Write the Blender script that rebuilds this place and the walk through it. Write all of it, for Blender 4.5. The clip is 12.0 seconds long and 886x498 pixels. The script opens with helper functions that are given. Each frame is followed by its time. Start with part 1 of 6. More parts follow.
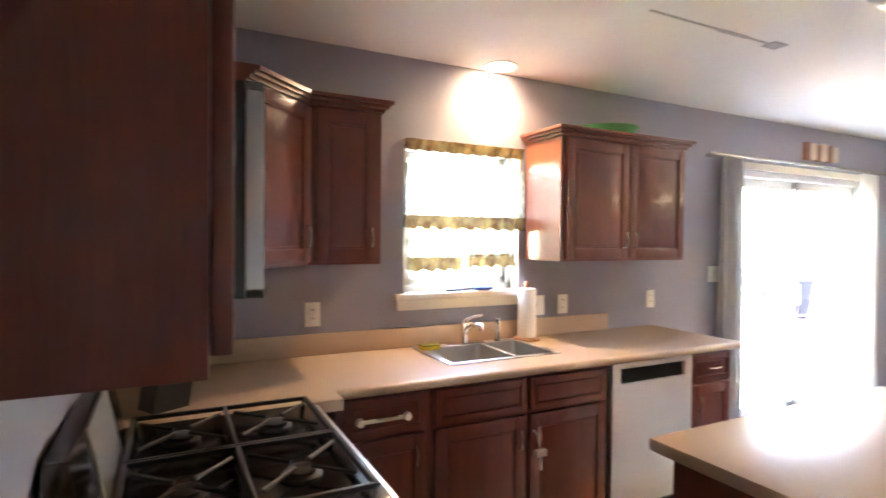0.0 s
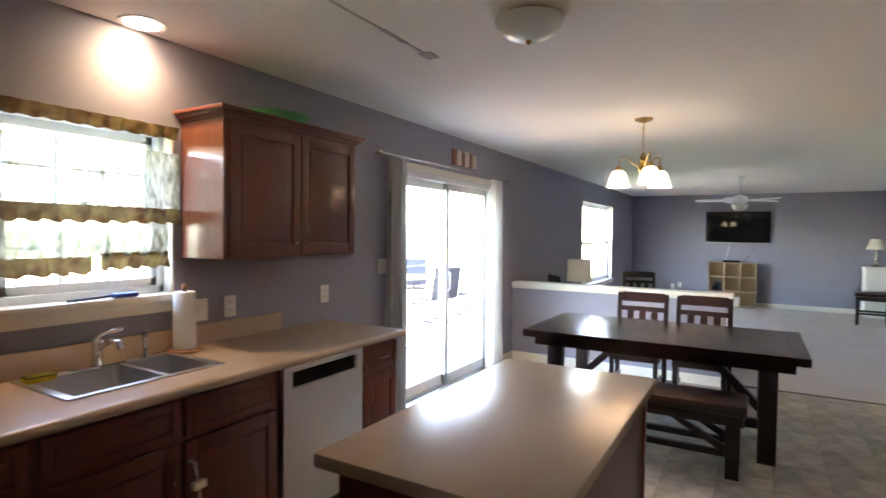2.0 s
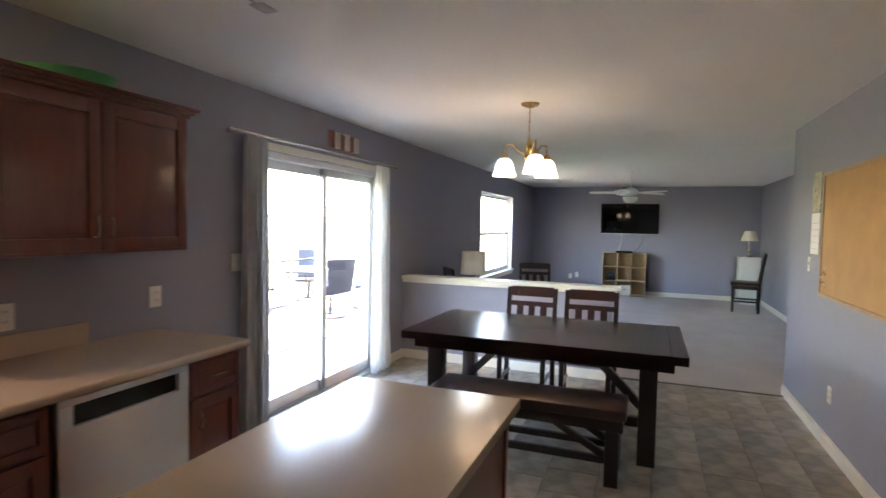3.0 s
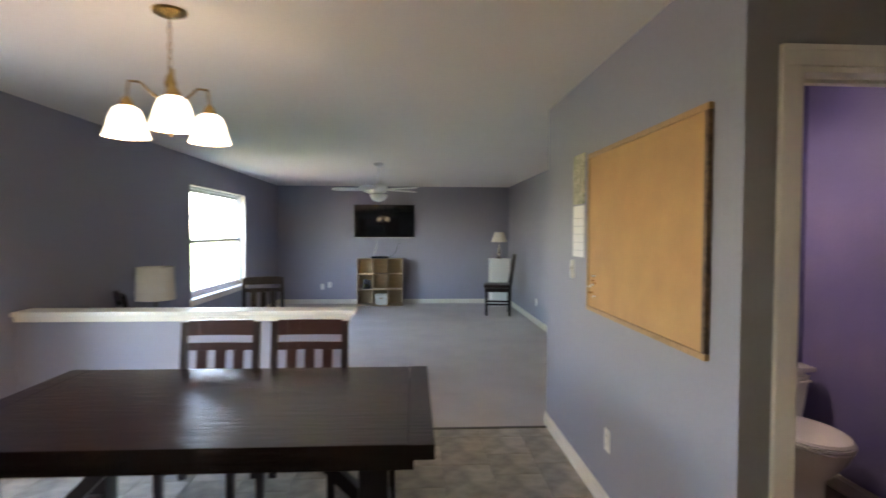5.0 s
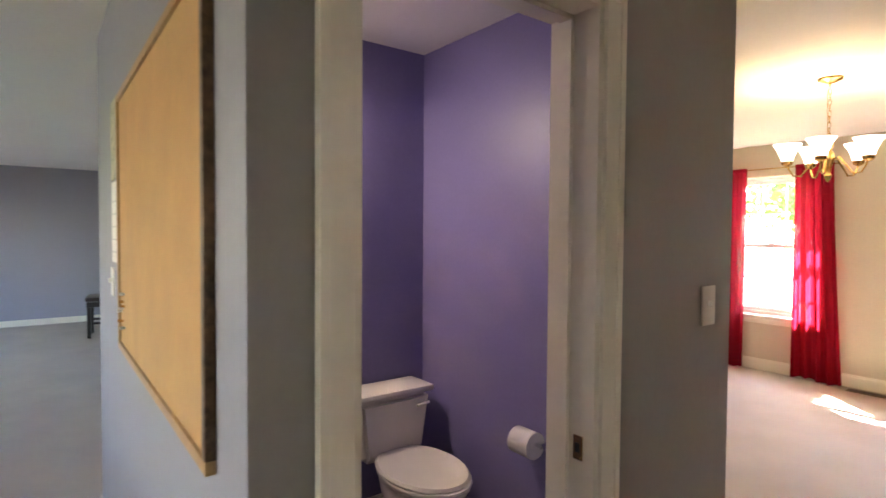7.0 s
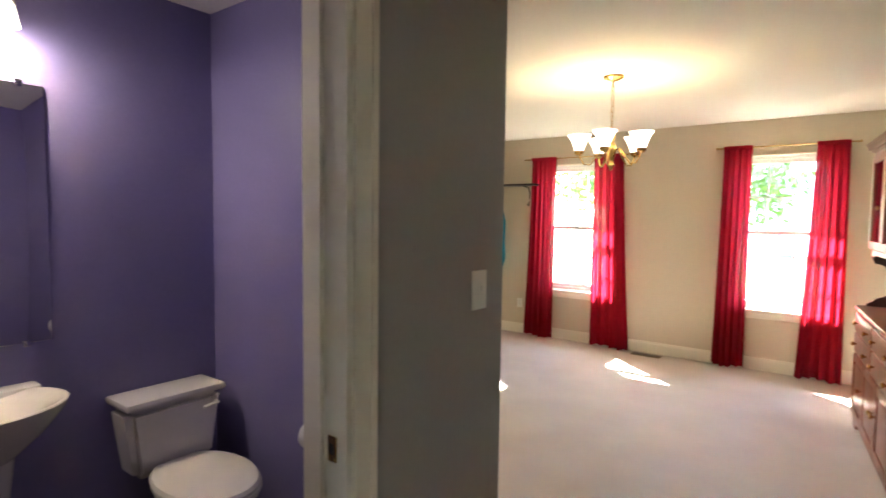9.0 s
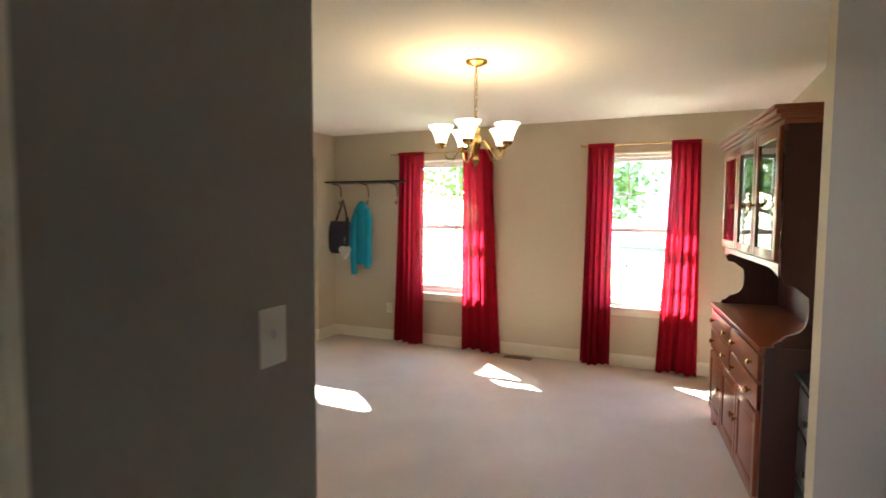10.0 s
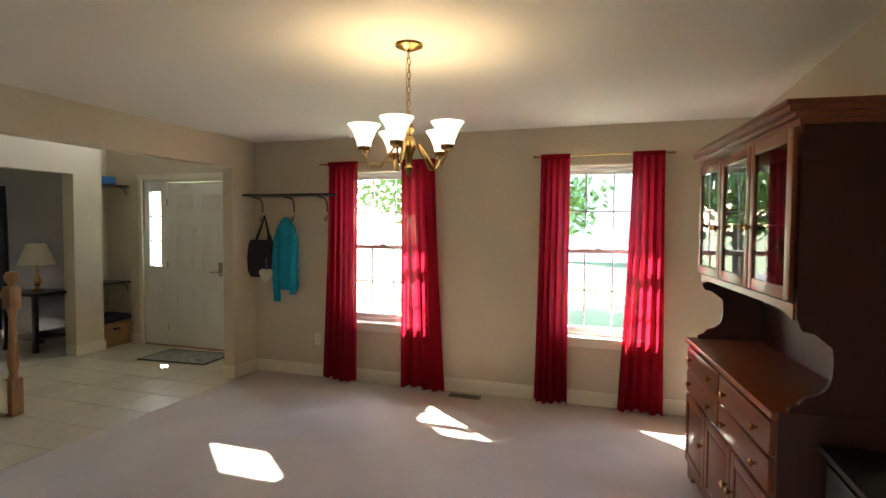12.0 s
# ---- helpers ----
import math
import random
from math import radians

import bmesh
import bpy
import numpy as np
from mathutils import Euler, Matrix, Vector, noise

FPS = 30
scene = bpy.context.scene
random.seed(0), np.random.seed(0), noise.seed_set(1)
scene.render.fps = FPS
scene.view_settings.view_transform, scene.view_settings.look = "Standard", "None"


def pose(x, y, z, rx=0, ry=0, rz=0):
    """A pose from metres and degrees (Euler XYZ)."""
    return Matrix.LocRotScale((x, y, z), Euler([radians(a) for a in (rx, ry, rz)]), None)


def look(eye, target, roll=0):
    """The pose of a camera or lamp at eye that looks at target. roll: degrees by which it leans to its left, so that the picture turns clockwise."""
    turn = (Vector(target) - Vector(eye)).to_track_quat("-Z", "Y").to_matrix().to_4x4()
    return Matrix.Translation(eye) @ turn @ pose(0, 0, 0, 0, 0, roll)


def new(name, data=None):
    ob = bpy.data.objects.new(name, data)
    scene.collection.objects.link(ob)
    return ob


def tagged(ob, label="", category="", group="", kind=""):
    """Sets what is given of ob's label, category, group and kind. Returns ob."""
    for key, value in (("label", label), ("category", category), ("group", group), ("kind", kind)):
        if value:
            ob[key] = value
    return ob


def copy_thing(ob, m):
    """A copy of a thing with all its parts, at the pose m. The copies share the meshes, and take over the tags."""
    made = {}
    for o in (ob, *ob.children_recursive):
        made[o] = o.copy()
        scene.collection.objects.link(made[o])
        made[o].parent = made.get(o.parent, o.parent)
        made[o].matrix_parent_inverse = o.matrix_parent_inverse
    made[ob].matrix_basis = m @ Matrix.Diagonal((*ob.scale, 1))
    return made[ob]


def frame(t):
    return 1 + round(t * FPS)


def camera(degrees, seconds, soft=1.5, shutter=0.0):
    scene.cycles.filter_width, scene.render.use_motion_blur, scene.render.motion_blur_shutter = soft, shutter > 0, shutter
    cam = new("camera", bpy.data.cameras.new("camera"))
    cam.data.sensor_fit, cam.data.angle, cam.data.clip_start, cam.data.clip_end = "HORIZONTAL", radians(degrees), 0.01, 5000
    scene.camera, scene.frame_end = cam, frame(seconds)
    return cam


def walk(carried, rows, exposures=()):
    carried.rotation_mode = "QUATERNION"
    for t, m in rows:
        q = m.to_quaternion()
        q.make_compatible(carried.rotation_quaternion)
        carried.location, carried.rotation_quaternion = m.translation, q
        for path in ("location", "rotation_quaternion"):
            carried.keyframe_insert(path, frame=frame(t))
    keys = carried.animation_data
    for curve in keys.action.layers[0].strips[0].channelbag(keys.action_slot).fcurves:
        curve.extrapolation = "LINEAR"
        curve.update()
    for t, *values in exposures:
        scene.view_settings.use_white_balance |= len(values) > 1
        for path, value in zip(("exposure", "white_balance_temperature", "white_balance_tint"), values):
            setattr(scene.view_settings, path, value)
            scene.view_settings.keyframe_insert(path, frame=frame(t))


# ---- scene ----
cam = camera(79.1, 12.0, shutter=0.4)
PATH = [
    (0, (2.358, 3.375, 1.494), (3.265, 5.156, 1.451), 0.6),
    (0.5, (2.407, 3.359, 1.487), (3.612, 4.955, 1.442), 0.7),
    (1, (2.442, 3.390, 1.499), (3.845, 4.815, 1.441), 0.9),
    (1.5, (2.448, 3.445, 1.528), (4.039, 4.656, 1.463), 1.1),
    (2, (2.552, 3.479, 1.508), (4.280, 4.484, 1.450), 0.7),
    (2.5, (2.737, 3.437, 1.533), (4.541, 4.297, 1.452), 0.9),
    (4.5, (4.358, 3.381, 1.518), (6.351, 3.536, 1.446), 0.5),
    (5, (4.694, 3.235, 1.504), (6.690, 3.122, 1.440), 0.2),
    (5.5, (4.963, 3.078, 1.496), (6.883, 2.520, 1.448), 0.2),
    (6, (5.221, 2.794, 1.469), (7.014, 1.910, 1.433), 0.4),
    (6.5, (5.418, 2.567, 1.472), (7.111, 1.504, 1.431), 0.3),
    (8.3, (5.616, 2.252, 1.486), (6.997, 0.810, 1.373), 0.8),
    (8.5, (5.563, 2.222, 1.478), (6.917, 0.754, 1.363), 0.7),
    (9, (5.463, 2.190, 1.488), (6.660, 0.593, 1.362), 0.7),
    (9.5, (5.446, 2.023, 1.470), (6.472, 0.311, 1.346), 0.4),
    (10, (5.590, 1.675, 1.515), (6.403, -0.147, 1.381), 0.3),
    (10.5, (5.687, 1.401, 1.526), (6.353, -0.481, 1.405), 0.2),
    (11, (5.722, 1.154, 1.557), (6.358, -0.739, 1.450), 0.2),
    (11.5, (5.737, 1.043, 1.558), (6.374, -0.851, 1.467), 0.3),
    (12, (5.768, 0.986, 1.556), (6.404, -0.908, 1.475), 0.4),
]
walk(cam, [(t, look(eye, target, roll)) for t, eye, target, roll in PATH],
     exposures=[(t, stops, 7000 if t < 7 else 6500, 20 if t < 7 else 9) for t, stops in ((0.0, 7.0), (0.6, 6.35), (1.0, 5.9), (1.5, 5.7), (2.5, 5.35), (4.5, 4.9), (5.5, 5.4), (6.5, 5.5), (8.5, 5.4), (10.0, 4.75), (11.0, 4.25), (12.0, 4.02))])

# ---- light ----
world = bpy.data.worlds.new("sky")
scene.world = world
world.use_nodes = True
wn = world.node_tree.nodes
sky = wn.new("ShaderNodeTexSky")
sky.sky_type, sky.sun_disc = "NISHITA", False
SUN_WAY = Vector((-0.755, 0.656, -0.86)).normalized()
sky.sun_elevation = math.asin(-SUN_WAY.z)
sky.sun_rotation = math.atan2(-SUN_WAY.x, -SUN_WAY.y)
world.node_tree.links.new(sky.outputs[0], wn["Background"].inputs[0])
wn["Background"].inputs[1].default_value = 0.15
sun = new("sun", bpy.data.lights.new("sun", "SUN"))
sun.data.energy, sun.data.angle, sun.data.color = 5.0, radians(0.5), (1.0, 0.95, 0.86)
sun.rotation_euler = SUN_WAY.to_track_quat("-Z", "Y").to_euler()
sun.location = (9, -9, 9)


def bulb(name, at, watts, warm=(1.0, 0.78, 0.5), size=0.03):
    ob = new(name, bpy.data.lights.new(name, "POINT"))
    ob.data.energy, ob.data.color, ob.data.shadow_soft_size = watts, warm, size
    ob.location = at
    return ob


foyer_fill = new("fill_foyer_window", bpy.data.lights.new("fill_foyer_window", "AREA"))     # added fill lamp in the unseen high foyer window, in place of sky light
foyer_fill.data.shape, foyer_fill.data.size, foyer_fill.data.size_y, foyer_fill.data.energy, foyer_fill.data.color = "RECTANGLE", 0.58, 0.56, 1.6, (0.92, 0.96, 1.0)
foyer_fill.matrix_basis = pose(11.09, -4.42, 3.41, 70, 0, 0)


# ---- materials ----
def mat(name, colour, rough=0.5, metal=0.0, vary=0.12, scale=6.0, grain=60.0, bump=0.05, stretch=(1, 1, 1), rand=0.0,
        second=None, emit=0.0, coat=0.0, bump_scale=None):
    m = bpy.data.materials.new(name)
    m.use_nodes = True
    nt = m.node_tree
    n, l = nt.nodes, nt.links
    b = n["Principled BSDF"]
    b.inputs["Roughness"].default_value, b.inputs["Metallic"].default_value = rough, metal
    if coat:
        b.inputs["Coat Weight"].default_value, b.inputs["Coat Roughness"].default_value = coat, 0.15
    tc, mp = n.new("ShaderNodeTexCoord"), n.new("ShaderNodeMapping")
    mp.inputs["Scale"].default_value = stretch
    l.new(tc.outputs["Object"], mp.inputs[0])
    big, fine = n.new("ShaderNodeTexNoise"), n.new("ShaderNodeTexNoise")
    big.inputs["Scale"].default_value, fine.inputs["Scale"].default_value = scale, grain
    big.inputs["Detail"].default_value, fine.inputs["Detail"].default_value = 4, 6
    l.new(mp.outputs[0], big.inputs["Vector"]), l.new(mp.outputs[0], fine.inputs["Vector"])
    mix = n.new("ShaderNodeMix")
    mix.data_type = "FLOAT"
    mix.inputs[0].default_value = 0.5
    l.new(big.outputs[0], mix.inputs[2]), l.new(fine.outputs[0], mix.inputs[3])
    ramp = n.new("ShaderNodeValToRGB")
    c = Vector(colour)
    c2 = Vector(second) if second else c
    ramp.color_ramp.elements[0].position, ramp.color_ramp.elements[1].position = 0.3, 0.7
    ramp.color_ramp.elements[0].color = (*(c * (1 - vary)), 1)
    ramp.color_ramp.elements[1].color = (*(c2 * (1 + vary)), 1)
    l.new(mix.outputs[0], ramp.inputs[0])
    out = ramp.outputs[0]
    if rand:
        oi, hsv, rng = n.new("ShaderNodeObjectInfo"), n.new("ShaderNodeHueSaturation"), n.new("ShaderNodeMapRange")
        rng.inputs[3].default_value, rng.inputs[4].default_value = 1 - rand, 1 + rand
        l.new(oi.outputs["Random"], rng.inputs[0]), l.new(rng.outputs[0], hsv.inputs["Value"])
        l.new(out, hsv.inputs["Color"])
        out = hsv.outputs[0]
    l.new(out, b.inputs["Base Color"])
    mr = n.new("ShaderNodeMapRange")
    mr.inputs[3].default_value, mr.inputs[4].default_value = max(rough * 0.85, 0.01), min(rough * 1.2, 1)
    l.new(big.outputs[0], mr.inputs[0]), l.new(mr.outputs[0], b.inputs["Roughness"])
    if bump:
        bp = n.new("ShaderNodeBump")
        bp.inputs["Strength"].default_value, bp.inputs["Distance"].default_value = bump, 0.01
        src = fine
        if bump_scale:
            src = n.new("ShaderNodeTexNoise")
            src.inputs["Scale"].default_value, src.inputs["Detail"].default_value = bump_scale, 3
            l.new(mp.outputs[0], src.inputs["Vector"])
        l.new(src.outputs[0], bp.inputs["Height"]), l.new(bp.outputs[0], b.inputs["Normal"])
    if emit:
        b.inputs["Emission Color"].default_value = (*colour, 1)
        b.inputs["Emission Strength"].default_value = emit
    return m


def cloth(name, colour, through_colour, share=0.5, clear=0.0, vary=0.1, stretch=(1, 1, 1), spots=None):
    """Woven cloth that lets some light through; clear: the share of open weave."""
    m = bpy.data.materials.new(name)
    m.use_nodes = True
    n, l = m.node_tree.nodes, m.node_tree.links
    n.remove(n["Principled BSDF"])
    out = n["Material Output"]
    d, t, mx = n.new("ShaderNodeBsdfDiffuse"), n.new("ShaderNodeBsdfTranslucent"), n.new("ShaderNodeMixShader")
    tc, ns, ramp = n.new("ShaderNodeTexCoord"), n.new("ShaderNodeTexNoise"), n.new("ShaderNodeValToRGB")
    mp = n.new("ShaderNodeMapping")
    mp.inputs["Scale"].default_value = stretch
    l.new(tc.outputs["Object"], mp.inputs[0]), l.new(mp.outputs[0], ns.inputs["Vector"])
    ns.inputs["Scale"].default_value, ns.inputs["Detail"].default_value = 14, 5
    ramp.color_ramp.elements[0].position, ramp.color_ramp.elements[1].position = 0.35, 0.65
    ramp.color_ramp.elements[0].color = (*(Vector(spots or colour) * (1 - vary)), 1)
    ramp.color_ramp.elements[1].color = (*(Vector(colour) * (1 + vary)), 1)
    l.new(ns.outputs[0], ramp.inputs[0]), l.new(ramp.outputs[0], d.inputs[0])
    t.inputs[0].default_value = (*through_colour, 1)
    if spots:
        l.new(ramp.outputs[0], t.inputs[0])
    mx.inputs[0].default_value = share
    l.new(d.outputs[0], mx.inputs[1]), l.new(t.outputs[0], mx.inputs[2])
    last = mx.outputs[0]
    if clear:
        tr, m2 = n.new("ShaderNodeBsdfTransparent"), n.new("ShaderNodeMixShader")
        m2.inputs[0].default_value = clear
        l.new(last, m2.inputs[1]), l.new(tr.outputs[0], m2.inputs[2])
        last = m2.outputs[0]
    l.new(last, out.inputs[0])
    return m


def glassy(name, colour=(1, 1, 1), rough=0.0, gloss=0.06):
    """A thin pane: clear, with a faint mirror."""
    m = bpy.data.materials.new(name)
    m.use_nodes = True
    n, l = m.node_tree.nodes, m.node_tree.links
    n.remove(n["Principled BSDF"])
    tr, gl, mx = n.new("ShaderNodeBsdfTransparent"), n.new("ShaderNodeBsdfGlossy"), n.new("ShaderNodeMixShader")
    lw, pw, ma = n.new("ShaderNodeLayerWeight"), n.new("ShaderNodeMath"), n.new("ShaderNodeMath")
    pw.operation, ma.operation = "POWER", "MULTIPLY_ADD"
    pw.inputs[1].default_value, ma.inputs[1].default_value, ma.inputs[2].default_value = 5.0, 0.5, gloss
    lw.inputs[0].default_value = 0.5
    l.new(lw.outputs["Facing"], pw.inputs[0]), l.new(pw.outputs[0], ma.inputs[0]), l.new(ma.outputs[0], mx.inputs[0])
    tr.inputs[0].default_value = (*colour, 1)
    gl.inputs["Roughness"].default_value = rough
    l.new(tr.outputs[0], mx.inputs[1]), l.new(gl.outputs[0], mx.inputs[2])
    l.new(mx.outputs[0], n["Material Output"].inputs[0])
    return m


GREY = mat("grey wall paint", (0.295, 0.288, 0.335), 0.6, vary=0.04, scale=1.5, bump=0.06, bump_scale=220)
BEIGE = mat("beige wall paint", (0.62, 0.54, 0.41), 0.65, vary=0.04, scale=1.5, bump=0.06, bump_scale=220)
HALLP = mat("warm grey wall paint", (0.31, 0.29, 0.265), 0.5, vary=0.04, scale=1.5, bump=0.06, bump_scale=220)
PURPLE = mat("purple wall paint", (0.19, 0.168, 0.345), 0.4, vary=0.06, scale=2, bump=0.06, bump_scale=220)
CEIL = mat("ceiling paint", (0.80, 0.77, 0.72), 0.85, vary=0.03, scale=1.2, bump=0.08, bump_scale=160)
TRIM = mat("white trim paint", (0.82, 0.77, 0.65), 0.4, vary=0.03, scale=5, bump=0.02)
DOORW = mat("white door paint", (0.82, 0.81, 0.76), 0.4, vary=0.03, scale=5, bump=0.02)
VINYL = mat("white window vinyl", (0.82, 0.83, 0.82), 0.35, vary=0.02, bump=0.0)
CHERRY = mat("cherry cabinet wood", (0.145, 0.032, 0.018), 0.32, vary=0.30, scale=3, grain=30, stretch=(7, 7, 0.7), bump=0.03, coat=0.25, rand=0.05)
CHERRY_E = mat("cherry cabinet end panel", (0.19, 0.056, 0.028), 0.34, vary=0.2, scale=3, grain=30, stretch=(7, 7, 0.7), bump=0.03, coat=0.3)
LAMINATE = bpy.data.materials.new("beige laminate")
LAMINATE.use_nodes = True
lam, lam_l = LAMINATE.node_tree.nodes, LAMINATE.node_tree.links
lam_c, lam_n, lam_r = lam.new("ShaderNodeTexCoord"), lam.new("ShaderNodeTexNoise"), lam.new("ShaderNodeValToRGB")
lam_n.inputs["Scale"].default_value, lam_n.inputs["Detail"].default_value = 420, 2
lam_r.color_ramp.elements[0].position, lam_r.color_ramp.elements[1].position = 0.25, 0.75
lam_r.color_ramp.elements[0].color, lam_r.color_ramp.elements[1].color = (0.50, 0.37, 0.265, 1), (0.58, 0.44, 0.325, 1)
lam_l.new(lam_c.outputs["Object"], lam_n.inputs["Vector"]), lam_l.new(lam_n.outputs[0], lam_r.inputs[0])
lam_l.new(lam_r.outputs[0], lam["Principled BSDF"].inputs["Base Color"])
lam["Principled BSDF"].inputs["Roughness"].default_value = 0.27
STEEL = mat("brushed steel", (0.62, 0.61, 0.59), 0.32, 1.0, vary=0.06, scale=4, grain=90, stretch=(1, 30, 1), bump=0.02)
STEEL_D = mat("dishwasher steel front", (0.66, 0.65, 0.64), 0.40, 0.75, vary=0.05, scale=4, grain=60, stretch=(1, 1, 30), bump=0.01)
CHROME = mat("chrome", (0.8, 0.8, 0.8), 0.08, 1.0, vary=0.02, bump=0)
NICKEL = mat("satin nickel", (0.62, 0.58, 0.50), 0.25, 1.0, vary=0.04, bump=0)
BRASS = mat("antique brass", (0.55, 0.36, 0.13), 0.25, 1.0, vary=0.12, scale=20, bump=0.01)
BLACK = mat("black enamel", (0.012, 0.012, 0.014), 0.16, vary=0.1, bump=0.0)
IRON = mat("black cast iron", (0.02, 0.02, 0.022), 0.5, vary=0.2, grain=120, bump=0.05)
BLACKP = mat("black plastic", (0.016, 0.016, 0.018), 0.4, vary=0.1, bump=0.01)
SCREEN = mat("dark screen glass", (0.006, 0.007, 0.009), 0.04, vary=0.05, bump=0)
ESPRESSO = mat("espresso stained wood", (0.015, 0.0055, 0.004), 0.2, vary=0.4, scale=4, grain=40, stretch=(8, 1, 8), bump=0.22, bump_scale=5, coat=0.15, rand=0.05)
ESPRESSO_Z = mat("espresso stained upright wood", (0.016, 0.008, 0.006), 0.3, vary=0.4, scale=4, grain=40, stretch=(8, 8, 1), bump=0.05, coat=0.2)
MAHOG = mat("red brown chair wood", (0.032, 0.011, 0.008), 0.3, vary=0.3, scale=4, grain=40, stretch=(8, 1, 8), bump=0.04, coat=0.2)
LEATHER = mat("dark brown leather", (0.028, 0.013, 0.011), 0.32, vary=0.2, scale=8, grain=160, bump=0.12)
MAPLE = mat("honey maple wood", (0.23, 0.058, 0.02), 0.3, vary=0.25, scale=3, grain=30, stretch=(6, 1, 6), bump=0.03, coat=0.25)
# The fronts' maple with the shade of ends and inside painted in.
MAPLE_SHADED = mat("maple wood with painted shade", (0.06, 0.011, 0.008), 0.5, vary=0.25, scale=3, grain=30, stretch=(6, 6, 1), bump=0.03)
PINE = mat("pale oak laminate", (0.50, 0.36, 0.20), 0.5, vary=0.18, scale=3, grain=30, stretch=(1, 8, 8), bump=0.02)
OAK = mat("oak stair rail", (0.33, 0.17, 0.07), 0.35, vary=0.25, scale=4, grain=40, stretch=(8, 8, 1), bump=0.03)
CORK = mat("cork", (0.50, 0.285, 0.115), 0.85, vary=0.10, scale=5, grain=260, bump=0.15, second=(0.56, 0.33, 0.14))
CARPET = mat("light beige carpet", (0.62, 0.55, 0.50), 0.95, vary=0.13, scale=2.2, grain=170, bump=0.55, bump_scale=420)
CARPET_D = mat("pinkish beige carpet", (0.58, 0.52, 0.47), 0.95, vary=0.13, scale=2.2, grain=170, bump=0.55, bump_scale=420)
VTILE = mat("mottled slate vinyl", (0.235, 0.20, 0.15), 0.33, vary=0.30, scale=2.6, grain=9, bump=0.03, rand=0.15, second=(0.42, 0.365, 0.28))
GROUT = mat("grout", (0.24, 0.21, 0.17), 0.8, vary=0.15, grain=120, bump=0.05)
FTILE = mat("cream ceramic tile", (0.52, 0.46, 0.33), 0.3, vary=0.12, scale=5, grain=30, bump=0.02, rand=0.08)
PORC = mat("white porcelain", (0.80, 0.77, 0.71), 0.12, vary=0.02, bump=0, coat=0.4)
PLATE = mat("white plastic plate", (0.80, 0.77, 0.70), 0.4, vary=0.02, bump=0)
PAPER = mat("white paper", (0.82, 0.80, 0.76), 0.85, vary=0.03, bump=0.05)
SHADE = mat("cream lamp shade", (0.76, 0.71, 0.58), 0.8, vary=0.05, grain=200, bump=0.08)
FROST = mat("lit frosted glass", (1.0, 0.86, 0.62), 0.35, vary=0.02, bump=0, emit=0.16)
GLOW = mat("lit recessed lens", (1.0, 0.80, 0.55), 0.4, vary=0.02, bump=0, emit=1.2)
FROST0 = mat("unlit frosted glass", (0.72, 0.72, 0.66), 0.25, vary=0.02, bump=0)
RED = cloth("red curtain cloth", (0.30, 0.012, 0.025), (0.44, 0.012, 0.036), 0.32, 0.01, stretch=(6, 6, 0.5))
GREYC = cloth("grey curtain cloth", (0.42, 0.41, 0.40), (0.6, 0.6, 0.58), 0.3, stretch=(6, 6, 0.5))
WHITEC = cloth("off white curtain cloth", (0.62, 0.61, 0.58), (0.75, 0.74, 0.7), 0.4, stretch=(6, 6, 0.5))
DARKC = cloth("black curtain cloth", (0.02, 0.02, 0.025), (0.03, 0.03, 0.03), 0.2)
SHEER = cloth("sheer birch print cloth", (0.50, 0.51, 0.46), (0.6, 0.6, 0.55), 0.30, 0.10, stretch=(5, 5, 1.2), spots=(0.16, 0.17, 0.13))
BANDC = cloth("brown and olive cloth band", (0.15, 0.11, 0.05), (0.25, 0.18, 0.08), 0.35, 0.0, vary=0.3, spots=(0.11, 0.055, 0.03))
TEAL = mat("teal fleece", (0.0, 0.27, 0.42), 0.9, vary=0.15, scale=12, grain=200, bump=0.2)
NAVY = mat("dark navy canvas", (0.022, 0.018, 0.035), 0.8, vary=0.3, scale=12, grain=200, bump=0.1)
CREAMF = mat("cream felt", (0.66, 0.60, 0.50), 0.9, vary=0.06, grain=200, bump=0.1)
WICKER = mat("wicker", (0.38, 0.22, 0.09), 0.6, vary=0.35, scale=30, grain=90, stretch=(1, 1, 3), bump=0.4)
RUG = mat("patterned grey mat", (0.07, 0.075, 0.085), 0.95, vary=0.6, scale=22, grain=60, bump=0.3, second=(0.30, 0.28, 0.24))
BLUEBOX = mat("blue cardboard", (0.02, 0.13, 0.34), 0.6, vary=0.1, bump=0.02)
GREENP = mat("green foil", (0.10, 0.42, 0.16), 0.35, vary=0.2, bump=0.05)
YELLOW = mat("yellow sponge", (0.70, 0.52, 0.03), 0.9, vary=0.15, grain=120, bump=0.4)
BLUEP = mat("blue plastic", (0.02, 0.05, 0.35), 0.35, vary=0.1, bump=0)
BROWNSIGN = mat("weathered brown board", (0.20, 0.09, 0.065), 0.7, vary=0.3, grain=60, bump=0.1, rand=0.2)
CREAMSIGN = mat("cream painted board", (0.62, 0.52, 0.40), 0.7, vary=0.15, grain=60, bump=0.1, rand=0.15)
GRASS = mat("lawn", (0.075, 0.115, 0.035), 0.9, vary=0.35, scale=1.2, grain=30, bump=0.3)
DECK = mat("weathered deck wood", (0.22, 0.17, 0.125), 0.8, vary=0.2, scale=3, grain=40, stretch=(1, 8, 1), bump=0.1, rand=0.12)
PATIO = mat("dark metal patio furniture", (0.03, 0.03, 0.035), 0.45, vary=0.1, bump=0.02)
PATIOG = mat("frosted table glass", (0.30, 0.42, 0.43), 0.15, vary=0.05, bump=0)
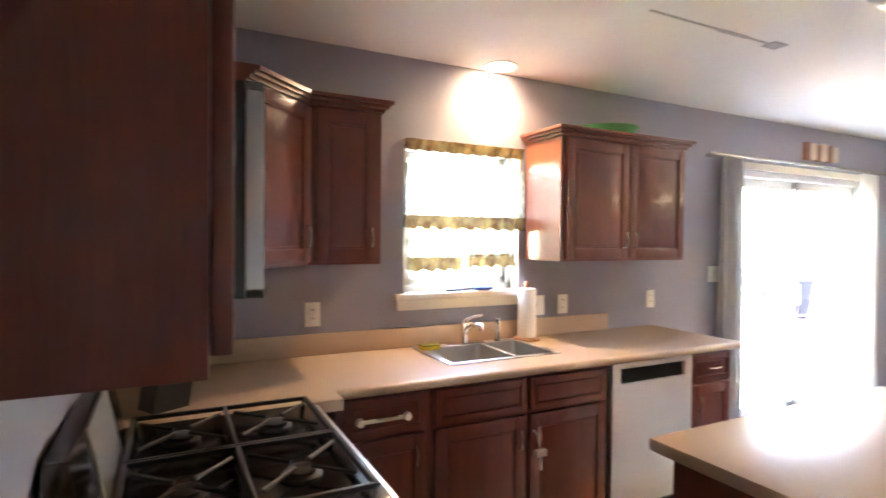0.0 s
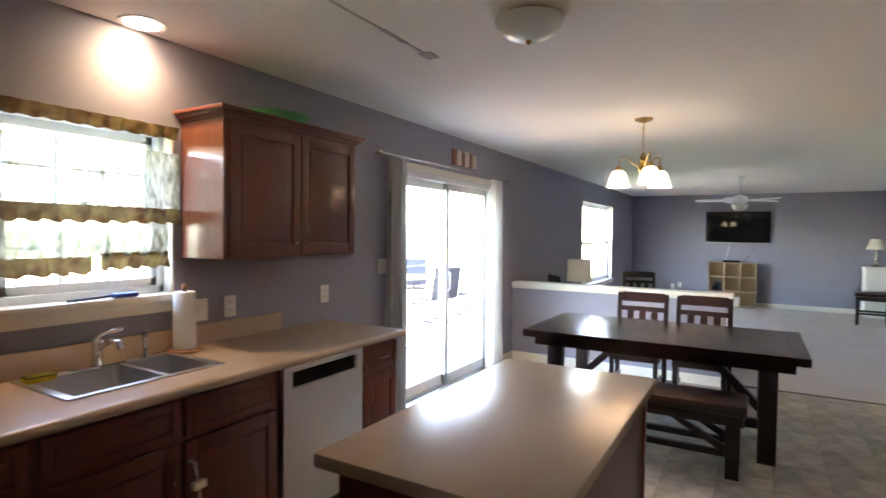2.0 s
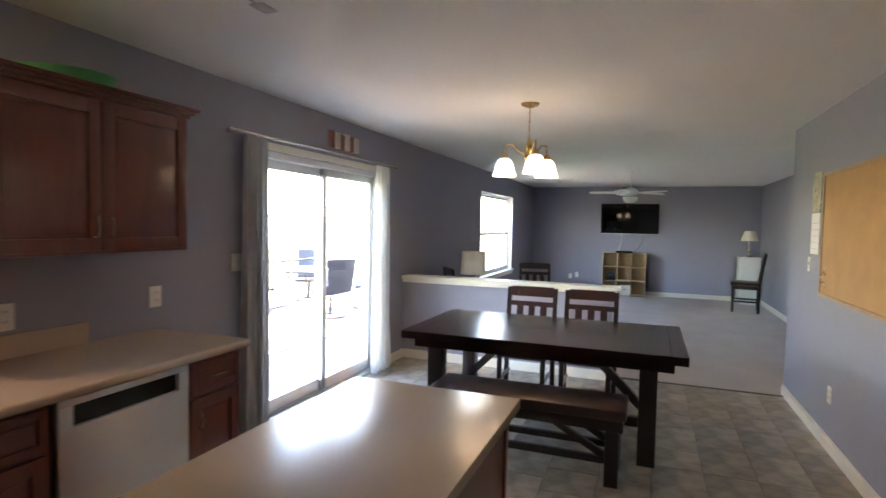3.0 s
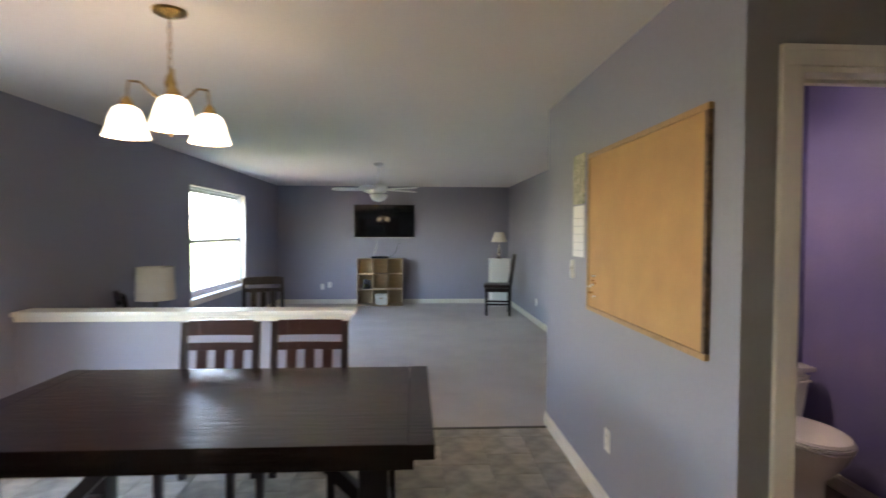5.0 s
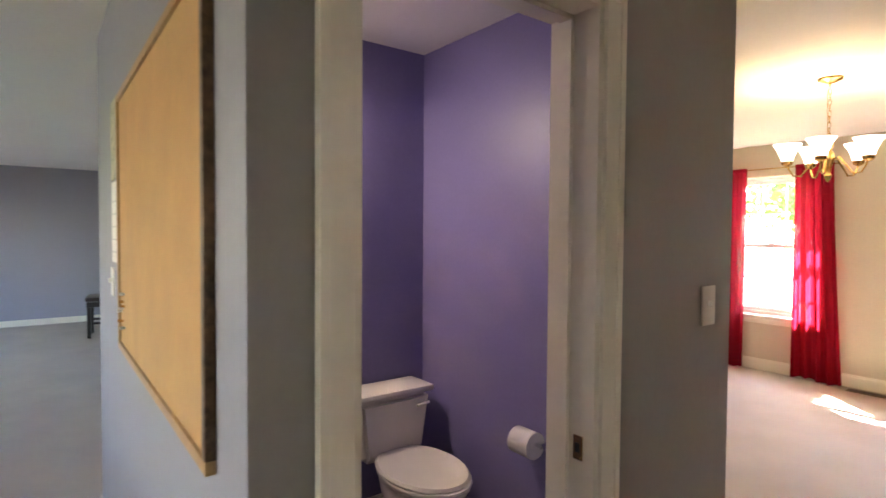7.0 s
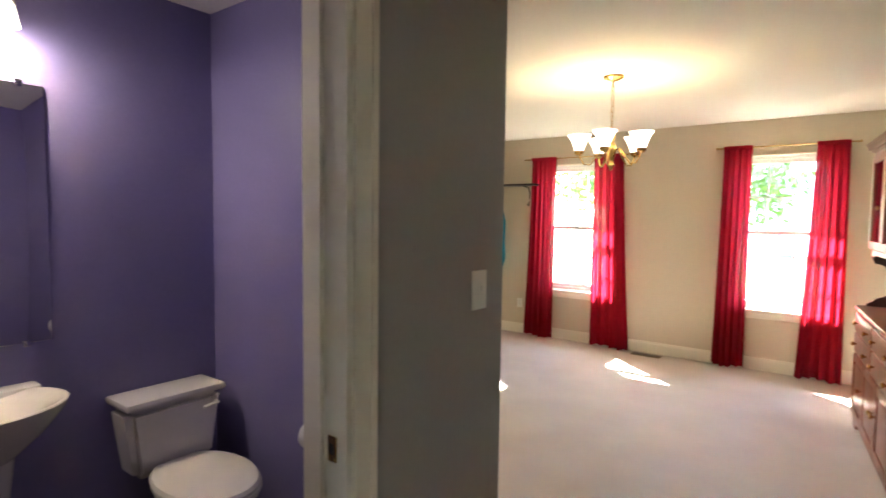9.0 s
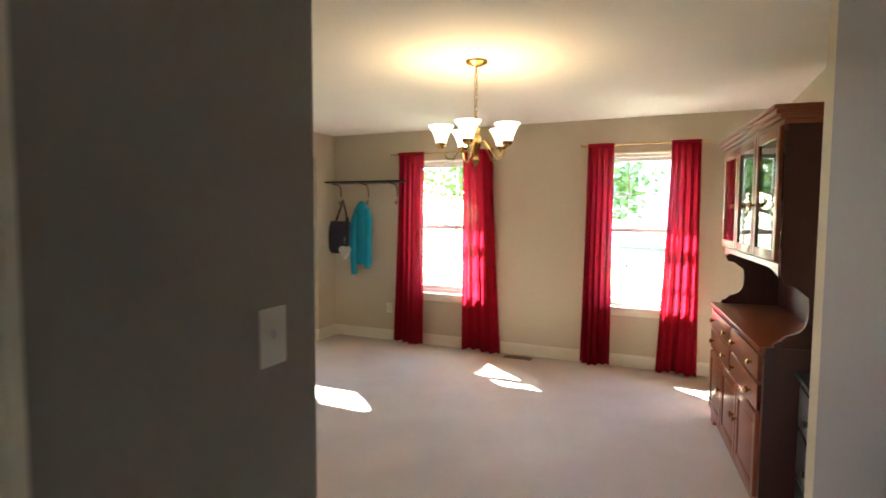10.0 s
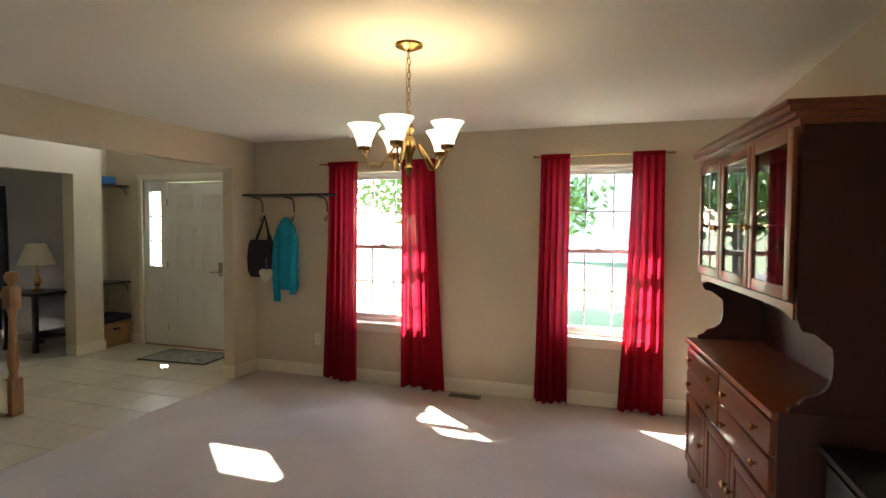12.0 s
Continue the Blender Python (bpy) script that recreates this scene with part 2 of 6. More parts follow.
LEAF = mat("leaves", (0.11, 0.19, 0.045), 0.6, vary=0.4, scale=3, grain=20, bump=0)
BARK = mat("bark", (0.10, 0.07, 0.05), 0.9, vary=0.3, grain=40, stretch=(4, 4, 1), bump=0.4)
SIDING = mat("pale grey siding", (0.72, 0.73, 0.74), 0.7, vary=0.05, bump=0.02)
ROOFM = mat("grey shingles", (0.10, 0.10, 0.11), 0.9, vary=0.2, grain=60, bump=0.2)
ASPHALT = mat("asphalt", (0.06, 0.06, 0.06), 0.9, vary=0.2, grain=120, bump=0.2)
PANE = glassy("window glass", gloss=0.03)
CABGLASS = glassy("cabinet glass", (0.75, 0.72, 0.66), gloss=0.08)
MIRROR = mat("mirror", (0.9, 0.9, 0.9), 0.01, 1.0, vary=0.0, bump=0)
WALLWHITE = mat("white closet paint", (0.7, 0.68, 0.62), 0.7, vary=0.04, bump=0.03)


# ---- building helpers ----
def box(bm, x0, y0, z0, x1, y1, z1, bevel=0.0):
    r = bmesh.ops.create_cube(bm, size=1.0)
    vs = r["verts"]
    bmesh.ops.scale(bm, vec=(x1 - x0, y1 - y0, z1 - z0), verts=vs)
    bmesh.ops.translate(bm, vec=((x0 + x1) / 2, (y0 + y1) / 2, (z0 + z1) / 2), verts=vs)
    if bevel:
        es = list({e for v in vs for e in v.link_edges})
        bmesh.ops.bevel(bm, geom=es, offset=bevel, segments=2, affect="EDGES", profile=0.6)
    return bm


def B(x0, y0, z0, x1, y1, z1, bevel=0.0):
    return box(bmesh.new(), x0, y0, z0, x1, y1, z1, bevel)


def rod(bm, p0, p1, r0, r1=None, seg=12):
    p0, p1 = Vector(p0), Vector(p1)
    d = p1 - p0
    m = Matrix.Translation((p0 + p1) / 2) @ d.to_track_quat("Z", "Y").to_matrix().to_4x4()
    bmesh.ops.create_cone(bm, cap_ends=True, segments=seg, radius1=r0, radius2=r0 if r1 is None else r1, depth=d.length, matrix=m)
    return bm


def lathe(bm, profile, at=(0, 0, 0), seg=24, scale=(1, 1)):
    """A turned shape from (radius, height) pairs."""
    rings = []
    for r, z in profile:
        rings.append([bm.verts.new((at[0] + scale[0] * r * math.cos(2 * math.pi * i / seg), at[1] + scale[1] * r * math.sin(2 * math.pi * i / seg), at[2] + z)) for i in range(seg)])
    for a, b in zip(rings, rings[1:]):
        for i in range(seg):
            j = (i + 1) % seg
            bm.faces.new((a[i], a[j], b[j], b[i]))
    for ring in (rings[0], rings[-1]):
        if len(ring) > 2:
            bm.faces.new(ring)
    return bm


def tube(bm, pts, r, seg=8):
    pts = [Vector(p) for p in pts]
    rings = []
    for i, p in enumerate(pts):
        d = (pts[min(i + 1, len(pts) - 1)] - pts[max(i - 1, 0)]).normalized()
        q = d.to_track_quat("Z", "Y")
        rings.append([bm.verts.new(p + q @ Vector((r * math.cos(2 * math.pi * k / seg), r * math.sin(2 * math.pi * k / seg), 0))) for k in range(seg)])
    for a, b in zip(rings, rings[1:]):
        best = min(range(seg), key=lambda s: (a[0].co - b[s].co).length)
        for i in range(seg):
            j = (i + 1) % seg
            bm.faces.new((a[i], a[j], b[(j + best) % seg], b[(i + best) % seg]))
    bm.faces.new(rings[0]), bm.faces.new(rings[-1])
    return bm


def prism(bm, outline, x0, x1, axis="x"):
    """A flat outline of (a, b) pairs pushed along one axis."""
    def place(a, b, c):
        return {"x": (c, a, b), "y": (a, c, b), "z": (a, b, c)}[axis]
    one = [bm.verts.new(place(a, b, x0)) for a, b in outline]
    two = [bm.verts.new(place(a, b, x1)) for a, b in outline]
    k = len(one)
    for i in range(k):
        j = (i + 1) % k
        bm.faces.new((one[i], one[j], two[j], two[i]))
    bm.faces.new(one), bm.faces.new(two)
    return bm


def mesh_of(name, bm, material, smooth=None):
    bmesh.ops.recalc_face_normals(bm, faces=bm.faces[:])
    me = bpy.data.meshes.new(name)
    if smooth:
        for f in bm.faces:
            f.smooth = True
        for e in bm.edges:
            if len(e.link_faces) == 2 and e.calc_face_angle(0) > radians(smooth):
                e.smooth = False
    bm.to_mesh(me)
    bm.free()
    me.materials.append(material)
    return me


def part(name, bm, material, parent, label="", smooth=40):
    ob = new(name, mesh_of(name, bm, material, smooth))
    ob.parent = parent
    return tagged(ob, label)


def thing(name, at, label, category, group="", turn=0.0):
    ob = new(name)
    ob.empty_display_size = 0.1
    ob.matrix_basis = pose(*at, 0, 0, turn)
    return tagged(ob, label, category, group)


def struct(name, bm, material, label="", category=""):
    return tagged(new(name, mesh_of(name, bm, material)), label, category, kind="structure")


def piece(name, me, parent, at, turn=0.0):
    ob = new(name, me)
    ob.parent = parent
    ob.location, ob.rotation_euler = at, (0, 0, radians(turn))
    return ob


def wall(name, axis, face, back, lo, hi, z0, z1, holes=(), material=None, label=""):
    """A wall along an axis from lo to hi, between two planes, with holes (lo, hi, bottom, top) cut through."""
    bm = bmesh.new()
    a0, a1 = min(face, back), max(face, back)

    def block(u0, u1, w0, w1):
        if u1 - u0 > 1e-4 and w1 - w0 > 1e-4:
            if axis == "x":
                box(bm, u0, a0, w0, u1, a1, w1)
            else:
                box(bm, a0, u0, w0, a1, u1, w1)
    u = lo
    for h0, h1, b0, b1 in sorted(holes):
        block(u, h0, z0, z1), block(h0, h1, z0, b0), block(h0, h1, b1, z1)
        u = h1
    block(u, hi, z0, z1)
    return struct(name, bm, material, label, "wall")


def wavy(width, height, folds, depth, top=1.0, seed=0, cols=72, rows=14, flare=0.0):
    """A hanging cloth in the xz plane, its top edge at z = 0, centred on x = 0."""
    rng = random.Random(seed)
    ph = [rng.uniform(0, 6.3) for _ in range(4)]
    bm = bmesh.new()
    grid = []
    for j in range(rows + 1):
        v = j / rows
        w = width * (top + (1 - top) * v ** 0.7) + flare * v
        line = []
        for i in range(cols + 1):
            s = i / cols
            a = 2 * math.pi * folds * s + ph[0] + 0.7 * math.sin(3 * v + ph[1]) + 0.8 * math.sin(5.1 * s + ph[2])
            y = depth * (0.45 + 0.55 * v) * (math.sin(a) + 0.35 * math.sin(2.3 * a + ph[3]))
            line.append(bm.verts.new((w * (s - 0.5) + 0.25 * depth * math.cos(a), y, -height * v + 0.006 * math.sin(a) * (v > 0.99))))
        grid.append(line)
    for a, b in zip(grid, grid[1:]):
        for i in range(cols):
            bm.faces.new((a[i], a[i + 1], b[i + 1], b[i]))
    return bm

# ---- the house: walls, floors, ceilings ----
H = 2.44
YN, XW, XE, YC, YS = 6.0, 2.15, 15.9, 2.19, -3.83        # north wall, kitchen west, far east, board wall, front wall
XB, YD = 6.34, 0.70                                     # bathroom door wall, dining room's north wall
XH = 9.50                                               # wall between dining room and foyer
KWIN = (3.46, 4.20, 1.19, 2.01)
SLIDE = (6.18, 7.96, 0.0, 2.04)
LWIN = (11.55, 13.75, 0.64, 2.09)
W1, W2 = (7.62, 8.48, 0.60, 2.11), (5.54, 6.40, 0.60, 2.11)
LS, LE, DX, FY, FX = 1.22, 8.80, 4.80, -4.40, 11.87         # living room south, end of the board wall, dining west, entrance wall, foyer east

wall("wall_north", "x", YN, YN + 0.16, XW - 0.14, XE + 0.14, 0, H, [KWIN, SLIDE, LWIN], GREY, "grey painted wall with a window and sliding door")
wall("wall_kitchen_west", "y", XW, XW - 0.14, YC - 0.14, YN, 0, H, [], GREY, "grey painted kitchen wall")
wall("wall_kitchen_south", "x", YC, YC - 0.14, XW, 5.32, 0, H, [], GREY, "plain grey kitchen wall")
wall("wall_east", "y", XE, XE + 0.14, LS - 0.14, YN, 0, H, [], GREY, "blue grey wall behind the television")
wall("wall_living_south", "x", LS, LS - 0.14, LE, XE, 0, H, [], GREY, "blue grey living room wall")
wall("wall_board", "x", YC, YC - 0.12, XB + 0.12, LE, 0, H, [], GREY, "blue grey wall with the cork board")
wall("wall_board_end", "y", LE, LE - 0.12, LS, YC - 0.12, 0, H, [], GREY, "short blue grey return wall")
wall("wall_board_corner", "x", YC, YC - 0.001, XB + 0.001, XB + 0.12, 0, H, [], GREY, "blue grey painted wall corner")
wall("wall_bath_door", "y", XB, XB + 0.12, 0.70, YC - 0.001, 0, H, [(1.36, 2.02, 0, 2.03)], HALLP, "grey wall with the bathroom doorway")
wall("wall_hall_west", "y", 5.32, 5.20, 0.35, YC - 0.14, 0, H, [(1.13, 1.83, 0, 2.05)], GREY, "grey hall wall with a doorway")
wall("wall_closet", "y", 4.30, 4.18, 0.35, YC - 0.14, 0, H, [], WALLWHITE, "white closet wall")
half_wall = wall("wall_half", "y", 8.58, 8.70, 3.71, YN, 0, 0.90, [], GREY, "low grey half wall")
wall("wall_dining_north_west", "x", 0.35, 0.27, 4.18, 5.32, 0, H, [], BEIGE, "beige dining room wall")
wall("wall_dining_north_east", "x", YD, YD - 0.08, XB + 0.12, XH + 0.12, 0, H, [], BEIGE, "beige dining room wall")
wall("wall_dining_west", "y", DX, DX - 0.14, YS, YD - 0.12, 0, H, [], BEIGE, "beige wall behind the hutch")
wall("wall_south", "x", YS, YS - 0.16, DX - 0.14, XH + 0.14, 0, H, [W1, W2], BEIGE, "beige wall with two windows")
wall("wall_foyer_opening", "y", XH, XH + 0.12, YS, YD - 0.12, 0, H, [(-3.47, -1.0, 0, 2.14)], BEIGE, "beige wall with a wide opening to the foyer")
wall("wall_foyer_west", "y", XH + 0.14, XH + 0.02, FY - 0.16, YS - 0.16, 0, 5.0, [], BEIGE, "beige foyer wall")
wall("wall_foyer_upper", "y", XH, XH + 0.12, YS - 0.16, 0.6, H + 0.1, 5.0, [], BEIGE, "upper beige foyer wall")
bm = bmesh.new()
for a in ((XH + 0.14, 10.31, 0, 2.14), (11.70, 14.3, 0, 2.14), (14.3, 15.8, 0, 0.6), (15.8, 16.2, 0, 2.14), (XH + 0.14, 16.2, 2.14, 3.08), (XH + 0.14, 10.75, 3.08, 3.74), (11.43, 16.2, 3.08, 3.74), (XH + 0.14, 16.2, 3.74, 5.0)):
    box(bm, a[0], FY - 0.16, a[2], a[1], FY, a[3])
struct("wall_entrance", bm, BEIGE, "beige wall round the front door", "wall")
wall("wall_foyer_east", "y", FX, FX + 0.14, -3.96, 0.6, 0, 5.0, [(-3.60, -1.2, 0, 2.15)], BEIGE, "beige foyer wall with an opening to a den")
wall("wall_nook", "y", 12.31, 12.43, FY, -3.96, 0, 5.0, [], BEIGE, "beige wall of the coat nook")
wall("wall_nook_side", "x", -3.96, -3.88, FX + 0.14, 12.43, 0, 5.0, [], BEIGE, "beige side of the coat nook")
wall("wall_foyer_north", "x", 0.6, 0.72, XH + 0.12, 16.2, 0, 5.0, [], BEIGE, "beige foyer wall")
wall("wall_den_east", "y", 16.1, 16.24, FY, 0.6, 0, 5.0, [], HALLP, "grey den wall")
wall("wall_den_south", "x", FY + 0.004, FY + 0.06, 12.43, 16.1, 0, 5.0, [(14.3, 15.8, 0.6, 2.14)], HALLP, "grey den wall")
# bathroom lining
wall("wall_bath_east", "y", 7.96, 8.08, YD, YC - 0.12, 0, H, [], PURPLE, "deep purple bathroom wall")
wall("wall_bath_south", "x", 0.75, YD + 0.002, XB + 0.12, 7.96, 0, H, [], PURPLE, "purple bathroom wall")
wall("wall_bath_north", "x", YC - 0.14, YC - 0.122, XB + 0.12, 7.96, 0, H, [], PURPLE, "purple bathroom wall")
wall("wall_bath_west", "y", XB + 0.122, XB + 0.14, 0.75, YC - 0.14, 0, H, [(1.30, 2.05, 0, 2.09)], PURPLE, "purple bathroom wall")

bm = prism(bmesh.new(), [(XW - 0.1, 6.16), (XE + 0.14, 6.16), (XE + 0.14, LS - 0.12), (XH + 0.06, LS - 0.12), (XH + 0.06, YS - 0.16), (DX - 0.14, YS - 0.16), (DX - 0.14, 0.6), (XW - 0.1, 0.6)], H, H + 0.1, "z")
struct("ceiling", bm, CEIL, "white painted ceiling", "ceiling")
struct("ceiling_foyer", B(XH - 0.1, FY - 0.16, 5.0, 16.24, 0.72, 5.1), CEIL, "high white foyer ceiling", "ceiling")

struct("floor_base", B(2.0, -4.8, -0.12, 16.6, 6.16, -0.012), GROUT, "subfloor under the coverings", "floor")
floor_k = struct("floor_kitchen", B(XW, YD - 0.1, -0.011, 8.74, YN, -0.003), GROUT, "slate look vinyl tile floor", "floor")
struct("floor_living", B(8.74, LS, -0.011, XE, YN, 0.006, 0.003), CARPET, "light beige carpet", "carpet")
struct("floor_dining", B(DX, YS, -0.011, 9.45, YD - 0.1, 0.006, 0.003), CARPET_D, "pale beige carpet", "carpet")
floor_f = struct("floor_foyer", B(9.45, FY, -0.011, 12.31, 0.6, -0.003), GROUT, "cream tile foyer floor", "floor")
struct("floor_den", B(FX + 0.10, FY + 0.06, -0.002, 16.1, 0.6, 0.008), CARPET, "den carpet", "carpet")
struct("trim_carpet_edge", B(8.715, YC, -0.003, 8.75, 3.71, 0.009, 0.003), mat("brown transition strip", (0.10, 0.08, 0.06), 0.5), "dark carpet edge strip", "trim")


def baseboard(name, x0, y0, x1, y1, side, h=0.10, t=0.014, material=TRIM):
    """A moulded board along a wall; side is the way it faces."""
    bm = bmesh.new()
    sx, sy = side
    if sx:
        a, b = (x0, x0 + sx * t)
        box(bm, min(a, b), y0, 0, max(a, b), y1, h - 0.02)
        b = x0 + sx * t * 0.55
        box(bm, min(a, b), y0, h - 0.02, max(a, b), y1, h, 0.002)
    else:
        a, b = (y0, y0 + sy * t)
        box(bm, x0, min(a, b), 0, x1, max(a, b), h - 0.02)
        b = y0 + sy * t * 0.55
        box(bm, x0, min(a, b), h - 0.02, x1, max(a, b), h, 0.002)
    return struct(name, bm, material, "white painted baseboard", "baseboard")


baseboard("baseboard_board", XB, YC, LE + 0.014, YC, (0, 1))
baseboard("baseboard_board_end", LE, LS, LE, YC, (1, 0))
baseboard("baseboard_corner", XB, 2.085, XB, YC, (-1, 0))
baseboard("baseboard_bath_wall", XB, 0.70, XB, 1.295, (-1, 0))
baseboard("baseboard_living_south", LE + 0.014, LS, XE, LS, (0, 1))
baseboard("baseboard_east", XE, LS + 0.02, XE, YN, (-1, 0))
baseboard("baseboard_north", 8.02, YN, 8.58, YN, (0, -1))
baseboard("baseboard_living_north", 8.70, YN, XE, YN, (0, -1))
baseboard("baseboard_half", 8.58, 3.71, 8.58, YN - 0.014, (-1, 0))
baseboard("baseboard_half_back", 8.70, 3.71, 8.70, YN - 0.014, (1, 0))
baseboard("baseboard_half_end", 8.566, 3.71, 8.714, 3.71, (0, -1))
baseboard("baseboard_dining_south", DX, YS, XH, YS, (0, 1), h=0.13)
baseboard("baseboard_dining_west", DX, YS + 0.014, DX, 0.66, (1, 0), h=0.13)
baseboard("baseboard_pier", XH, YS + 0.014, XH, -3.47, (-1, 0), h=0.13)
baseboard("baseboard_pier_end", XH - 0.014, -3.47, XH + 0.134, -3.47, (0, 1), h=0.13)
baseboard("baseboard_pier_north", XH, -1.0, XH, 0.66, (-1, 0), h=0.13)
baseboard("baseboard_pier_north_end", XH - 0.014, -1.0, XH + 0.134, -1.0, (0, -1), h=0.13)
baseboard("baseboard_foyer_east", FX, -3.96, FX, -3.60, (-1, 0), h=0.13)
baseboard("baseboard_foyer_east_end", FX - 0.014, -3.60, FX + 0.154, -3.60, (0, 1), h=0.13)
baseboard("baseboard_nook_front", FX - 0.014, -3.96, 12.29, -3.96, (0, -1), h=0.13)
baseboard("baseboard_entrance", 11.77, FY, 12.31, FY, (0, 1), h=0.13)
baseboard("baseboard_bath_south", XB + 0.14, 0.75, 7.96, 0.75, (0, 1))
baseboard("baseboard_bath_east", 7.96, 0.765, 7.96, YC - 0.14, (-1, 0))
baseboard("baseboard_hall_west", 5.32, 0.35, 5.32, 1.06, (1, 0))

# cap of the half wall
bm = bmesh.new()
box(bm, 8.53, 3.65, 0.905, 8.75, YN, 0.94, 0.008)
box(bm, 8.555, 3.685, 0.865, 8.725, YN, 0.905, 0.006)
struct("trim_half_wall_cap", bm, TRIM, "white painted cap on the half wall", "trim")


def casing(name, plane, way, lo, hi, top, w=0.06, t=0.016):
    """Moulded door casing on a wall that faces -x or +x: two legs and a head."""
    bm = bmesh.new()
    for a, b in ((lo - w, lo), (hi, hi + w)):
        x0, x1 = sorted((plane, plane + way * t))
        box(bm, x0, a, 0, x1, b, top, 0.003)
        c = a if a < lo else b - 0.018
        x0, x1 = sorted((plane + way * t, plane + way * (t + 0.006)))
        box(bm, x0, c, 0, x1, c + 0.018, top + w, 0.002)
    x0, x1 = sorted((plane, plane + way * t))
    box(bm, x0, lo - w, top, x1, hi + w, top + w, 0.003)
    x0, x1 = sorted((plane + way * t, plane + way * (t + 0.006)))
    box(bm, x0, lo - w, top + w - 0.018, x1, hi + w, top + w, 0.002)
    return struct(name, bm, TRIM, "cream painted door casing", "door casing")


def jamb(name, x0, x1, lo, hi, top):
    bm = bmesh.new()
    box(bm, x0, lo, 0, x1, lo + 0.018, top), box(bm, x0, hi - 0.018, 0, x1, hi, top), box(bm, x0, lo, top - 0.018, x1, hi, top)
    m = (x0 + x1) / 2
    box(bm, m + 0.0, lo + 0.018, 0, m + 0.035, lo + 0.03, top - 0.018), box(bm, m, hi - 0.03, 0, m + 0.035, hi - 0.018, top - 0.018)
    box(bm, m, lo + 0.018, top - 0.03, m + 0.035, hi - 0.018, top - 0.018)
    return struct(name, bm, TRIM, "cream painted door jamb", "door frame")


casing("door_casing_bath", XB, -1, 1.36, 2.02, 2.03, w=0.065)
jamb("door_jamb_bath", XB - 0.004, XB + 0.145, 1.36, 2.02, 2.03)
casing("door_casing_hall", 5.32, 1, 1.13, 1.83, 2.05)
jamb("door_jamb_hall", 5.196, 5.324, 1.13, 1.83, 2.05)
for nm, x, y in (("bath", XB + 0.04, 1.3785), ("hall", 5.30, 1.1485)):
    s = thing("strike_plate", (x, y, 0.95), "bronze strike plate on the door jamb", "strike plate")
    bm = B(-0.014, 0, -0.03, 0.014, 0.003, 0.03, 0.001)
    part("plate", bm, NICKEL if nm == "hall" else BRASS, s)
    part("latch_hole", B(-0.006, 0.003, -0.012, 0.008, 0.0042, 0.012), BLACKP, s, "dark latch hole")


# ---- windows ----
def sash_window(name, x0, x1, z0, z1, face, out, cols, rows, stool=True, label="white vinyl double hung window"):
    """A double-hung window in a wall along x: face is the inner plane, out the way outwards (+1 or -1 in y)."""
    w = thing(name, ((x0 + x1) / 2, face, z0), label, "window")
    tagged(w, kind="structure")
    hw, h = (x1 - x0) / 2, z1 - z0
    Y = lambda a: out * a

    def yb(bm, xa, ya, za, xb, yb_, zb, bev=0.003):
        a, b = sorted((Y(ya), Y(yb_)))
        return box(bm, xa, a, za, xb, b, zb, bev)
    bm = bmesh.new()
    for xa in (-hw, hw - 0.04):
        yb(bm, xa, 0.07, 0, xa + 0.04, 0.15, h)
    yb(bm, -hw, 0.07, 0, hw, 0.15, 0.04), yb(bm, -hw, 0.07, h - 0.04, hw, 0.15, h)
    part("window_frame", bm, VINYL, w)
    bm = bmesh.new()
    for xa in (-hw, hw - 0.012):
        yb(bm, xa, 0.0, 0, xa + 0.012, 0.07, h)
    yb(bm, -hw, 0.0, h - 0.012, hw, 0.07, h)
    part("jamb_lining", bm, TRIM, w)
    mid = h * 0.5
    for nm, za, zb, y in (("lower_sash", 0.04, mid + 0.02, 0.085), ("upper_sash", mid - 0.02, h - 0.04, 0.115)):
        bm = bmesh.new()
        for xa in (-hw + 0.04, hw - 0.075):
            yb(bm, xa, y, za, xa + 0.035, y + 0.028, zb)
        yb(bm, -hw + 0.04, y, za, hw - 0.04, y + 0.028, za + 0.04), yb(bm, -hw + 0.04, y, zb - 0.04, hw - 0.04, y + 0.028, zb)
        s = part(nm, bm, VINYL, w)
        g = part("pane", yb(bmesh.new(), -hw + 0.07, y + 0.012, za + 0.035, hw - 0.07, y + 0.016, zb - 0.035, 0), PANE, s, "clear glass pane")
        g.visible_shadow = False
        bm = bmesh.new()
        for i in range(1, cols):
            xc = -hw + 0.075 + (2 * hw - 0.15) * i / cols
            yb(bm, xc - 0.007, y + 0.006, za + 0.04, xc + 0.007, y + 0.022, zb - 0.04, 0.001)
        for i in range(1, rows):
            zc = za + 0.04 + (zb - za - 0.08) * i / rows
            yb(bm, -hw + 0.075, y + 0.006, zc - 0.007, hw - 0.075, y + 0.022, zc + 0.007, 0.001)
        part("grille", bm, VINYL, s)
    yl = bmesh.new()
    yb(yl, -0.03, 0.072, mid + 0.02, 0.03, 0.09, mid + 0.035)
    part("latch", yl, VINYL, w)
    if stool:
        bm = bmesh.new()
        yb(bm, -hw - 0.055, -0.04, -0.03, hw + 0.055, 0.08, 0.004, 0.006)
        yb(bm, -hw - 0.04, -0.016, -0.085, hw + 0.04, 0.0, -0.03, 0.004)
        part("window_sill", bm, TRIM, w, "white painted window sill")
    return w


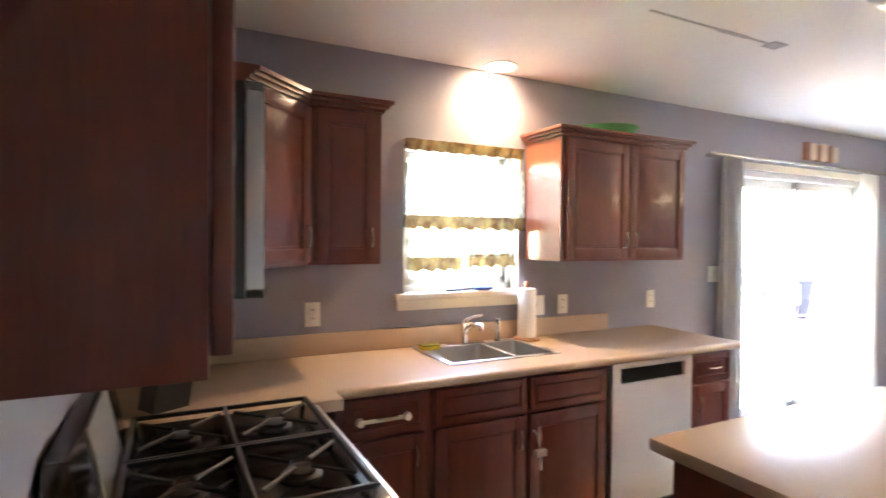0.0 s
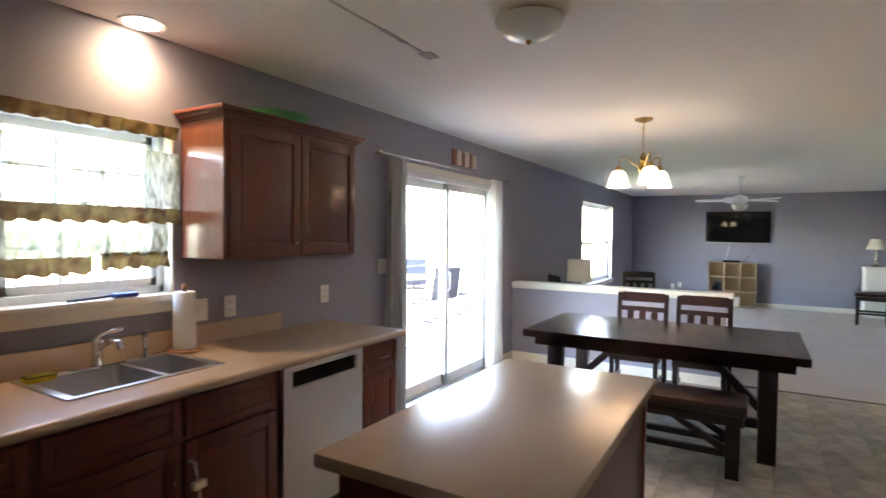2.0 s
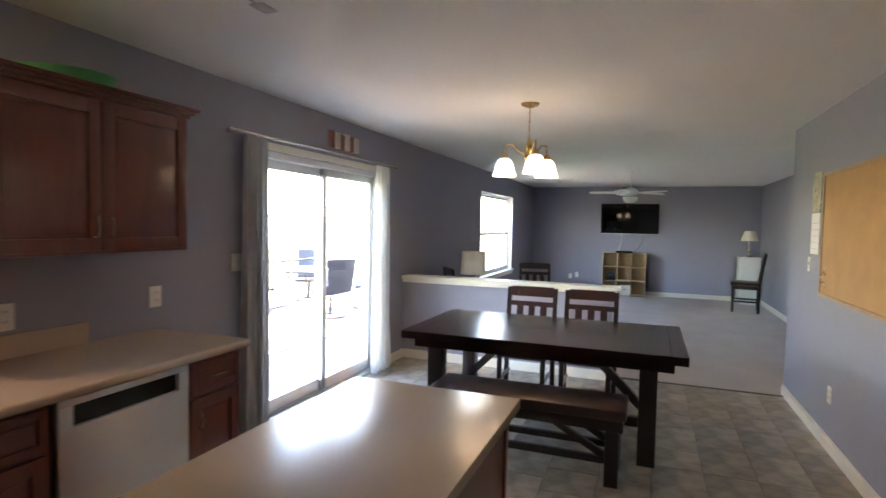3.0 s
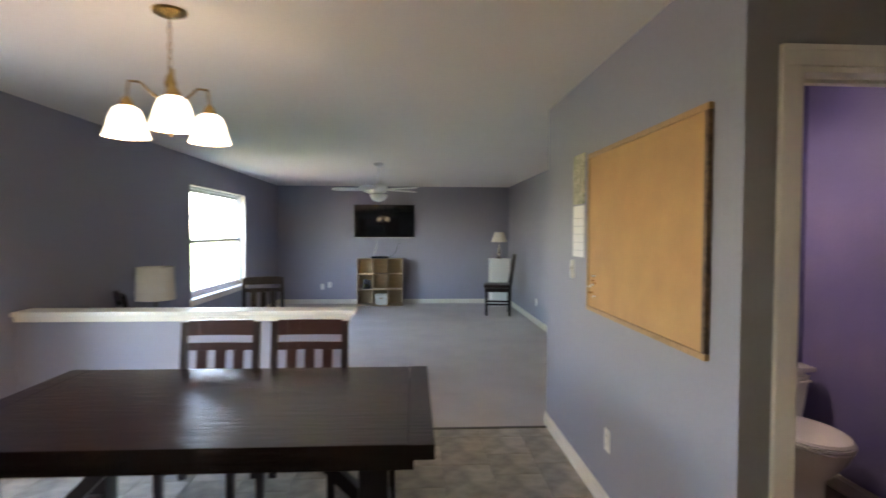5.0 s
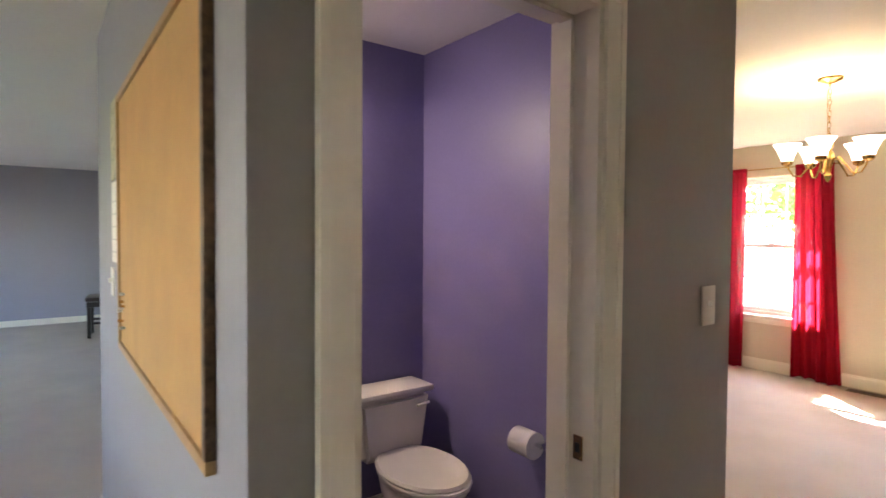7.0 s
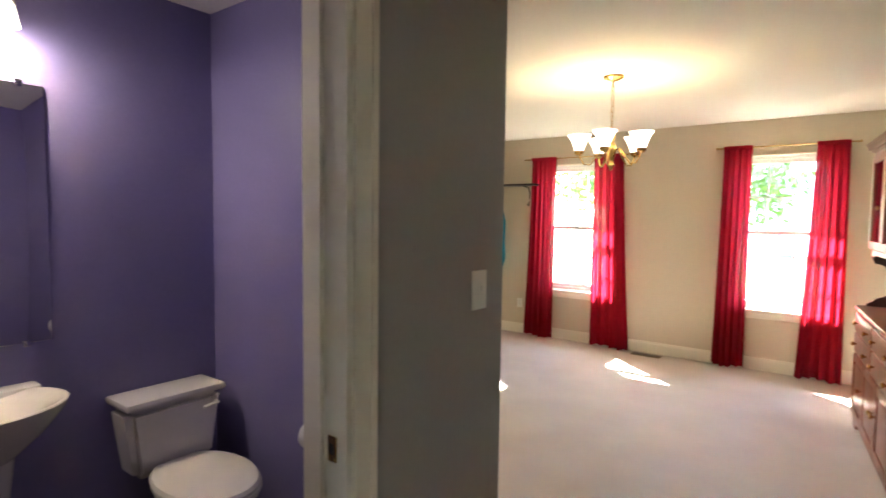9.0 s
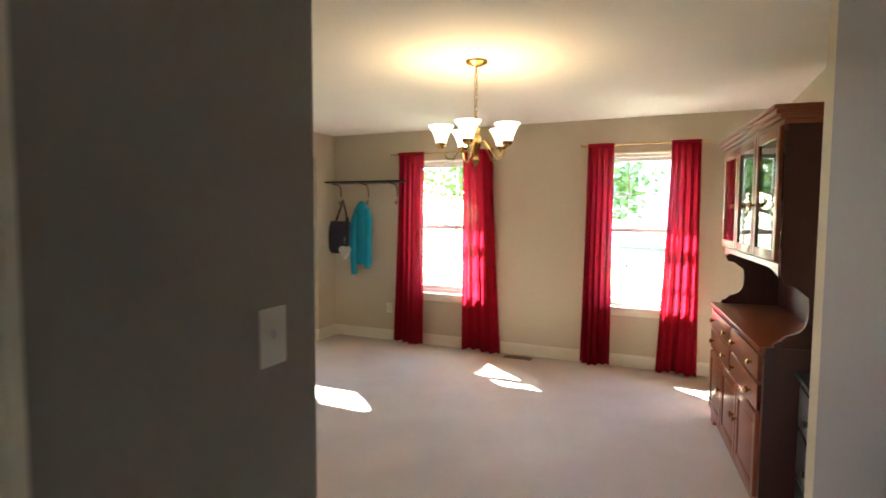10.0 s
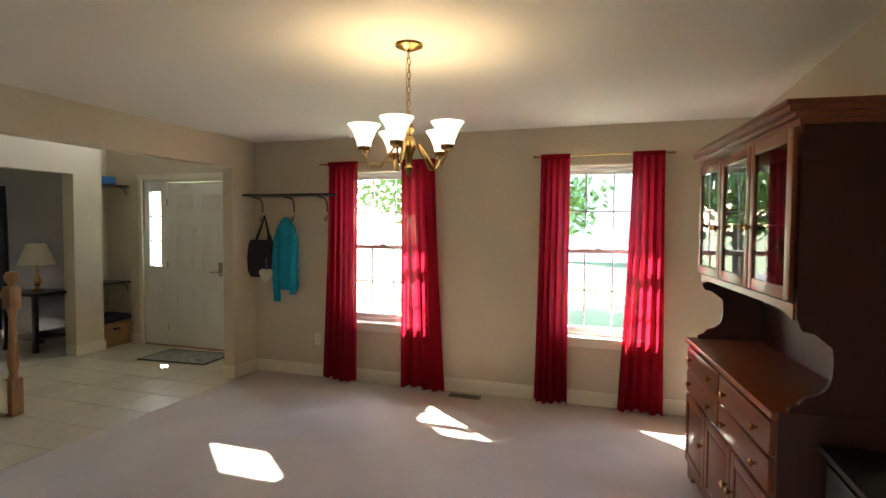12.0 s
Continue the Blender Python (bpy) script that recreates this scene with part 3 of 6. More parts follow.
sash_window("window_kitchen", *KWIN, YN, 1, 3, 2)
sash_window("window_living", *LWIN, YN, 1, 2, 2, label="wide white double hung window with grilles")
sash_window("window_front", *W1, YS, -1, 3, 2)
sash_window("window_front_second", *W2, YS, -1, 3, 2)
sash_window("window_den", 14.3, 15.8, 0.6, 2.14, FY, -1, 3, 2, label="white den window")
fh = tagged(thing("window_foyer_high", (11.09, FY, 3.08), "fixed white window high over the front door", "window"), kind="structure")
bm = bmesh.new()
for q in ((-0.34, 0, -0.30, 0.66), (0.30, 0, 0.34, 0.66), (-0.30, 0, 0.30, 0.04), (-0.30, 0.62, 0.30, 0.66)):
    box(bm, q[0], -0.15, q[1], q[2], -0.07, q[3], 0.003)
part("window_frame", bm, VINYL, fh)
part("pane", B(-0.30, -0.115, 0.04, 0.30, -0.11, 0.62), PANE, fh, "clear glass pane").visible_shadow = False

# sliding glass door
sl = tagged(thing("door_sliding", ((SLIDE[0] + SLIDE[1]) / 2, YN, 0), "white sliding glass patio door with grilles", "patio door"), kind="structure")
hw, hs = (SLIDE[1] - SLIDE[0]) / 2, SLIDE[3]
bm = bmesh.new()
box(bm, -hw, 0.02, 0, -hw + 0.04, 0.16, hs, 0.003), box(bm, hw - 0.04, 0.02, 0, hw, 0.16, hs, 0.003)
box(bm, -hw, 0.02, hs - 0.05, hw, 0.16, hs, 0.003)
part("door_frame", bm, VINYL, sl)
bm = bmesh.new()
box(bm, -hw, -0.005, -0.002, hw, 0.16, 0.03, 0.003), box(bm, -hw + 0.04, 0.06, 0.03, hw - 0.04, 0.075, 0.045), box(bm, -hw + 0.04, 0.105, 0.03, hw - 0.04, 0.12, 0.045)
part("track", bm, STEEL, sl, "ribbed metal sill track")
for nm, xa, xb, y in (("fixed_panel", -hw + 0.04, 0.03, 0.10), ("sliding_panel", -0.03, hw - 0.04, 0.055)):
    bm = bmesh.new()
    for x0 in (xa, xb - 0.06):
        box(bm, x0, y, 0.045, x0 + 0.06, y + 0.035, hs - 0.05, 0.004)
    box(bm, xa, y, 0.045, xb, y + 0.035, 0.14, 0.004), box(bm, xa, y, hs - 0.12, xb, y + 0.035, hs - 0.05, 0.004)
    p = part(nm, bm, VINYL, sl)
    g = part("pane", B(xa + 0.05, y + 0.014, 0.13, xb - 0.05, y + 0.02, hs - 0.11), PANE, p, "clear glass pane")
    g.visible_shadow = False
    bm = bmesh.new()
    for i in range(1, 5):
        z = 0.14 + (hs - 0.26) * i / 5
        box(bm, xa + 0.06, y + 0.008, z - 0.006, xb - 0.06, y + 0.026, z + 0.006)
    part("grille", bm, VINYL, p)
bm = bmesh.new()
for xa in (-hw - 0.055, hw):
    box(bm, xa, -0.016, 0, xa + 0.055, 0.0, hs, 0.003)
box(bm, -hw - 0.055, -0.016, hs, hw + 0.055, 0.0, hs + 0.055, 0.003)
part("door_casing", bm, TRIM, sl)
bm = bmesh.new()
tube(bm, [(-0.005, 0.05, 0.95), (-0.005, 0.02, 0.97), (-0.005, 0.02, 1.12), (-0.005, 0.05, 1.14)], 0.008)
part("handle", bm, VINYL, sl)


# ---- kitchen ----
def shaker(parent, name, x0, z0, x1, z1, y, material=CHERRY, rail=0.055, handle=None, t=0.02):
    """A framed door or drawer front in the xz plane, its face towards -y, with a raised panel. handle: (x, z, upright)."""
    bm = bmesh.new()
    box(bm, x0, y - t, z0, x0 + rail, y, z1, 0.003), box(bm, x1 - rail, y - t, z0, x1, y, z1, 0.003)
    box(bm, x0 + rail, y - t, z0, x1 - rail, y, z0 + rail, 0.003), box(bm, x0 + rail, y - t, z1 - rail, x1 - rail, y, z1, 0.003)
    box(bm, x0 + rail, y - t + 0.009, z0 + rail, x1 - rail, y, z1 - rail)
    e = rail + 0.012
    if x1 - x0 > 2 * e + 0.03 and z1 - z0 > 2 * e + 0.03:
        box(bm, x0 + e, y - t + 0.004, z0 + e, x1 - e, y - 0.004, z1 - e, 0.004)
    d = part(name, bm, material, parent)
    if handle:
        hx, hz, up = handle
        bm = bmesh.new()
        a, b = ((0, -0.045), (0, 0.045)) if up else ((-0.045, 0), (0.045, 0))
        tube(bm, [(hx + a[0], y - t, hz + a[1]), (hx + a[0] * 0.95, y - t - 0.022, hz + a[1] * 0.95), (hx, y - t - 0.028, hz), (hx + b[0] * 0.95, y - t - 0.022, hz + b[1] * 0.95), (hx + b[0], y - t, hz + b[1])], 0.005)
        part("handle", bm, NICKEL, d, "satin nickel pull")
    return d


def crown(bm, x0, x1, y0, y1, z, sides=(1, 1)):
    """Stepped crown moulding on top of a cabinet whose front is at y0."""
    for o, za, zb in ((0.012, z, z + 0.018), (0.028, z + 0.018, z + 0.034), (0.045, z + 0.034, z + 0.052)):
        box(bm, x0 - o * sides[0], y0 - o, za, x1 + o * sides[1], y1, zb, 0.004)


def base_unit(name, x0, x1, fronts, label, end=False):
    """A base cabinet on the north wall; fronts: (kind, x0, z0, x1, z1, handle)."""
    w = x1 - x0
    u = thing(name, (x0, 5.40, 0), label, "base cabinet", "kitchen base cabinets")
    bm = bmesh.new()
    if name == "sink_cabinet":
        box(bm, 0, 0, 0.10, w, 0.58, 0.70), box(bm, 0, 0, 0.70, w, 0.02, 0.868)
    else:
        box(bm, 0, 0, 0.10, w, 0.58, 0.868)
    part("body", bm, CHERRY, u)
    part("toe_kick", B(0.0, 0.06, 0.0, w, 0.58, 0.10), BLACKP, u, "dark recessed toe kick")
    for kind, a, b, c, d, hd in fronts:
        shaker(u, kind, a, b, c, d, 0.0, handle=hd, rail=0.03 if kind == "drawer" else 0.055)
    return u


base_unit("corner_cabinet", 2.93, 3.33, [("drawer", 0.03, 0.70, 0.38, 0.85, (0.2, 0.775, False)), ("door", 0.03, 0.12, 0.38, 0.68, (0.33, 0.6, True))], "dark cherry base cabinet beside the range")
base_unit("sink_cabinet", 3.332, 4.328, [("drawer", 0.02, 0.70, 0.485, 0.85, None), ("drawer", 0.51, 0.70, 0.975, 0.85, None), ("door", 0.02, 0.12, 0.485, 0.68, (0.45, 0.58, True)), ("door", 0.51, 0.12, 0.975, 0.68, (0.545, 0.58, True))],
          "dark cherry sink cabinet with two doors")
base_unit("drawer_cabinet", 4.932, 5.28, [("drawer", 0.02, 0.70, 0.33, 0.85, (0.175, 0.775, False)), ("door", 0.02, 0.12, 0.33, 0.68, (0.06, 0.58, True))], "narrow cherry cabinet with a drawer over a door")
# child lock strap on the sink cabinet
lk = thing("cabinet_lock", (3.85, 5.376, 0.52), "white plastic child lock on the sink cabinet doors", "cabinet lock")
part("strap", tube(bmesh.new(), [(0.03, -0.03, -0.09), (0.02, -0.04, -0.02), (0.0, -0.042, 0.08), (-0.015, -0.03, 0.1)], 0.006), PLATE, lk)
part("clip", B(-0.012, -0.055, -0.02, 0.045, -0.03, 0.01, 0.004), PLATE, lk)
lk2 = thing("cabinet_lock", (3.12, 5.378, 0.765), "white plastic child lock strap across the drawer", "cabinet lock")
part("strap", B(-0.1, -0.012, -0.008, 0.1, -0.004, 0.008, 0.002), PLATE, lk2)
for sx in (-0.1, 0.1):
    bm = bmesh.new()
    rod(bm, (sx, 0, 0), (sx, -0.02, 0), 0.018, 0.015, 16)
    part("pad", bm, PLATE, lk2)

# dishwasher
dw = thing("dishwasher", (4.332, 5.385, 0), "stainless steel dishwasher with a black pocket handle", "dishwasher")
part("body", B(0.004, 0.02, 0.10, 0.594, 0.58, 0.868), BLACKP, dw)
bm = bmesh.new()
box(bm, 0.006, -0.015, 0.115, 0.592, 0.02, 0.755, 0.004), box(bm, 0.006, -0.015, 0.835, 0.592, 0.02, 0.862, 0.004)
box(bm, 0.006, -0.015, 0.755, 0.06, 0.02, 0.835), box(bm, 0.538, -0.015, 0.755, 0.592, 0.02, 0.835)
dr = part("door", bm, STEEL_D, dw, "brushed steel door")
part("pocket_handle", B(0.06, 0.004, 0.755, 0.538, 0.02, 0.835), BLACK, dr, "black recessed pocket handle")
part("toe_kick", B(0.006, 0.05, 0.0, 0.592, 0.07, 0.11), BLACKP, dw)

# worktop with the sink cut out
ct = thing("countertop", (2.27, 6.0, 0.87), "beige laminate L-shaped countertop with backsplash", "countertop")
bm = bmesh.new()
for x0, y0, x1, y1 in ((-0.118, -0.64, 1.24, -0.002), (1.84, -0.64, 3.03, -0.002), (1.24, -0.64, 1.84, -0.46), (1.24, -0.07, 1.84, -0.002), (-0.118, -0.76, 0.645, -0.64)):
    box(bm, x0, y0, 0, x1, y1, 0.04)
part("top", bm, LAMINATE, ct)
bm = bmesh.new()
rod(bm, (0.645, -0.643, 0.02), (3.03, -0.643, 0.02), 0.02, seg=16), rod(bm, (3.03, -0.643, 0.02), (3.03, -0.002, 0.02), 0.02, seg=16)
part("front_edge", bm, LAMINATE, ct, "rounded laminate edge")
bm = bmesh.new()
box(bm, -0.118, -0.022, 0.04, 2.62, -0.002, 0.145, 0.005), box(bm, -0.118, -0.76, 0.04, -0.098, -0.022, 0.145, 0.005)
part("backsplash", bm, LAMINATE, ct)
ct2 = thing("countertop", (XW, 3.87, 0.87), "short beige laminate countertop beside the range", "countertop")
part("top", B(0.002, 0, 0, 0.645, 0.598, 0.04, 0.006), LAMINATE, ct2)
part("backsplash", B(0.002, 0, 0.04, 0.022, 0.598, 0.145, 0.005), LAMINATE, ct2)
wu = thing("base_cabinet", (XW, 3.87, 0), "cherry base cabinet beside the range", "base cabinet", "kitchen base cabinets")
part("body", B(0.002, 0, 0.1, 0.6, 0.598, 0.868), CHERRY, wu)
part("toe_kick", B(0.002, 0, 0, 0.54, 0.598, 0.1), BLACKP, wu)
part("door", B(0.6, 0.02, 0.12, 0.62, 0.58, 0.85, 0.004), CHERRY, wu)

# sink
sk = thing("sink", (3.81, 5.735, 0.911), "stainless steel double bowl sink", "sink")
bm = bmesh.new()
for x0, y0, x1, y1 in ((-0.32, -0.215, 0.32, -0.185), (-0.32, 0.15, 0.32, 0.215), (-0.32, -0.185, -0.285, 0.15), (0.285, -0.185, 0.32, 0.15), (0.05, -0.185, 0.075, 0.15)):
    box(bm, x0, y0, 0.0, x1, y1, 0.006, 0.002)
part("rim", bm, STEEL, sk)
for x0, x1 in ((-0.285, 0.05), (0.075, 0.285)):
    bm = bmesh.new()
    r = bmesh.ops.create_cube(bm, size=1.0)
    bmesh.ops.scale(bm, vec=(x1 - x0, 0.335, 0.17), verts=r["verts"])
    bmesh.ops.translate(bm, vec=((x0 + x1) / 2, -0.0175, -0.083), verts=r["verts"])
    bmesh.ops.delete(bm, geom=[f for f in bm.faces if f.normal.z > 0.9], context="FACES")
    bmesh.ops.bevel(bm, geom=[e for e in bm.edges if not e.is_boundary], offset=0.03, segments=4, affect="EDGES", profile=0.5)
    part("bowl", bm, STEEL, sk)
    bm = bmesh.new()
    lathe(bm, [(0.0001, 0), (0.035, 0.0), (0.04, 0.004)], ((x0 + x1) / 2, -0.02, -0.166), 16)
    part("drain", bm, CHROME, sk)
fc = thing("faucet", (3.79, 5.915, 0.917), "chrome kitchen faucet with a single lever", "faucet")
bm = bmesh.new()
box(bm, -0.11, -0.03, 0, 0.11, 0.03, 0.008, 0.004)
part("deck_plate", bm, CHROME, fc)
bm = bmesh.new()
lathe(bm, [(0.026, 0.006), (0.022, 0.03), (0.02, 0.10), (0.022, 0.115), (0.012, 0.125)], seg=16)
part("column", bm, CHROME, fc)
part("spout", tube(bmesh.new(), [(0, 0, 0.06), (0.0, -0.05, 0.10), (0.0, -0.12, 0.125), (0, -0.17, 0.12), (0, -0.18, 0.095)], 0.013, 12), CHROME, fc)
part("lever", tube(bmesh.new(), [(0, 0, 0.125), (0.03, -0.01, 0.14), (0.09, -0.03, 0.155)], 0.008, 10), CHROME, fc)
sp = thing("side_sprayer", (4.0, 5.915, 0.917), "chrome sink side sprayer", "sprayer")
bm = bmesh.new()
lathe(bm, [(0.02, 0), (0.014, 0.02), (0.011, 0.05), (0.014, 0.09), (0.017, 0.12), (0.01, 0.13)], seg=14)
part("spray_head", bm, CHROME, sp)
sg = thing("sponge", (3.55, 5.86, 0.918), "yellow dish sponge on the sink rim", "sponge")
part("foam", B(-0.05, -0.03, 0, 0.05, 0.03, 0.018, 0.005), YELLOW, sg)
part("scrub_pad", B(-0.05, -0.03, 0.018, 0.05, 0.03, 0.025, 0.002), mat("olive scrub pad", (0.16, 0.15, 0.02), 0.9, grain=200, bump=0.4), sg)
pt = thing("paper_towel_holder", (4.19, 5.90, 0.91), "upright roll of white paper towel on a wooden stand", "paper towel")
bm = bmesh.new()
lathe(bm, [(0.0001, 0), (0.075, 0), (0.075, 0.012), (0.07, 0.016)], seg=24)
part("base", bm, OAK, pt)
bm = bmesh.new()
lathe(bm, [(0.012, 0.016), (0.012, 0.31), (0.017, 0.315), (0.012, 0.335)], seg=12)
part("post", bm, OAK, pt)
bm = bmesh.new()
lathe(bm, [(0.02, 0.017), (0.05, 0.017), (0.052, 0.03), (0.052, 0.285), (0.05, 0.297), (0.02, 0.297)], seg=28)
part("paper_roll", bm, PAPER, pt)
br = thing("dish_brush", (3.86, 5.985, 1.198), "blue dish brush lying on the window sill", "brush")
part("brush_handle", tube(bmesh.new(), [(-0.16, -0.02, 0.006), (-0.05, -0.01, 0.008), (0.04, 0.0, 0.012)], 0.006), BLACKP, br)
part("brush_head", B(0.03, -0.025, 0.0, 0.14, 0.03, 0.02, 0.008), BLUEP, br)


# upper cabinets
def upper_unit(name, at, turn, w, z0, z1, depth, doors, label, end=None, mould=(1, 1), group="kitchen wall cabinets"):
    """A wall cabinet: local x along its front, y into the wall, the face at y = 0."""
    u = thing(name, (*at, 0), label, "wall cabinet", group, turn)
    part("body", B(0, 0.002, z0, w, depth, z1, 0.002), CHERRY, u)
    if end is not None:
        part("end_panel", B(end - 0.003, 0.004, z0 + 0.002, end + 0.003, depth - 0.002, z1 - 0.002), CHERRY_E, u, "glossy reddish end panel")
    k = len(doors)
    for i, side in enumerate(doors):
        a, b = 0.02 + (w - 0.04) * i / k + 0.004, 0.02 + (w - 0.04) * (i + 1) / k - 0.004
        shaker(u, "door", a, z0 + 0.015, b, z1 - 0.015, 0.0, handle=((b - 0.03 if side > 0 else a + 0.03), z0 + 0.12, True))
    if mould:
        bm = bmesh.new()
        crown(bm, 0, w, 0, depth, z1, mould)
        part("crown_moulding", bm, CHERRY, u)
    return u


upper_unit("wall_cabinet", (4.24, 5.67), 0, 0.965, 1.37, 2.05, 0.328, (1, -1), "dark cherry double door wall cabinet", end=0.0)
upper_unit("wall_cabinet", (2.885, 5.67), 0, 0.325, 1.37, 2.05, 0.328, (1,), "dark cherry single door wall cabinet", mould=(0, 1))
# diagonal corner unit
cu = thing("corner_wall_cabinet", (2.27, 6.0, 0), "dark cherry diagonal corner wall cabinet", "wall cabinet", "kitchen wall cabinets")
bm = bmesh.new()
prism(bm, [(0.002, -0.002), (0.612, -0.002), (0.612, -0.33), (0.33, -0.61), (-0.118, -0.61), (-0.118, -0.002)], 1.37, 2.05, "z")
part("body", bm, CHERRY, cu)
bm = bmesh.new()
for o, za, zb in ((0.012, 2.05, 2.068), (0.028, 2.068, 2.084), (0.045, 2.084, 2.102)):
    prism(bm, [(0.002, -0.002), (0.612, -0.002), (0.612, -0.33 - o), (0.33 + o, -0.61), (-0.118, -0.61), (-0.118, -0.002)], za, zb, "z")
part("crown_moulding", bm, CHERRY, cu)
dd = new("door_swing")
dd.parent = cu
dd.matrix_basis = pose(0.33, -0.61, 0, 0, 0, 45)
d = shaker(cu, "door", 0.015, 1.385, 0.385, 2.035, -0.002, handle=(0.35, 1.49, True))
d.matrix_basis = pose(0.33, -0.61, 0, 0, 0, 45)
bpy.data.objects.remove(dd)
# units on the west wall: faces towards +x
upper_unit("wall_cabinet", (2.39, 3.87), 90, 0.608, 1.37, 2.05, 0.238, (1,), "cherry wall cabinet beside the microwave", mould=(1, 0))
upper_unit("wall_cabinet", (2.39, 4.48), 90, 0.758, 1.80, 2.05, 0.238, (1, -1), "short cherry cabinet above the microwave", mould=(0, 0))
upper_unit("wall_cabinet", (2.39, 5.24), 90, 0.148, 1.37, 2.05, 0.238, (), "narrow cherry filler cabinet", mould=(0, 0))

# microwave: local x along the wall (world +y), face towards world +x
mw = thing("microwave", (2.51, 4.482, 1.37), "stainless and black over-the-range microwave", "microwave", turn=90)
part("body", B(0, 0.02, 0, 0.756, 0.358, 0.425, 0.004), BLACKP, mw)
bm = B(0.004, -0.01, 0.004, 0.58, 0.02, 0.42, 0.004)
md = part("door", bm, BLACK, mw, "black glass door")
bm = bmesh.new()
for q in ((0.0, 0.0, 0.03, 0.425), (0.0, 0.0, 0.756, 0.02), (0.0, 0.405, 0.756, 0.425)):
    box(bm, q[0], -0.014, q[1], q[2], 0.02, q[3], 0.002)
part("steel_trim", bm, STEEL, mw)
part("control_panel", B(0.60, -0.012, 0.02, 0.756, 0.02, 0.405, 0.003), BLACK, mw)
part("door_handle", tube(bmesh.new(), [(0.575, -0.01, 0.07), (0.575, -0.05, 0.09), (0.575, -0.062, 0.21), (0.575, -0.05, 0.33), (0.575, -0.01, 0.35)], 0.011, 10), STEEL, md, "curved steel handle")
part("dial", rod(bmesh.new(), (0.68, -0.012, 0.13), (0.68, -0.03, 0.13), 0.02, 0.018, 16), STEEL, mw)

# range
rg = thing("range", (XW, 4.482, 0), "black gas range with cast iron grates and steel trim", "range")
part("body", B(0.01, 0.0, 0.02, 0.62, 0.756, 0.895, 0.004), BLACKP, rg)
part("cooktop", B(0.07, 0.002, 0.895, 0.655, 0.754, 0.912, 0.006), BLACK, rg, "glossy black cooktop")
bm = bmesh.new()
prism(bm, [(0.012, 0.90), (0.09, 0.90), (0.05, 1.10), (0.012, 1.10)], 0.005, 0.751, "y")
bg = part("backguard", bm, BLACK, rg)
bm = bmesh.new()
prism(bm, [(0.0885, 0.915), (0.0925, 0.915), (0.0565, 1.09), (0.0525, 1.09)], 0.20, 0.56, "y")
part("control_panel", bm, STEEL, bg)
part("front_trim", B(0.635, 0.0, 0.86, 0.672, 0.756, 0.905, 0.006), STEEL, rg, "polished steel front edge")
part("oven_door", B(0.62, 0.01, 0.22, 0.66, 0.746, 0.78, 0.006), BLACK, rg)
part("door_handle", tube(bmesh.new(), [(0.66, 0.06, 0.74), (0.70, 0.07, 0.745), (0.70, 0.686, 0.745), (0.66, 0.696, 0.74)], 0.012, 10), STEEL, rg)
part("control_strip", B(0.62, 0.004, 0.785, 0.664, 0.752, 0.858, 0.004), STEEL, rg)
part("drawer", B(0.62, 0.01, 0.05, 0.655, 0.746, 0.21, 0.005), BLACK, rg)
for i in range(5):
    kb = part("knob", rod(bmesh.new(), (0.664, 0.10 + 0.139 * i, 0.82), (0.692, 0.10 + 0.139 * i, 0.82), 0.021, 0.018, 18), STEEL, rg)
for gy0, gy1 in ((0.02, 0.37), (0.385, 0.735)):
    bm = bmesh.new()
    for a, b in (((0.11, gy0), (0.62, gy0)), ((0.11, gy1), (0.62, gy1)), ((0.11, gy0), (0.11, gy1)), ((0.62, gy0), (0.62, gy1)), ((0.365, gy0), (0.365, gy1))):
        box(bm, min(a[0], b[0]) - 0.006, min(a[1], b[1]) - 0.006, 0.932, max(a[0], b[0]) + 0.006, max(a[1], b[1]) + 0.006, 0.945, 0.002)
    cy = (gy0 + gy1) / 2
    for cx in (0.2375, 0.4925):
        for k in range(4):
            a = math.pi / 4 + k * math.pi / 2
            rod(bm, (cx + 0.03 * math.cos(a), cy + 0.03 * math.sin(a), 0.942), (cx + 0.15 * math.cos(a), cy + 0.15 * math.sin(a), 0.942), 0.006, seg=6)
    for x in (0.115, 0.615):
        for y in (gy0, gy1):
            rod(bm, (x, y, 0.912), (x, y, 0.935), 0.007, seg=8)
    part("grate", bm, IRON, rg, "black cast iron grate")
    for cx in (0.2375, 0.4925):
        bm = bmesh.new()
        lathe(bm, [(0.05, 0.912), (0.05, 0.92), (0.036, 0.924), (0.036, 0.932), (0.03, 0.935)], (cx, cy, 0), 20)
        part("burner", bm, IRON, rg, "black iron burner cap")
tw = thing("dish_towel", (2.855, 4.90, 0.74), "pale striped dish towel over the oven handle", "towel")
bm = bmesh.new()
for j, (y0, y1) in enumerate(((-0.09, 0.02), (0.02, 0.1))):
    box(bm, -0.002 - 0.004 * j, y0, -0.38, 0.014, y1, 0.018, 0.006)
part("cloth", bm, mat("pale striped towel", (0.55, 0.50, 0.45), 0.95, vary=0.25, scale=3, grain=200, stretch=(1, 14, 1), bump=0.3), tw)
kn = thing("knife_block", (2.33, 5.40, 0.91), "black knife block in the counter corner", "knife block", turn=30)
bm = bmesh.new()
prism(bm, [(-0.05, 0.0), (0.07, 0.0), (0.10, 0.14), (-0.02, 0.22)], -0.05, 0.05, "y")
part("block", bm, BLACKP, kn)
for i in range(4):
    y = -0.033 + 0.022 * i
    part("knife_handle", rod(bmesh.new(), (0.03 + 0.015 * (i % 2), y, 0.17), (0.075 + 0.015 * (i % 2), y, 0.27), 0.009, 0.011, 8), BLACKP, kn)
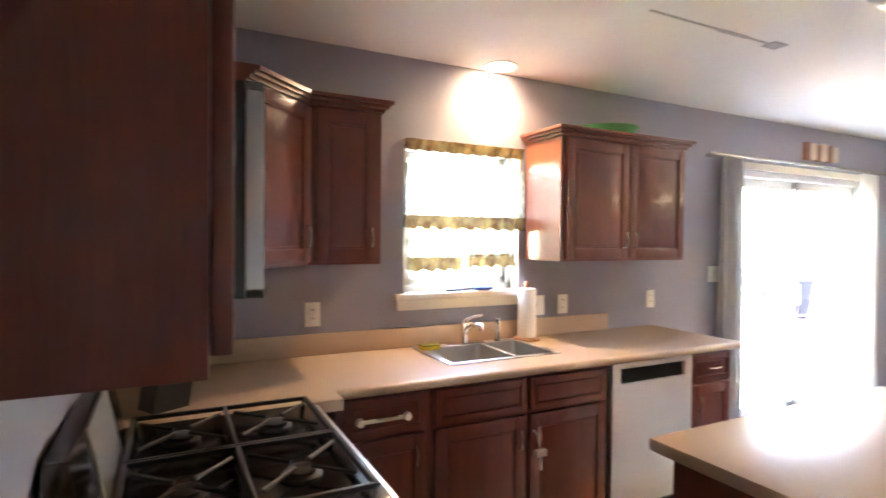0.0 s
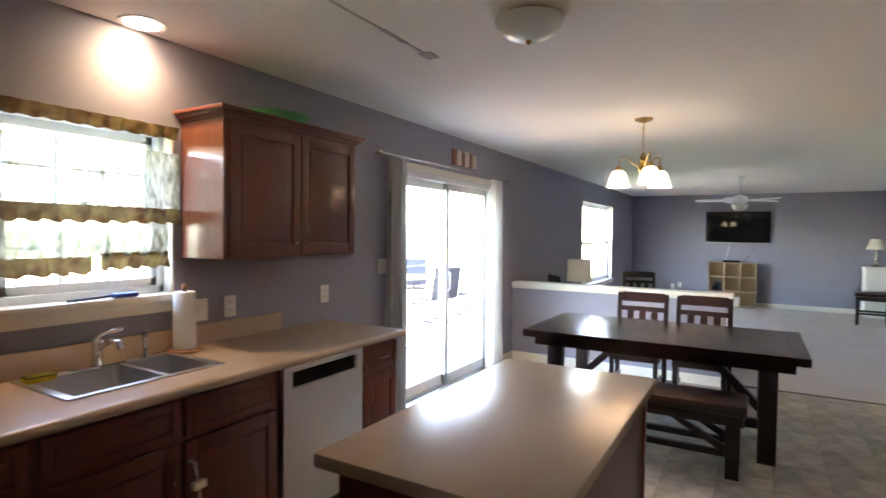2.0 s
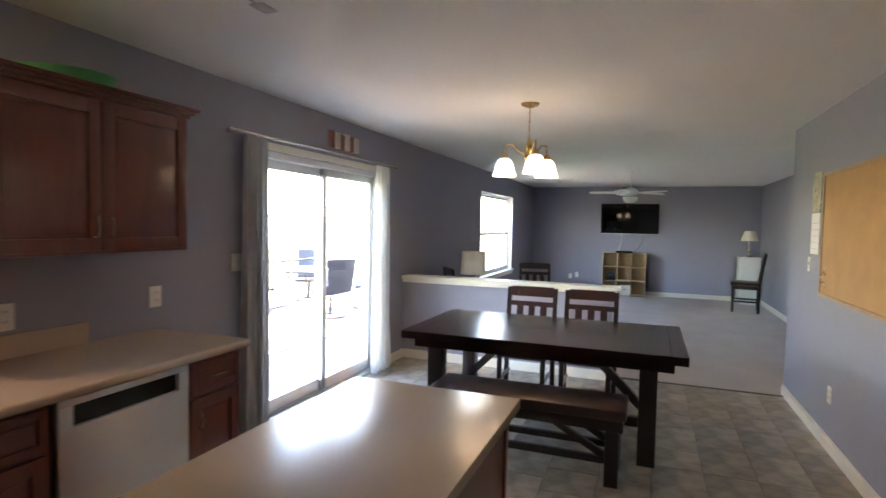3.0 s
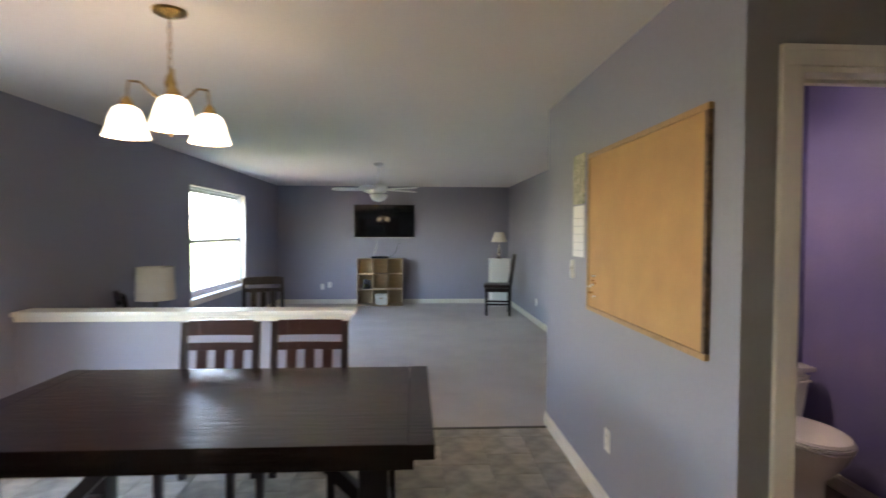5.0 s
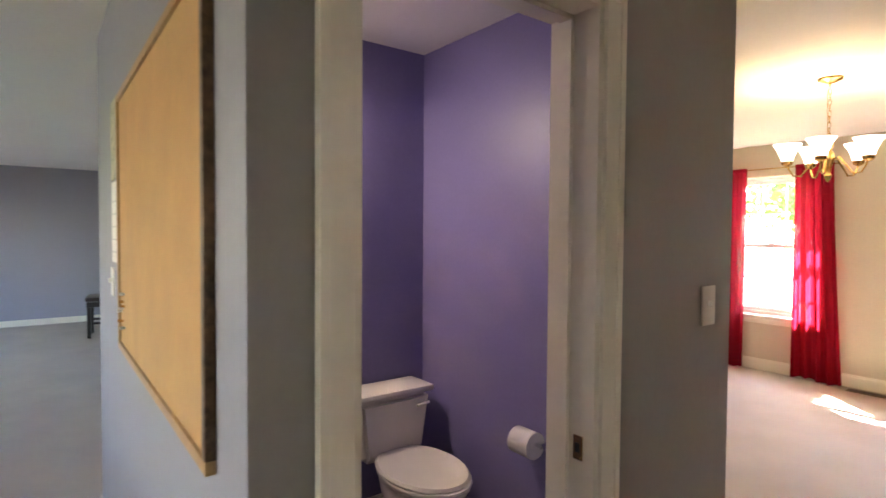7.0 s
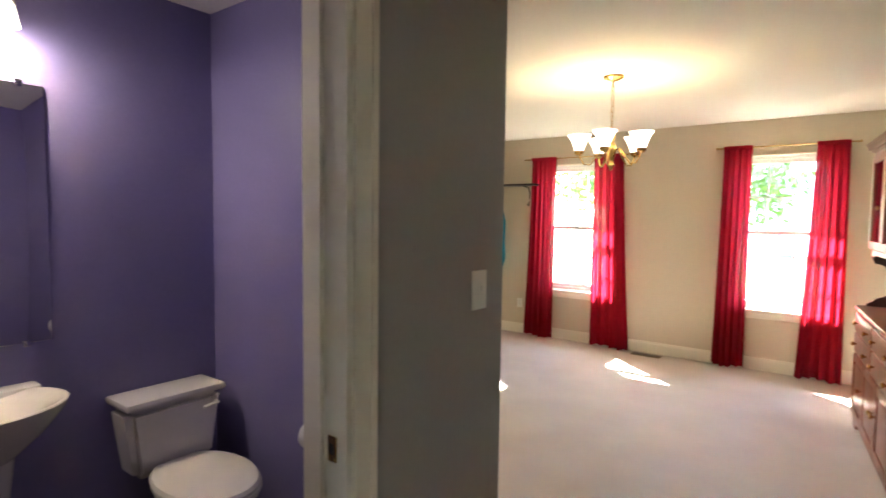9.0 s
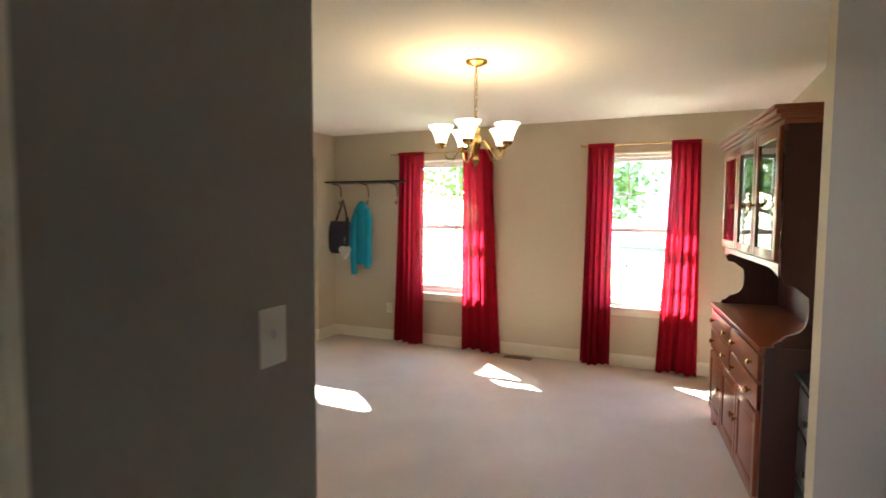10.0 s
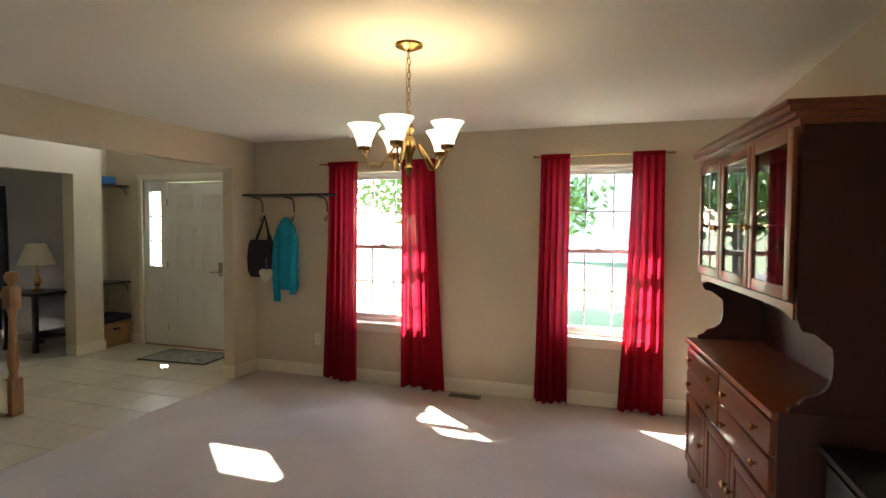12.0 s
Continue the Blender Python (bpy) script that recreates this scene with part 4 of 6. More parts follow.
om = thing("oven_mitt", (2.57, 4.25, 0.911), "brown and cream striped oven mitt on the counter", "oven mitt", turn=15)
bm = bmesh.new()
for i in range(5):
    rod(bm, (-0.1 + 0.045 * i, -0.09, 0.018), (-0.1 + 0.045 * i, 0.09, 0.018), 0.018, 0.02, 10)
part("cloth", bm, mat("striped mitt cloth", (0.20, 0.13, 0.09), 0.9, vary=0.5, scale=10, stretch=(6, 1, 1), bump=0.2, second=(0.5, 0.42, 0.33)), om)
gp = thing("green_tray", (4.70, 5.84, 2.105), "green foil tray on top of the wall cabinet", "tray")
part("tray", lathe(bmesh.new(), [(0.0001, 0), (0.16, 0.0), (0.20, 0.05), (0.19, 0.05), (0.15, 0.01), (0.0001, 0.01)], seg=24), GREENP, gp)

# island
isl = thing("kitchen_island", (4.28, 4.16, 0), "kitchen island with dark cherry sides and beige laminate top", "kitchen island")
part("top", B(-0.66, -0.34, 0.87, 0.66, 0.34, 0.91, 0.008), LAMINATE, isl, "beige laminate top with eased edges")
part("body", B(-0.60, -0.30, 0.09, 0.60, 0.30, 0.87, 0.003), CHERRY, isl)
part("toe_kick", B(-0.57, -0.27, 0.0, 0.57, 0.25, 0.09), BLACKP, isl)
for i in range(2):
    dmp = shaker(isl, "door", -0.58 + 0.58 * i + 0.01, 0.12, 0.57 * i - 0.01 + 0.0, 0.70, 0.0, handle=(-0.05 + 0.1 * i, 0.6, True))
    dmp.matrix_basis = pose(0, 0.30, 0, 0, 0, 180)
part("corner_post", B(0.575, -0.31, 0.09, 0.61, -0.27, 0.868, 0.004), CHERRY, isl)


# plates and outlets
def wall_plate(at, turn, label, kind="outlet", w=0.075, h=0.118, name="outlet"):
    """A cover plate: local face towards -y."""
    p = thing(name, at, label, kind, turn=turn)
    part("plate", B(-w / 2, -0.006, -h / 2, w / 2, 0.0, h / 2, 0.003), PLATE, p)
    if kind == "outlet":
        for dz in (-0.022, 0.022):
            s = part("socket", B(-0.016, -0.0075, dz - 0.014, 0.016, -0.005, dz + 0.014, 0.004), PLATE, p)
            bm = bmesh.new()
            box(bm, -0.008, -0.0082, dz - 0.002, -0.005, -0.007, dz + 0.008), box(bm, 0.005, -0.0082, dz - 0.002, 0.008, -0.007, dz + 0.008)
            part("slots", bm, BLACKP, s)
    else:
        n = max(1, round(w / 0.05) - 1) if w > 0.1 else 1
        for i in range(n):
            cx = (i - (n - 1) / 2) * 0.046
            part("toggle", B(cx - 0.004, -0.018, -0.004, cx + 0.004, -0.005, 0.014, 0.002), PLATE, p)
    return p


wall_plate((2.98, 6.0, 1.11), 0, "white outlet on the grey kitchen wall")
wall_plate((4.33, 6.0, 1.09), 0, "white double switch beside the window", "switch", 0.115, name="light_switch")
wall_plate((4.53, 6.0, 1.09), 0, "white outlet on the grey kitchen wall")
wall_plate((5.29, 6.0, 1.09), 0, "white outlet above the counter end")
wall_plate((5.94, 6.0, 1.245), 0, "white double switch beside the patio door", "switch", 0.115, name="light_switch")
wall_plate((7.48, YC, 0.39), 180, "white outlet low on the blue grey wall")
wall_plate((8.14, YC, 1.265), 180, "white switch below the calendar", "switch", name="light_switch")
wall_plate((XB, 0.84, 1.265), -90, "white light switch with a dark toggle", "switch", name="light_switch")
wall_plate((XE, 5.1, 0.36), -90, "white outlet on the blue grey wall")
wall_plate((XE, 4.95, 0.40), -90, "white outlet behind the cube shelf")
wall_plate((XE - 2.6, LS, 0.36), 180, "white outlet on the blue grey wall")

# kitchen lights
rc = thing("recessed_light", (3.98, 5.89, H), "lit recessed ceiling light above the sink", "ceiling light")
part("ring", lathe(bmesh.new(), [(0.075, 0), (0.10, 0.0), (0.10, -0.008), (0.075, -0.004)], seg=28), VINYL, rc)
part("lens", lathe(bmesh.new(), [(0.0001, -0.014), (0.05, -0.012), (0.074, -0.006), (0.074, 0.0)], seg=28), GLOW, rc, "glowing lens")
spot = new("lamp_sink", bpy.data.lights.new("lamp_sink", "SPOT"))
spot.data.energy, spot.data.color, spot.data.spot_size, spot.data.spot_blend, spot.data.shadow_soft_size = 0.8, (1.0, 0.72, 0.42), radians(165), 1.0, 0.07
spot.location = (3.98, 5.89, H - 0.03)
gl = thing("ceiling_globe", (4.74, 4.34, H), "unlit frosted glass flush ceiling light", "ceiling light")
part("base", lathe(bmesh.new(), [(0.0001, 0), (0.12, 0), (0.12, -0.02), (0.10, -0.03)], seg=28), BRASS, gl)
part("bowl", lathe(bmesh.new(), [(0.145, -0.015), (0.14, -0.04), (0.11, -0.075), (0.065, -0.095), (0.0001, -0.102)], seg=28), FROST0, gl)
part("finial", lathe(bmesh.new(), [(0.012, -0.10), (0.012, -0.11), (0.006, -0.118)], seg=12), BRASS, gl)
sc = thing("ceiling_seam", (4.55, 4.98, H), "peeling drywall tape seam on the ceiling", "ceiling seam")
bm = bmesh.new()
box(bm, -0.43, -0.006, -0.004, 0.43, 0.006, 0.0, 0.001), box(bm, 0.0, -0.012, -0.005, 0.2, 0.012, 0.0, 0.001), box(bm, 0.36, -0.035, -0.006, 0.46, 0.035, 0.0, 0.002)
part("tape", bm, mat("grey drywall tape", (0.45, 0.43, 0.40), 0.8, vary=0.2, grain=60), sc)

# kitchen window curtain: two sheer tiers with bands
kc = thing("window_curtain", (3.83, 5.975, 1.985), "sheer birch print kitchen curtain with brown and olive bands", "curtain")
def tier(dx, dz, w, h, m, folds, seed, nm):
    bm = wavy(w, h, folds, 0.012, seed=seed, cols=60, rows=6)
    bmesh.ops.translate(bm, vec=(dx, 0, dz), verts=bm.verts)
    return part(nm, bm, m, kc)
tier(0, 0.03, 0.76, 0.06, BANDC, 9, 1, "top_band")
tier(0, -0.10, 0.76, 0.27, SHEER, 9, 2, "upper_tier")
tier(0, -0.37, 0.77, 0.075, BANDC, 9, 2, "upper_band")
tier(-0.02, -0.445, 0.70, 0.15, SHEER, 8, 3, "lower_tier")
tier(-0.19, -0.595, 0.34, 0.075, BANDC, 4, 4, "lower_band")
tier(0.17, -0.58, 0.32, 0.075, BANDC, 4, 5, "lower_band")
part("curtain_rod", rod(bmesh.new(), (-0.38, 0.02, 0.02), (0.38, 0.02, 0.02), 0.006), NICKEL, kc)

# patio door curtains and sign
def drape(at, w, h, folds, depth, m, label, seed, turn=0, top=0.8, group="", flare=0.0, thick=0.0):
    c = thing("curtain", at, label, "curtain", group, turn)
    o = part("panel", wavy(w, h, folds, depth, top, seed, flare=flare), m, c)
    return c
drape((6.03, 5.91, 2.09), 0.27, 2.05, 4, 0.03, GREYC, "grey curtain panel gathered beside the patio door", 11)
drape((7.89, 5.91, 2.09), 0.37, 2.05, 4, 0.03, WHITEC, "off white curtain panel gathered beside the patio door", 12)
rdk = thing("curtain_rod", (6.97, 5.91, 2.11), "thin dark curtain rod above the patio door", "curtain rod")
part("rod", rod(bmesh.new(), (-1.19, 0, 0), (1.19, 0, 0), 0.009), NICKEL, rdk)
for sx in (-1.19, 1.19):
    bm = bmesh.new()
    bmesh.ops.create_uvsphere(bm, u_segments=12, v_segments=8, radius=0.018, matrix=Matrix.Translation((sx, 0, 0)))
    part("finial", bm, NICKEL, rdk)
    part("bracket", B(sx * 0.95 - 0.008, 0, -0.012, sx * 0.95 + 0.008, 0.09, 0.012), NICKEL, rdk)
sign = thing("wall_sign", (7.26, 5.985, 2.24), "brown and cream wooden board sign", "wall sign")
for i, m in enumerate((BROWNSIGN, CREAMSIGN, BROWNSIGN, CREAMSIGN, BROWNSIGN, CREAMSIGN)):
    part("board", B(-0.24 + 0.08 * i, -0.01 - 0.006 * (i % 2), -0.075 + 0.008 * (i % 2), -0.165 + 0.08 * i, 0.014, 0.075 - 0.006 * (i % 3), 0.002), m, sign)
fv = thing("floor_vent", (7.5, 5.86, 0.003), "brown metal floor vent", "floor vent")
part("frame", B(-0.15, -0.06, 0, 0.15, 0.06, 0.004, 0.001), mat("brown vent metal", (0.12, 0.10, 0.08), 0.5, 0.3), fv)
for i in range(9):
    part("slot", B(-0.13 + 0.03 * i, -0.045, 0.004, -0.115 + 0.03 * i, 0.045, 0.0055), BLACKP, fv)


# ---- breakfast table ----
tb = thing("dining_table", (7.12, 4.11, 0), "dark espresso plank dining table with thick legs", "table")
for i in range(7):
    a = -0.55 + 1.1 * i / 7
    part("plank", B(a + 0.0004, -0.86, 0.70, a + 1.1 / 7 - 0.0004, 0.86, 0.752), ESPRESSO, tb)
for s in (-1, 1):
    part("breadboard_end", B(-0.555, min(s * 0.862, s * 0.955), 0.698, 0.555, max(s * 0.862, s * 0.955), 0.7525), ESPRESSO, tb)
for q in ((-0.48, -0.88, -0.455, 0.88), (0.455, -0.88, 0.48, 0.88), (-0.455, -0.88, 0.455, -0.855), (-0.455, 0.855, 0.455, 0.88)):
    part("apron", B(q[0], q[1], 0.63, q[2], q[3], 0.70), ESPRESSO, tb)
for sx in (-1, 1):
    for sy in (-1, 1):
        x, y = sx * 0.40, sy * 0.73
        part("leg", B(x - 0.055, y - 0.055, 0, x + 0.055, y + 0.055, 0.70, 0.006), ESPRESSO_Z, tb)
for sy in (-1, 1):
    y = sy * 0.73
    part("foot_rail", B(-0.345, y - 0.035, 0.10, 0.345, y + 0.035, 0.17, 0.005), ESPRESSO_Z, tb)
    bm = bmesh.new()
    prism(bm, [(y * 0.93, 0.22), (y * 0.93, 0.30), (sy * 0.28, 0.70), (sy * 0.20, 0.70)], -0.03, 0.03, "x")
    part("brace", bm, ESPRESSO_Z, tb)
part("stretcher", B(-0.03, -0.69, 0.10, 0.03, 0.69, 0.17, 0.005), ESPRESSO_Z, tb)

bn = thing("bench", (6.46, 4.11, 0), "espresso wooden bench with a dark leather seat", "bench")
bm = B(-0.185, -0.62, 0.40, 0.185, 0.62, 0.47, 0.028)
part("seat_pad", bm, LEATHER, bn, "padded dark brown leather seat")
part("seat_frame", B(-0.17, -0.60, 0.335, 0.17, 0.60, 0.40, 0.004), ESPRESSO_Z, bn)
for sx in (-1, 1):
    for sy in (-1, 1):
        part("leg", B(sx * 0.13 - 0.04, sy * 0.54 - 0.04, 0, sx * 0.13 + 0.04, sy * 0.54 + 0.04, 0.335, 0.005), ESPRESSO_Z, bn)
for sx in (-1, 1):
    part("side_rail", B(sx * 0.13 - 0.02, -0.50, 0.13, sx * 0.13 + 0.02, 0.50, 0.17, 0.003), ESPRESSO_Z, bn)
    for sy in (-1, 1):
        bm = bmesh.new()
        prism(bm, [(sy * 0.50, 0.15), (sy * 0.50, 0.20), (sy * 0.24, 0.335), (sy * 0.17, 0.335)], sx * 0.13 - 0.016, sx * 0.13 + 0.016, "x")
        part("brace", bm, ESPRESSO_Z, bn)


def dining_chair(at, turn, label, wood=MAHOG, frame=ESPRESSO_Z, group="chairs at the table"):
    """A slat-back chair: local front towards -y."""
    c = thing("dining_chair", at, label, "chair", group, turn)
    part("seat", B(-0.22, -0.22, 0.43, 0.22, 0.20, 0.485, 0.022), LEATHER, c, "dark leather seat pad")
    part("seat_frame", B(-0.215, -0.205, 0.37, 0.215, 0.19, 0.43, 0.004), frame, c)
    for sx in (-1, 1):
        part("leg", B(sx * 0.19 - 0.02, -0.20, 0, sx * 0.19 + 0.02, -0.16, 0.37, 0.004), frame, c)
        bm = bmesh.new()
        prism(bm, [(0.16, 0.0), (0.20, 0.0), (0.205, 0.45), (0.275, 0.945), (0.245, 0.945), (0.165, 0.45)], sx * 0.215 - 0.02, sx * 0.215 + 0.02, "x")
        part("back_leg", bm, frame, c)

    def bar(nm, x0, x1, z0, z1, m, bow=0.0):
        bm = bmesh.new()
        k = 6
        for i in range(k):
            a, b = x0 + (x1 - x0) * i / k, x0 + (x1 - x0) * (i + 1) / k
            oy = bow * (1 - ((a + b) / 2 / 0.2) ** 2)
            ya, yb = 0.175 + (z0 - 0.45) * 0.14 + oy, 0.175 + (z1 - 0.45) * 0.14 + oy
            prism(bm, [(ya, z0), (ya + 0.02, z0), (yb + 0.02, z1), (yb, z1)], a, b + 0.0005, "x")
        part(nm, bm, m, c)
    bar("top_rail", -0.197, 0.197, 0.865, 0.955, wood, 0.012)
    bar("mid_rail", -0.197, 0.197, 0.775, 0.82, wood, 0.012)
    bar("lower_rail", -0.197, 0.197, 0.53, 0.57, wood, 0.012)
    for x in (-0.11, 0.0, 0.11):
        bar("slat", x - 0.03, x + 0.03, 0.57, 0.775, wood, 0.01)
    for sx in (-1, 1):
        part("side_stretcher", B(sx * 0.19 - 0.012, -0.17, 0.16, sx * 0.19 + 0.012, 0.17, 0.19, 0.003), frame, c)
    return c


first = dining_chair((7.80, 4.41, 0), -90, "dark wood slat-back dining chair with a leather seat")
copy_thing(first, pose(7.80, 3.87, 0, 0, 0, -90))


# ---- hanging lights ----
def chain(bm, x, y, z0, z1):
    n = max(2, int((z1 - z0) / 0.034))
    for i in range(n):
        z = z0 + (i + 0.5) * (z1 - z0) / n
        a = (i % 2) * math.pi / 2
        pts = [(x + 0.008 * math.cos(t) * math.cos(a), y + 0.008 * math.cos(t) * math.sin(a), z + 0.022 * math.sin(t)) for t in [2 * math.pi * k / 10 for k in range(11)]]
        tube(bm, pts, 0.0022, 5)


def chandelier(at, arms, radius, up, metal, drop, label, watts, turn0=0.3):
    """A hanging light; up: shades open upwards."""
    c = thing("chandelier", at, label, "chandelier")
    part("canopy", lathe(bmesh.new(), [(0.0001, 0), (0.07, 0), (0.066, -0.012), (0.03, -0.028), (0.008, -0.034)], seg=28), metal, c)
    bm = bmesh.new()
    chain(bm, 0, 0, -drop + 0.19, -0.03)
    part("chain", bm, metal, c, "linked chain with cord")
    part("cord", tube(bmesh.new(), [(0.006, 0, -0.03), (0.012, 0.006, -0.1), (0.004, 0.01, -drop + 0.19)], 0.002, 5), metal, c)
    z = -drop
    prof = [(0.006, z + 0.20), (0.018, z + 0.18), (0.026, z + 0.15), (0.016, z + 0.12), (0.03, z + 0.10), (0.036, z + 0.06), (0.02, z + 0.02), (0.014, z - 0.02), (0.022, z - 0.035), (0.012, z - 0.06), (0.004, z - 0.075)]
    part("column", lathe(bmesh.new(), prof, seg=20), metal, c)
    for i in range(arms):
        a = turn0 + 2 * math.pi * i / arms
        ca, sa = math.cos(a), math.sin(a)
        pl = (lambda r, h: (r * ca, r * sa, z + h))
        if up:
            pts = [pl(0.025, 0.06), pl(0.06, 0.075), pl(0.10, 0.02), pl(0.14, -0.035), pl(0.18, -0.03), pl(radius - 0.01, 0.01), pl(radius, 0.05)]
            prof = [(0.02, 0.055), (0.032, 0.063), (0.036, 0.085), (0.045, 0.108), (0.056, 0.135), (0.079, 0.168), (0.075, 0.169), (0.052, 0.138), (0.041, 0.111), (0.0001, 0.088)]
            cup = [(0.012, 0.03), (0.03, 0.042), (0.034, 0.062), (0.02, 0.068)]
            lamp_z = 0.162
        else:
            pts = [pl(0.025, 0.08), pl(0.08, 0.11), pl(0.13, 0.16), pl(0.18, 0.165), pl(radius - 0.005, 0.13), pl(radius, 0.08)]
            prof = [(0.026, 0.06), (0.05, 0.045), (0.066, 0.01), (0.078, -0.04), (0.092, -0.075), (0.088, -0.075), (0.073, -0.04), (0.06, 0.008), (0.0001, 0.03)]
            cup = [(0.008, 0.10), (0.018, 0.09), (0.028, 0.07), (0.03, 0.055)]
            lamp_z = -0.03
        arm = part("arm", tube(bmesh.new(), pts, 0.006, 8), metal, c)
        part("cup", lathe(bmesh.new(), cup, (radius * ca, radius * sa, z), 16), metal, arm)
        part("shade", lathe(bmesh.new(), prof, (radius * ca, radius * sa, z), 24), FROST, c, "glowing frosted glass shade")
        bulb("lamp_bulb", (at[0] + radius * ca, at[1] + radius * sa, at[2] + z + lamp_z), watts, size=0.04)
    return c


chandelier((7.07, 4.27, H), 3, 0.19, False, BRASS, 0.46, "brass three-arm chandelier with frosted bell shades", 0.15, 3.6)

# ---- corkboard wall ----
CORK_FRAME = mat("light oak frame", (0.42, 0.25, 0.11), 0.5, vary=0.2, grain=40)
CORK_DARK = mat("scuffed dark frame wood", (0.07, 0.035, 0.018), 0.5, vary=0.5, scale=20, grain=60, second=(0.16, 0.09, 0.045))
cb = thing("cork_board", (7.16, YC, 1.505), "large wood framed cork board", "cork board", turn=180)
part("cork", B(-0.62, -0.012, -0.43, 0.62, 0.0, 0.43), CORK, cb)
for q in ((-0.645, -0.455, 0.645, -0.43), (-0.645, 0.43, 0.645, 0.455), (-0.645, -0.43, -0.62, 0.43), (0.62, -0.43, 0.645, 0.43)):
    part("frame_strip", B(q[0], -0.02, q[1], q[2], 0.0, q[3], 0.003), CORK_DARK if q[0] > 0 else CORK_FRAME, cb, "scuffed dark frame edge" if q[0] > 0 else "")
rng = random.Random(5)
for i in range(9):
    x, z = -0.59 + rng.uniform(0, 0.09), -0.38 + rng.uniform(0, 0.14)
    pin = part("push_pin", rod(bmesh.new(), (x, -0.012, z), (x, -0.026, z), 0.004, 0.006, 8), PLATE if i % 2 else BRASS, cb)
cl = thing("calendar", (8.02, YC, 1.57), "wall calendar with a green photo and a blank page", "calendar", turn=180)
part("picture_page", B(-0.11, -0.006, 0.11, 0.11, 0.0, 0.42), mat("calendar photo", (0.10, 0.15, 0.05), 0.5, vary=0.6, scale=14, second=(0.5, 0.45, 0.3)), cl)
part("date_page", B(-0.11, -0.005, -0.22, 0.11, 0.0, 0.10), PAPER, cl)
for i in range(5):
    part("print_line", B(-0.095, -0.0062, -0.18 + 0.05 * i, 0.095, -0.005, -0.177 + 0.05 * i), mat("grey print", (0.45, 0.45, 0.45), 0.8), cl)

# ---- living room ----
tv = thing("television", (XE - 0.05, 3.82, 1.715), "large flat screen television on the wall", "television", turn=-90)
part("case", B(-0.62, -0.02, -0.345, 0.62, 0.04, 0.345, 0.006), BLACKP, tv)
part("screen", B(-0.605, -0.0225, -0.325, 0.605, -0.019, 0.332), SCREEN, tv, "glossy dark screen")
part("lower_bezel", B(-0.615, -0.023, -0.343, 0.615, -0.018, -0.328), STEEL, tv)
for k, y in enumerate((3.98, 3.52)):
    cbl = thing("cable", (XE - 0.01, y, 0.95), "thin white cable below the television", "cable")
    part("cord", tube(bmesh.new(), [(0, 0, 0.46), (-0.01, 0.0, 0.3), (-0.015, 0.03 * (k + 1), 0.15), (-0.02, 0.06 + 0.12 * k, 0.02)], 0.005, 6), PLATE if k == 0 else BLACKP, cbl)
cs = thing("cube_shelf", (XE - 0.19, 3.895, 0.006), "light oak nine-cube shelf half empty", "shelf", turn=-90)
W, Dp = 0.92, 0.34
part("back_panel", B(-W / 2, Dp / 2 - 0.006, 0.0, W / 2, Dp / 2, 0.95), PINE, cs)
for i in range(4):
    x = -W / 2 + i * (W - 0.016) / 3
    part("upright", B(x, -Dp / 2, 0, x + 0.016, Dp / 2 - 0.006, 0.95, 0.001), PINE, cs)
    z = i * (0.95 - 0.016) / 3
    part("shelf", B(-W / 2 - 0.001, -Dp / 2 - 0.001, z, W / 2 + 0.001, Dp / 2 - 0.006, z + 0.016, 0.001), PINE, cs)
cx = thing("cable_box", (XE - 0.20, 3.90, 0.958), "flat black set-top box on the cube shelf", "set-top box", turn=-90)
part("case", B(-0.17, -0.11, 0, 0.17, 0.11, 0.045, 0.006), BLACKP, cx)
part("front_panel", B(-0.165, -0.113, 0.006, 0.165, -0.109, 0.04), SCREEN, cx)
gc = thing("game_console", (XE - 0.20, 4.17, 0.338), "black game console in the cube shelf", "game console", turn=-90)
part("case", prism(bmesh.new(), [(-0.11, 0.0), (0.1, 0.0), (0.08, 0.17), (-0.05, 0.2)], -0.06, 0.06, "y"), BLACKP, gc)
part("vent", B(-0.06, -0.0625, 0.02, 0.05, -0.06, 0.1), SCREEN, gc)
fb = thing("storage_bin", (XE - 0.20, 3.87, 0.025), "tan fabric bin in the cube shelf", "storage bin", turn=-90)
part("bin", B(-0.12, -0.13, 0, 0.12, 0.12, 0.2, 0.01), CREAMF, fb)
part("handle", B(-0.04, -0.136, 0.12, 0.04, -0.13, 0.14, 0.003), WICKER, fb)
wc = thing("white_cabinet", (XE - 0.35, 1.47, 0.006), "small white cabinet in the corner", "cabinet", turn=-90)
part("body", B(-0.19, -0.19, 0.04, 0.19, 0.19, 0.93, 0.004), DOORW, wc)
part("top", B(-0.205, -0.205, 0.93, 0.205, 0.2, 0.955, 0.004), DOORW, wc)
part("door", B(-0.175, -0.205, 0.07, 0.175, -0.19, 0.91, 0.004), DOORW, wc)
part("knob", rod(bmesh.new(), (0.14, -0.205, 0.5), (0.14, -0.228, 0.5), 0.008, 0.013, 12), NICKEL, wc)
part("plinth", B(-0.18, -0.17, 0, 0.18, 0.18, 0.04), DOORW, wc)


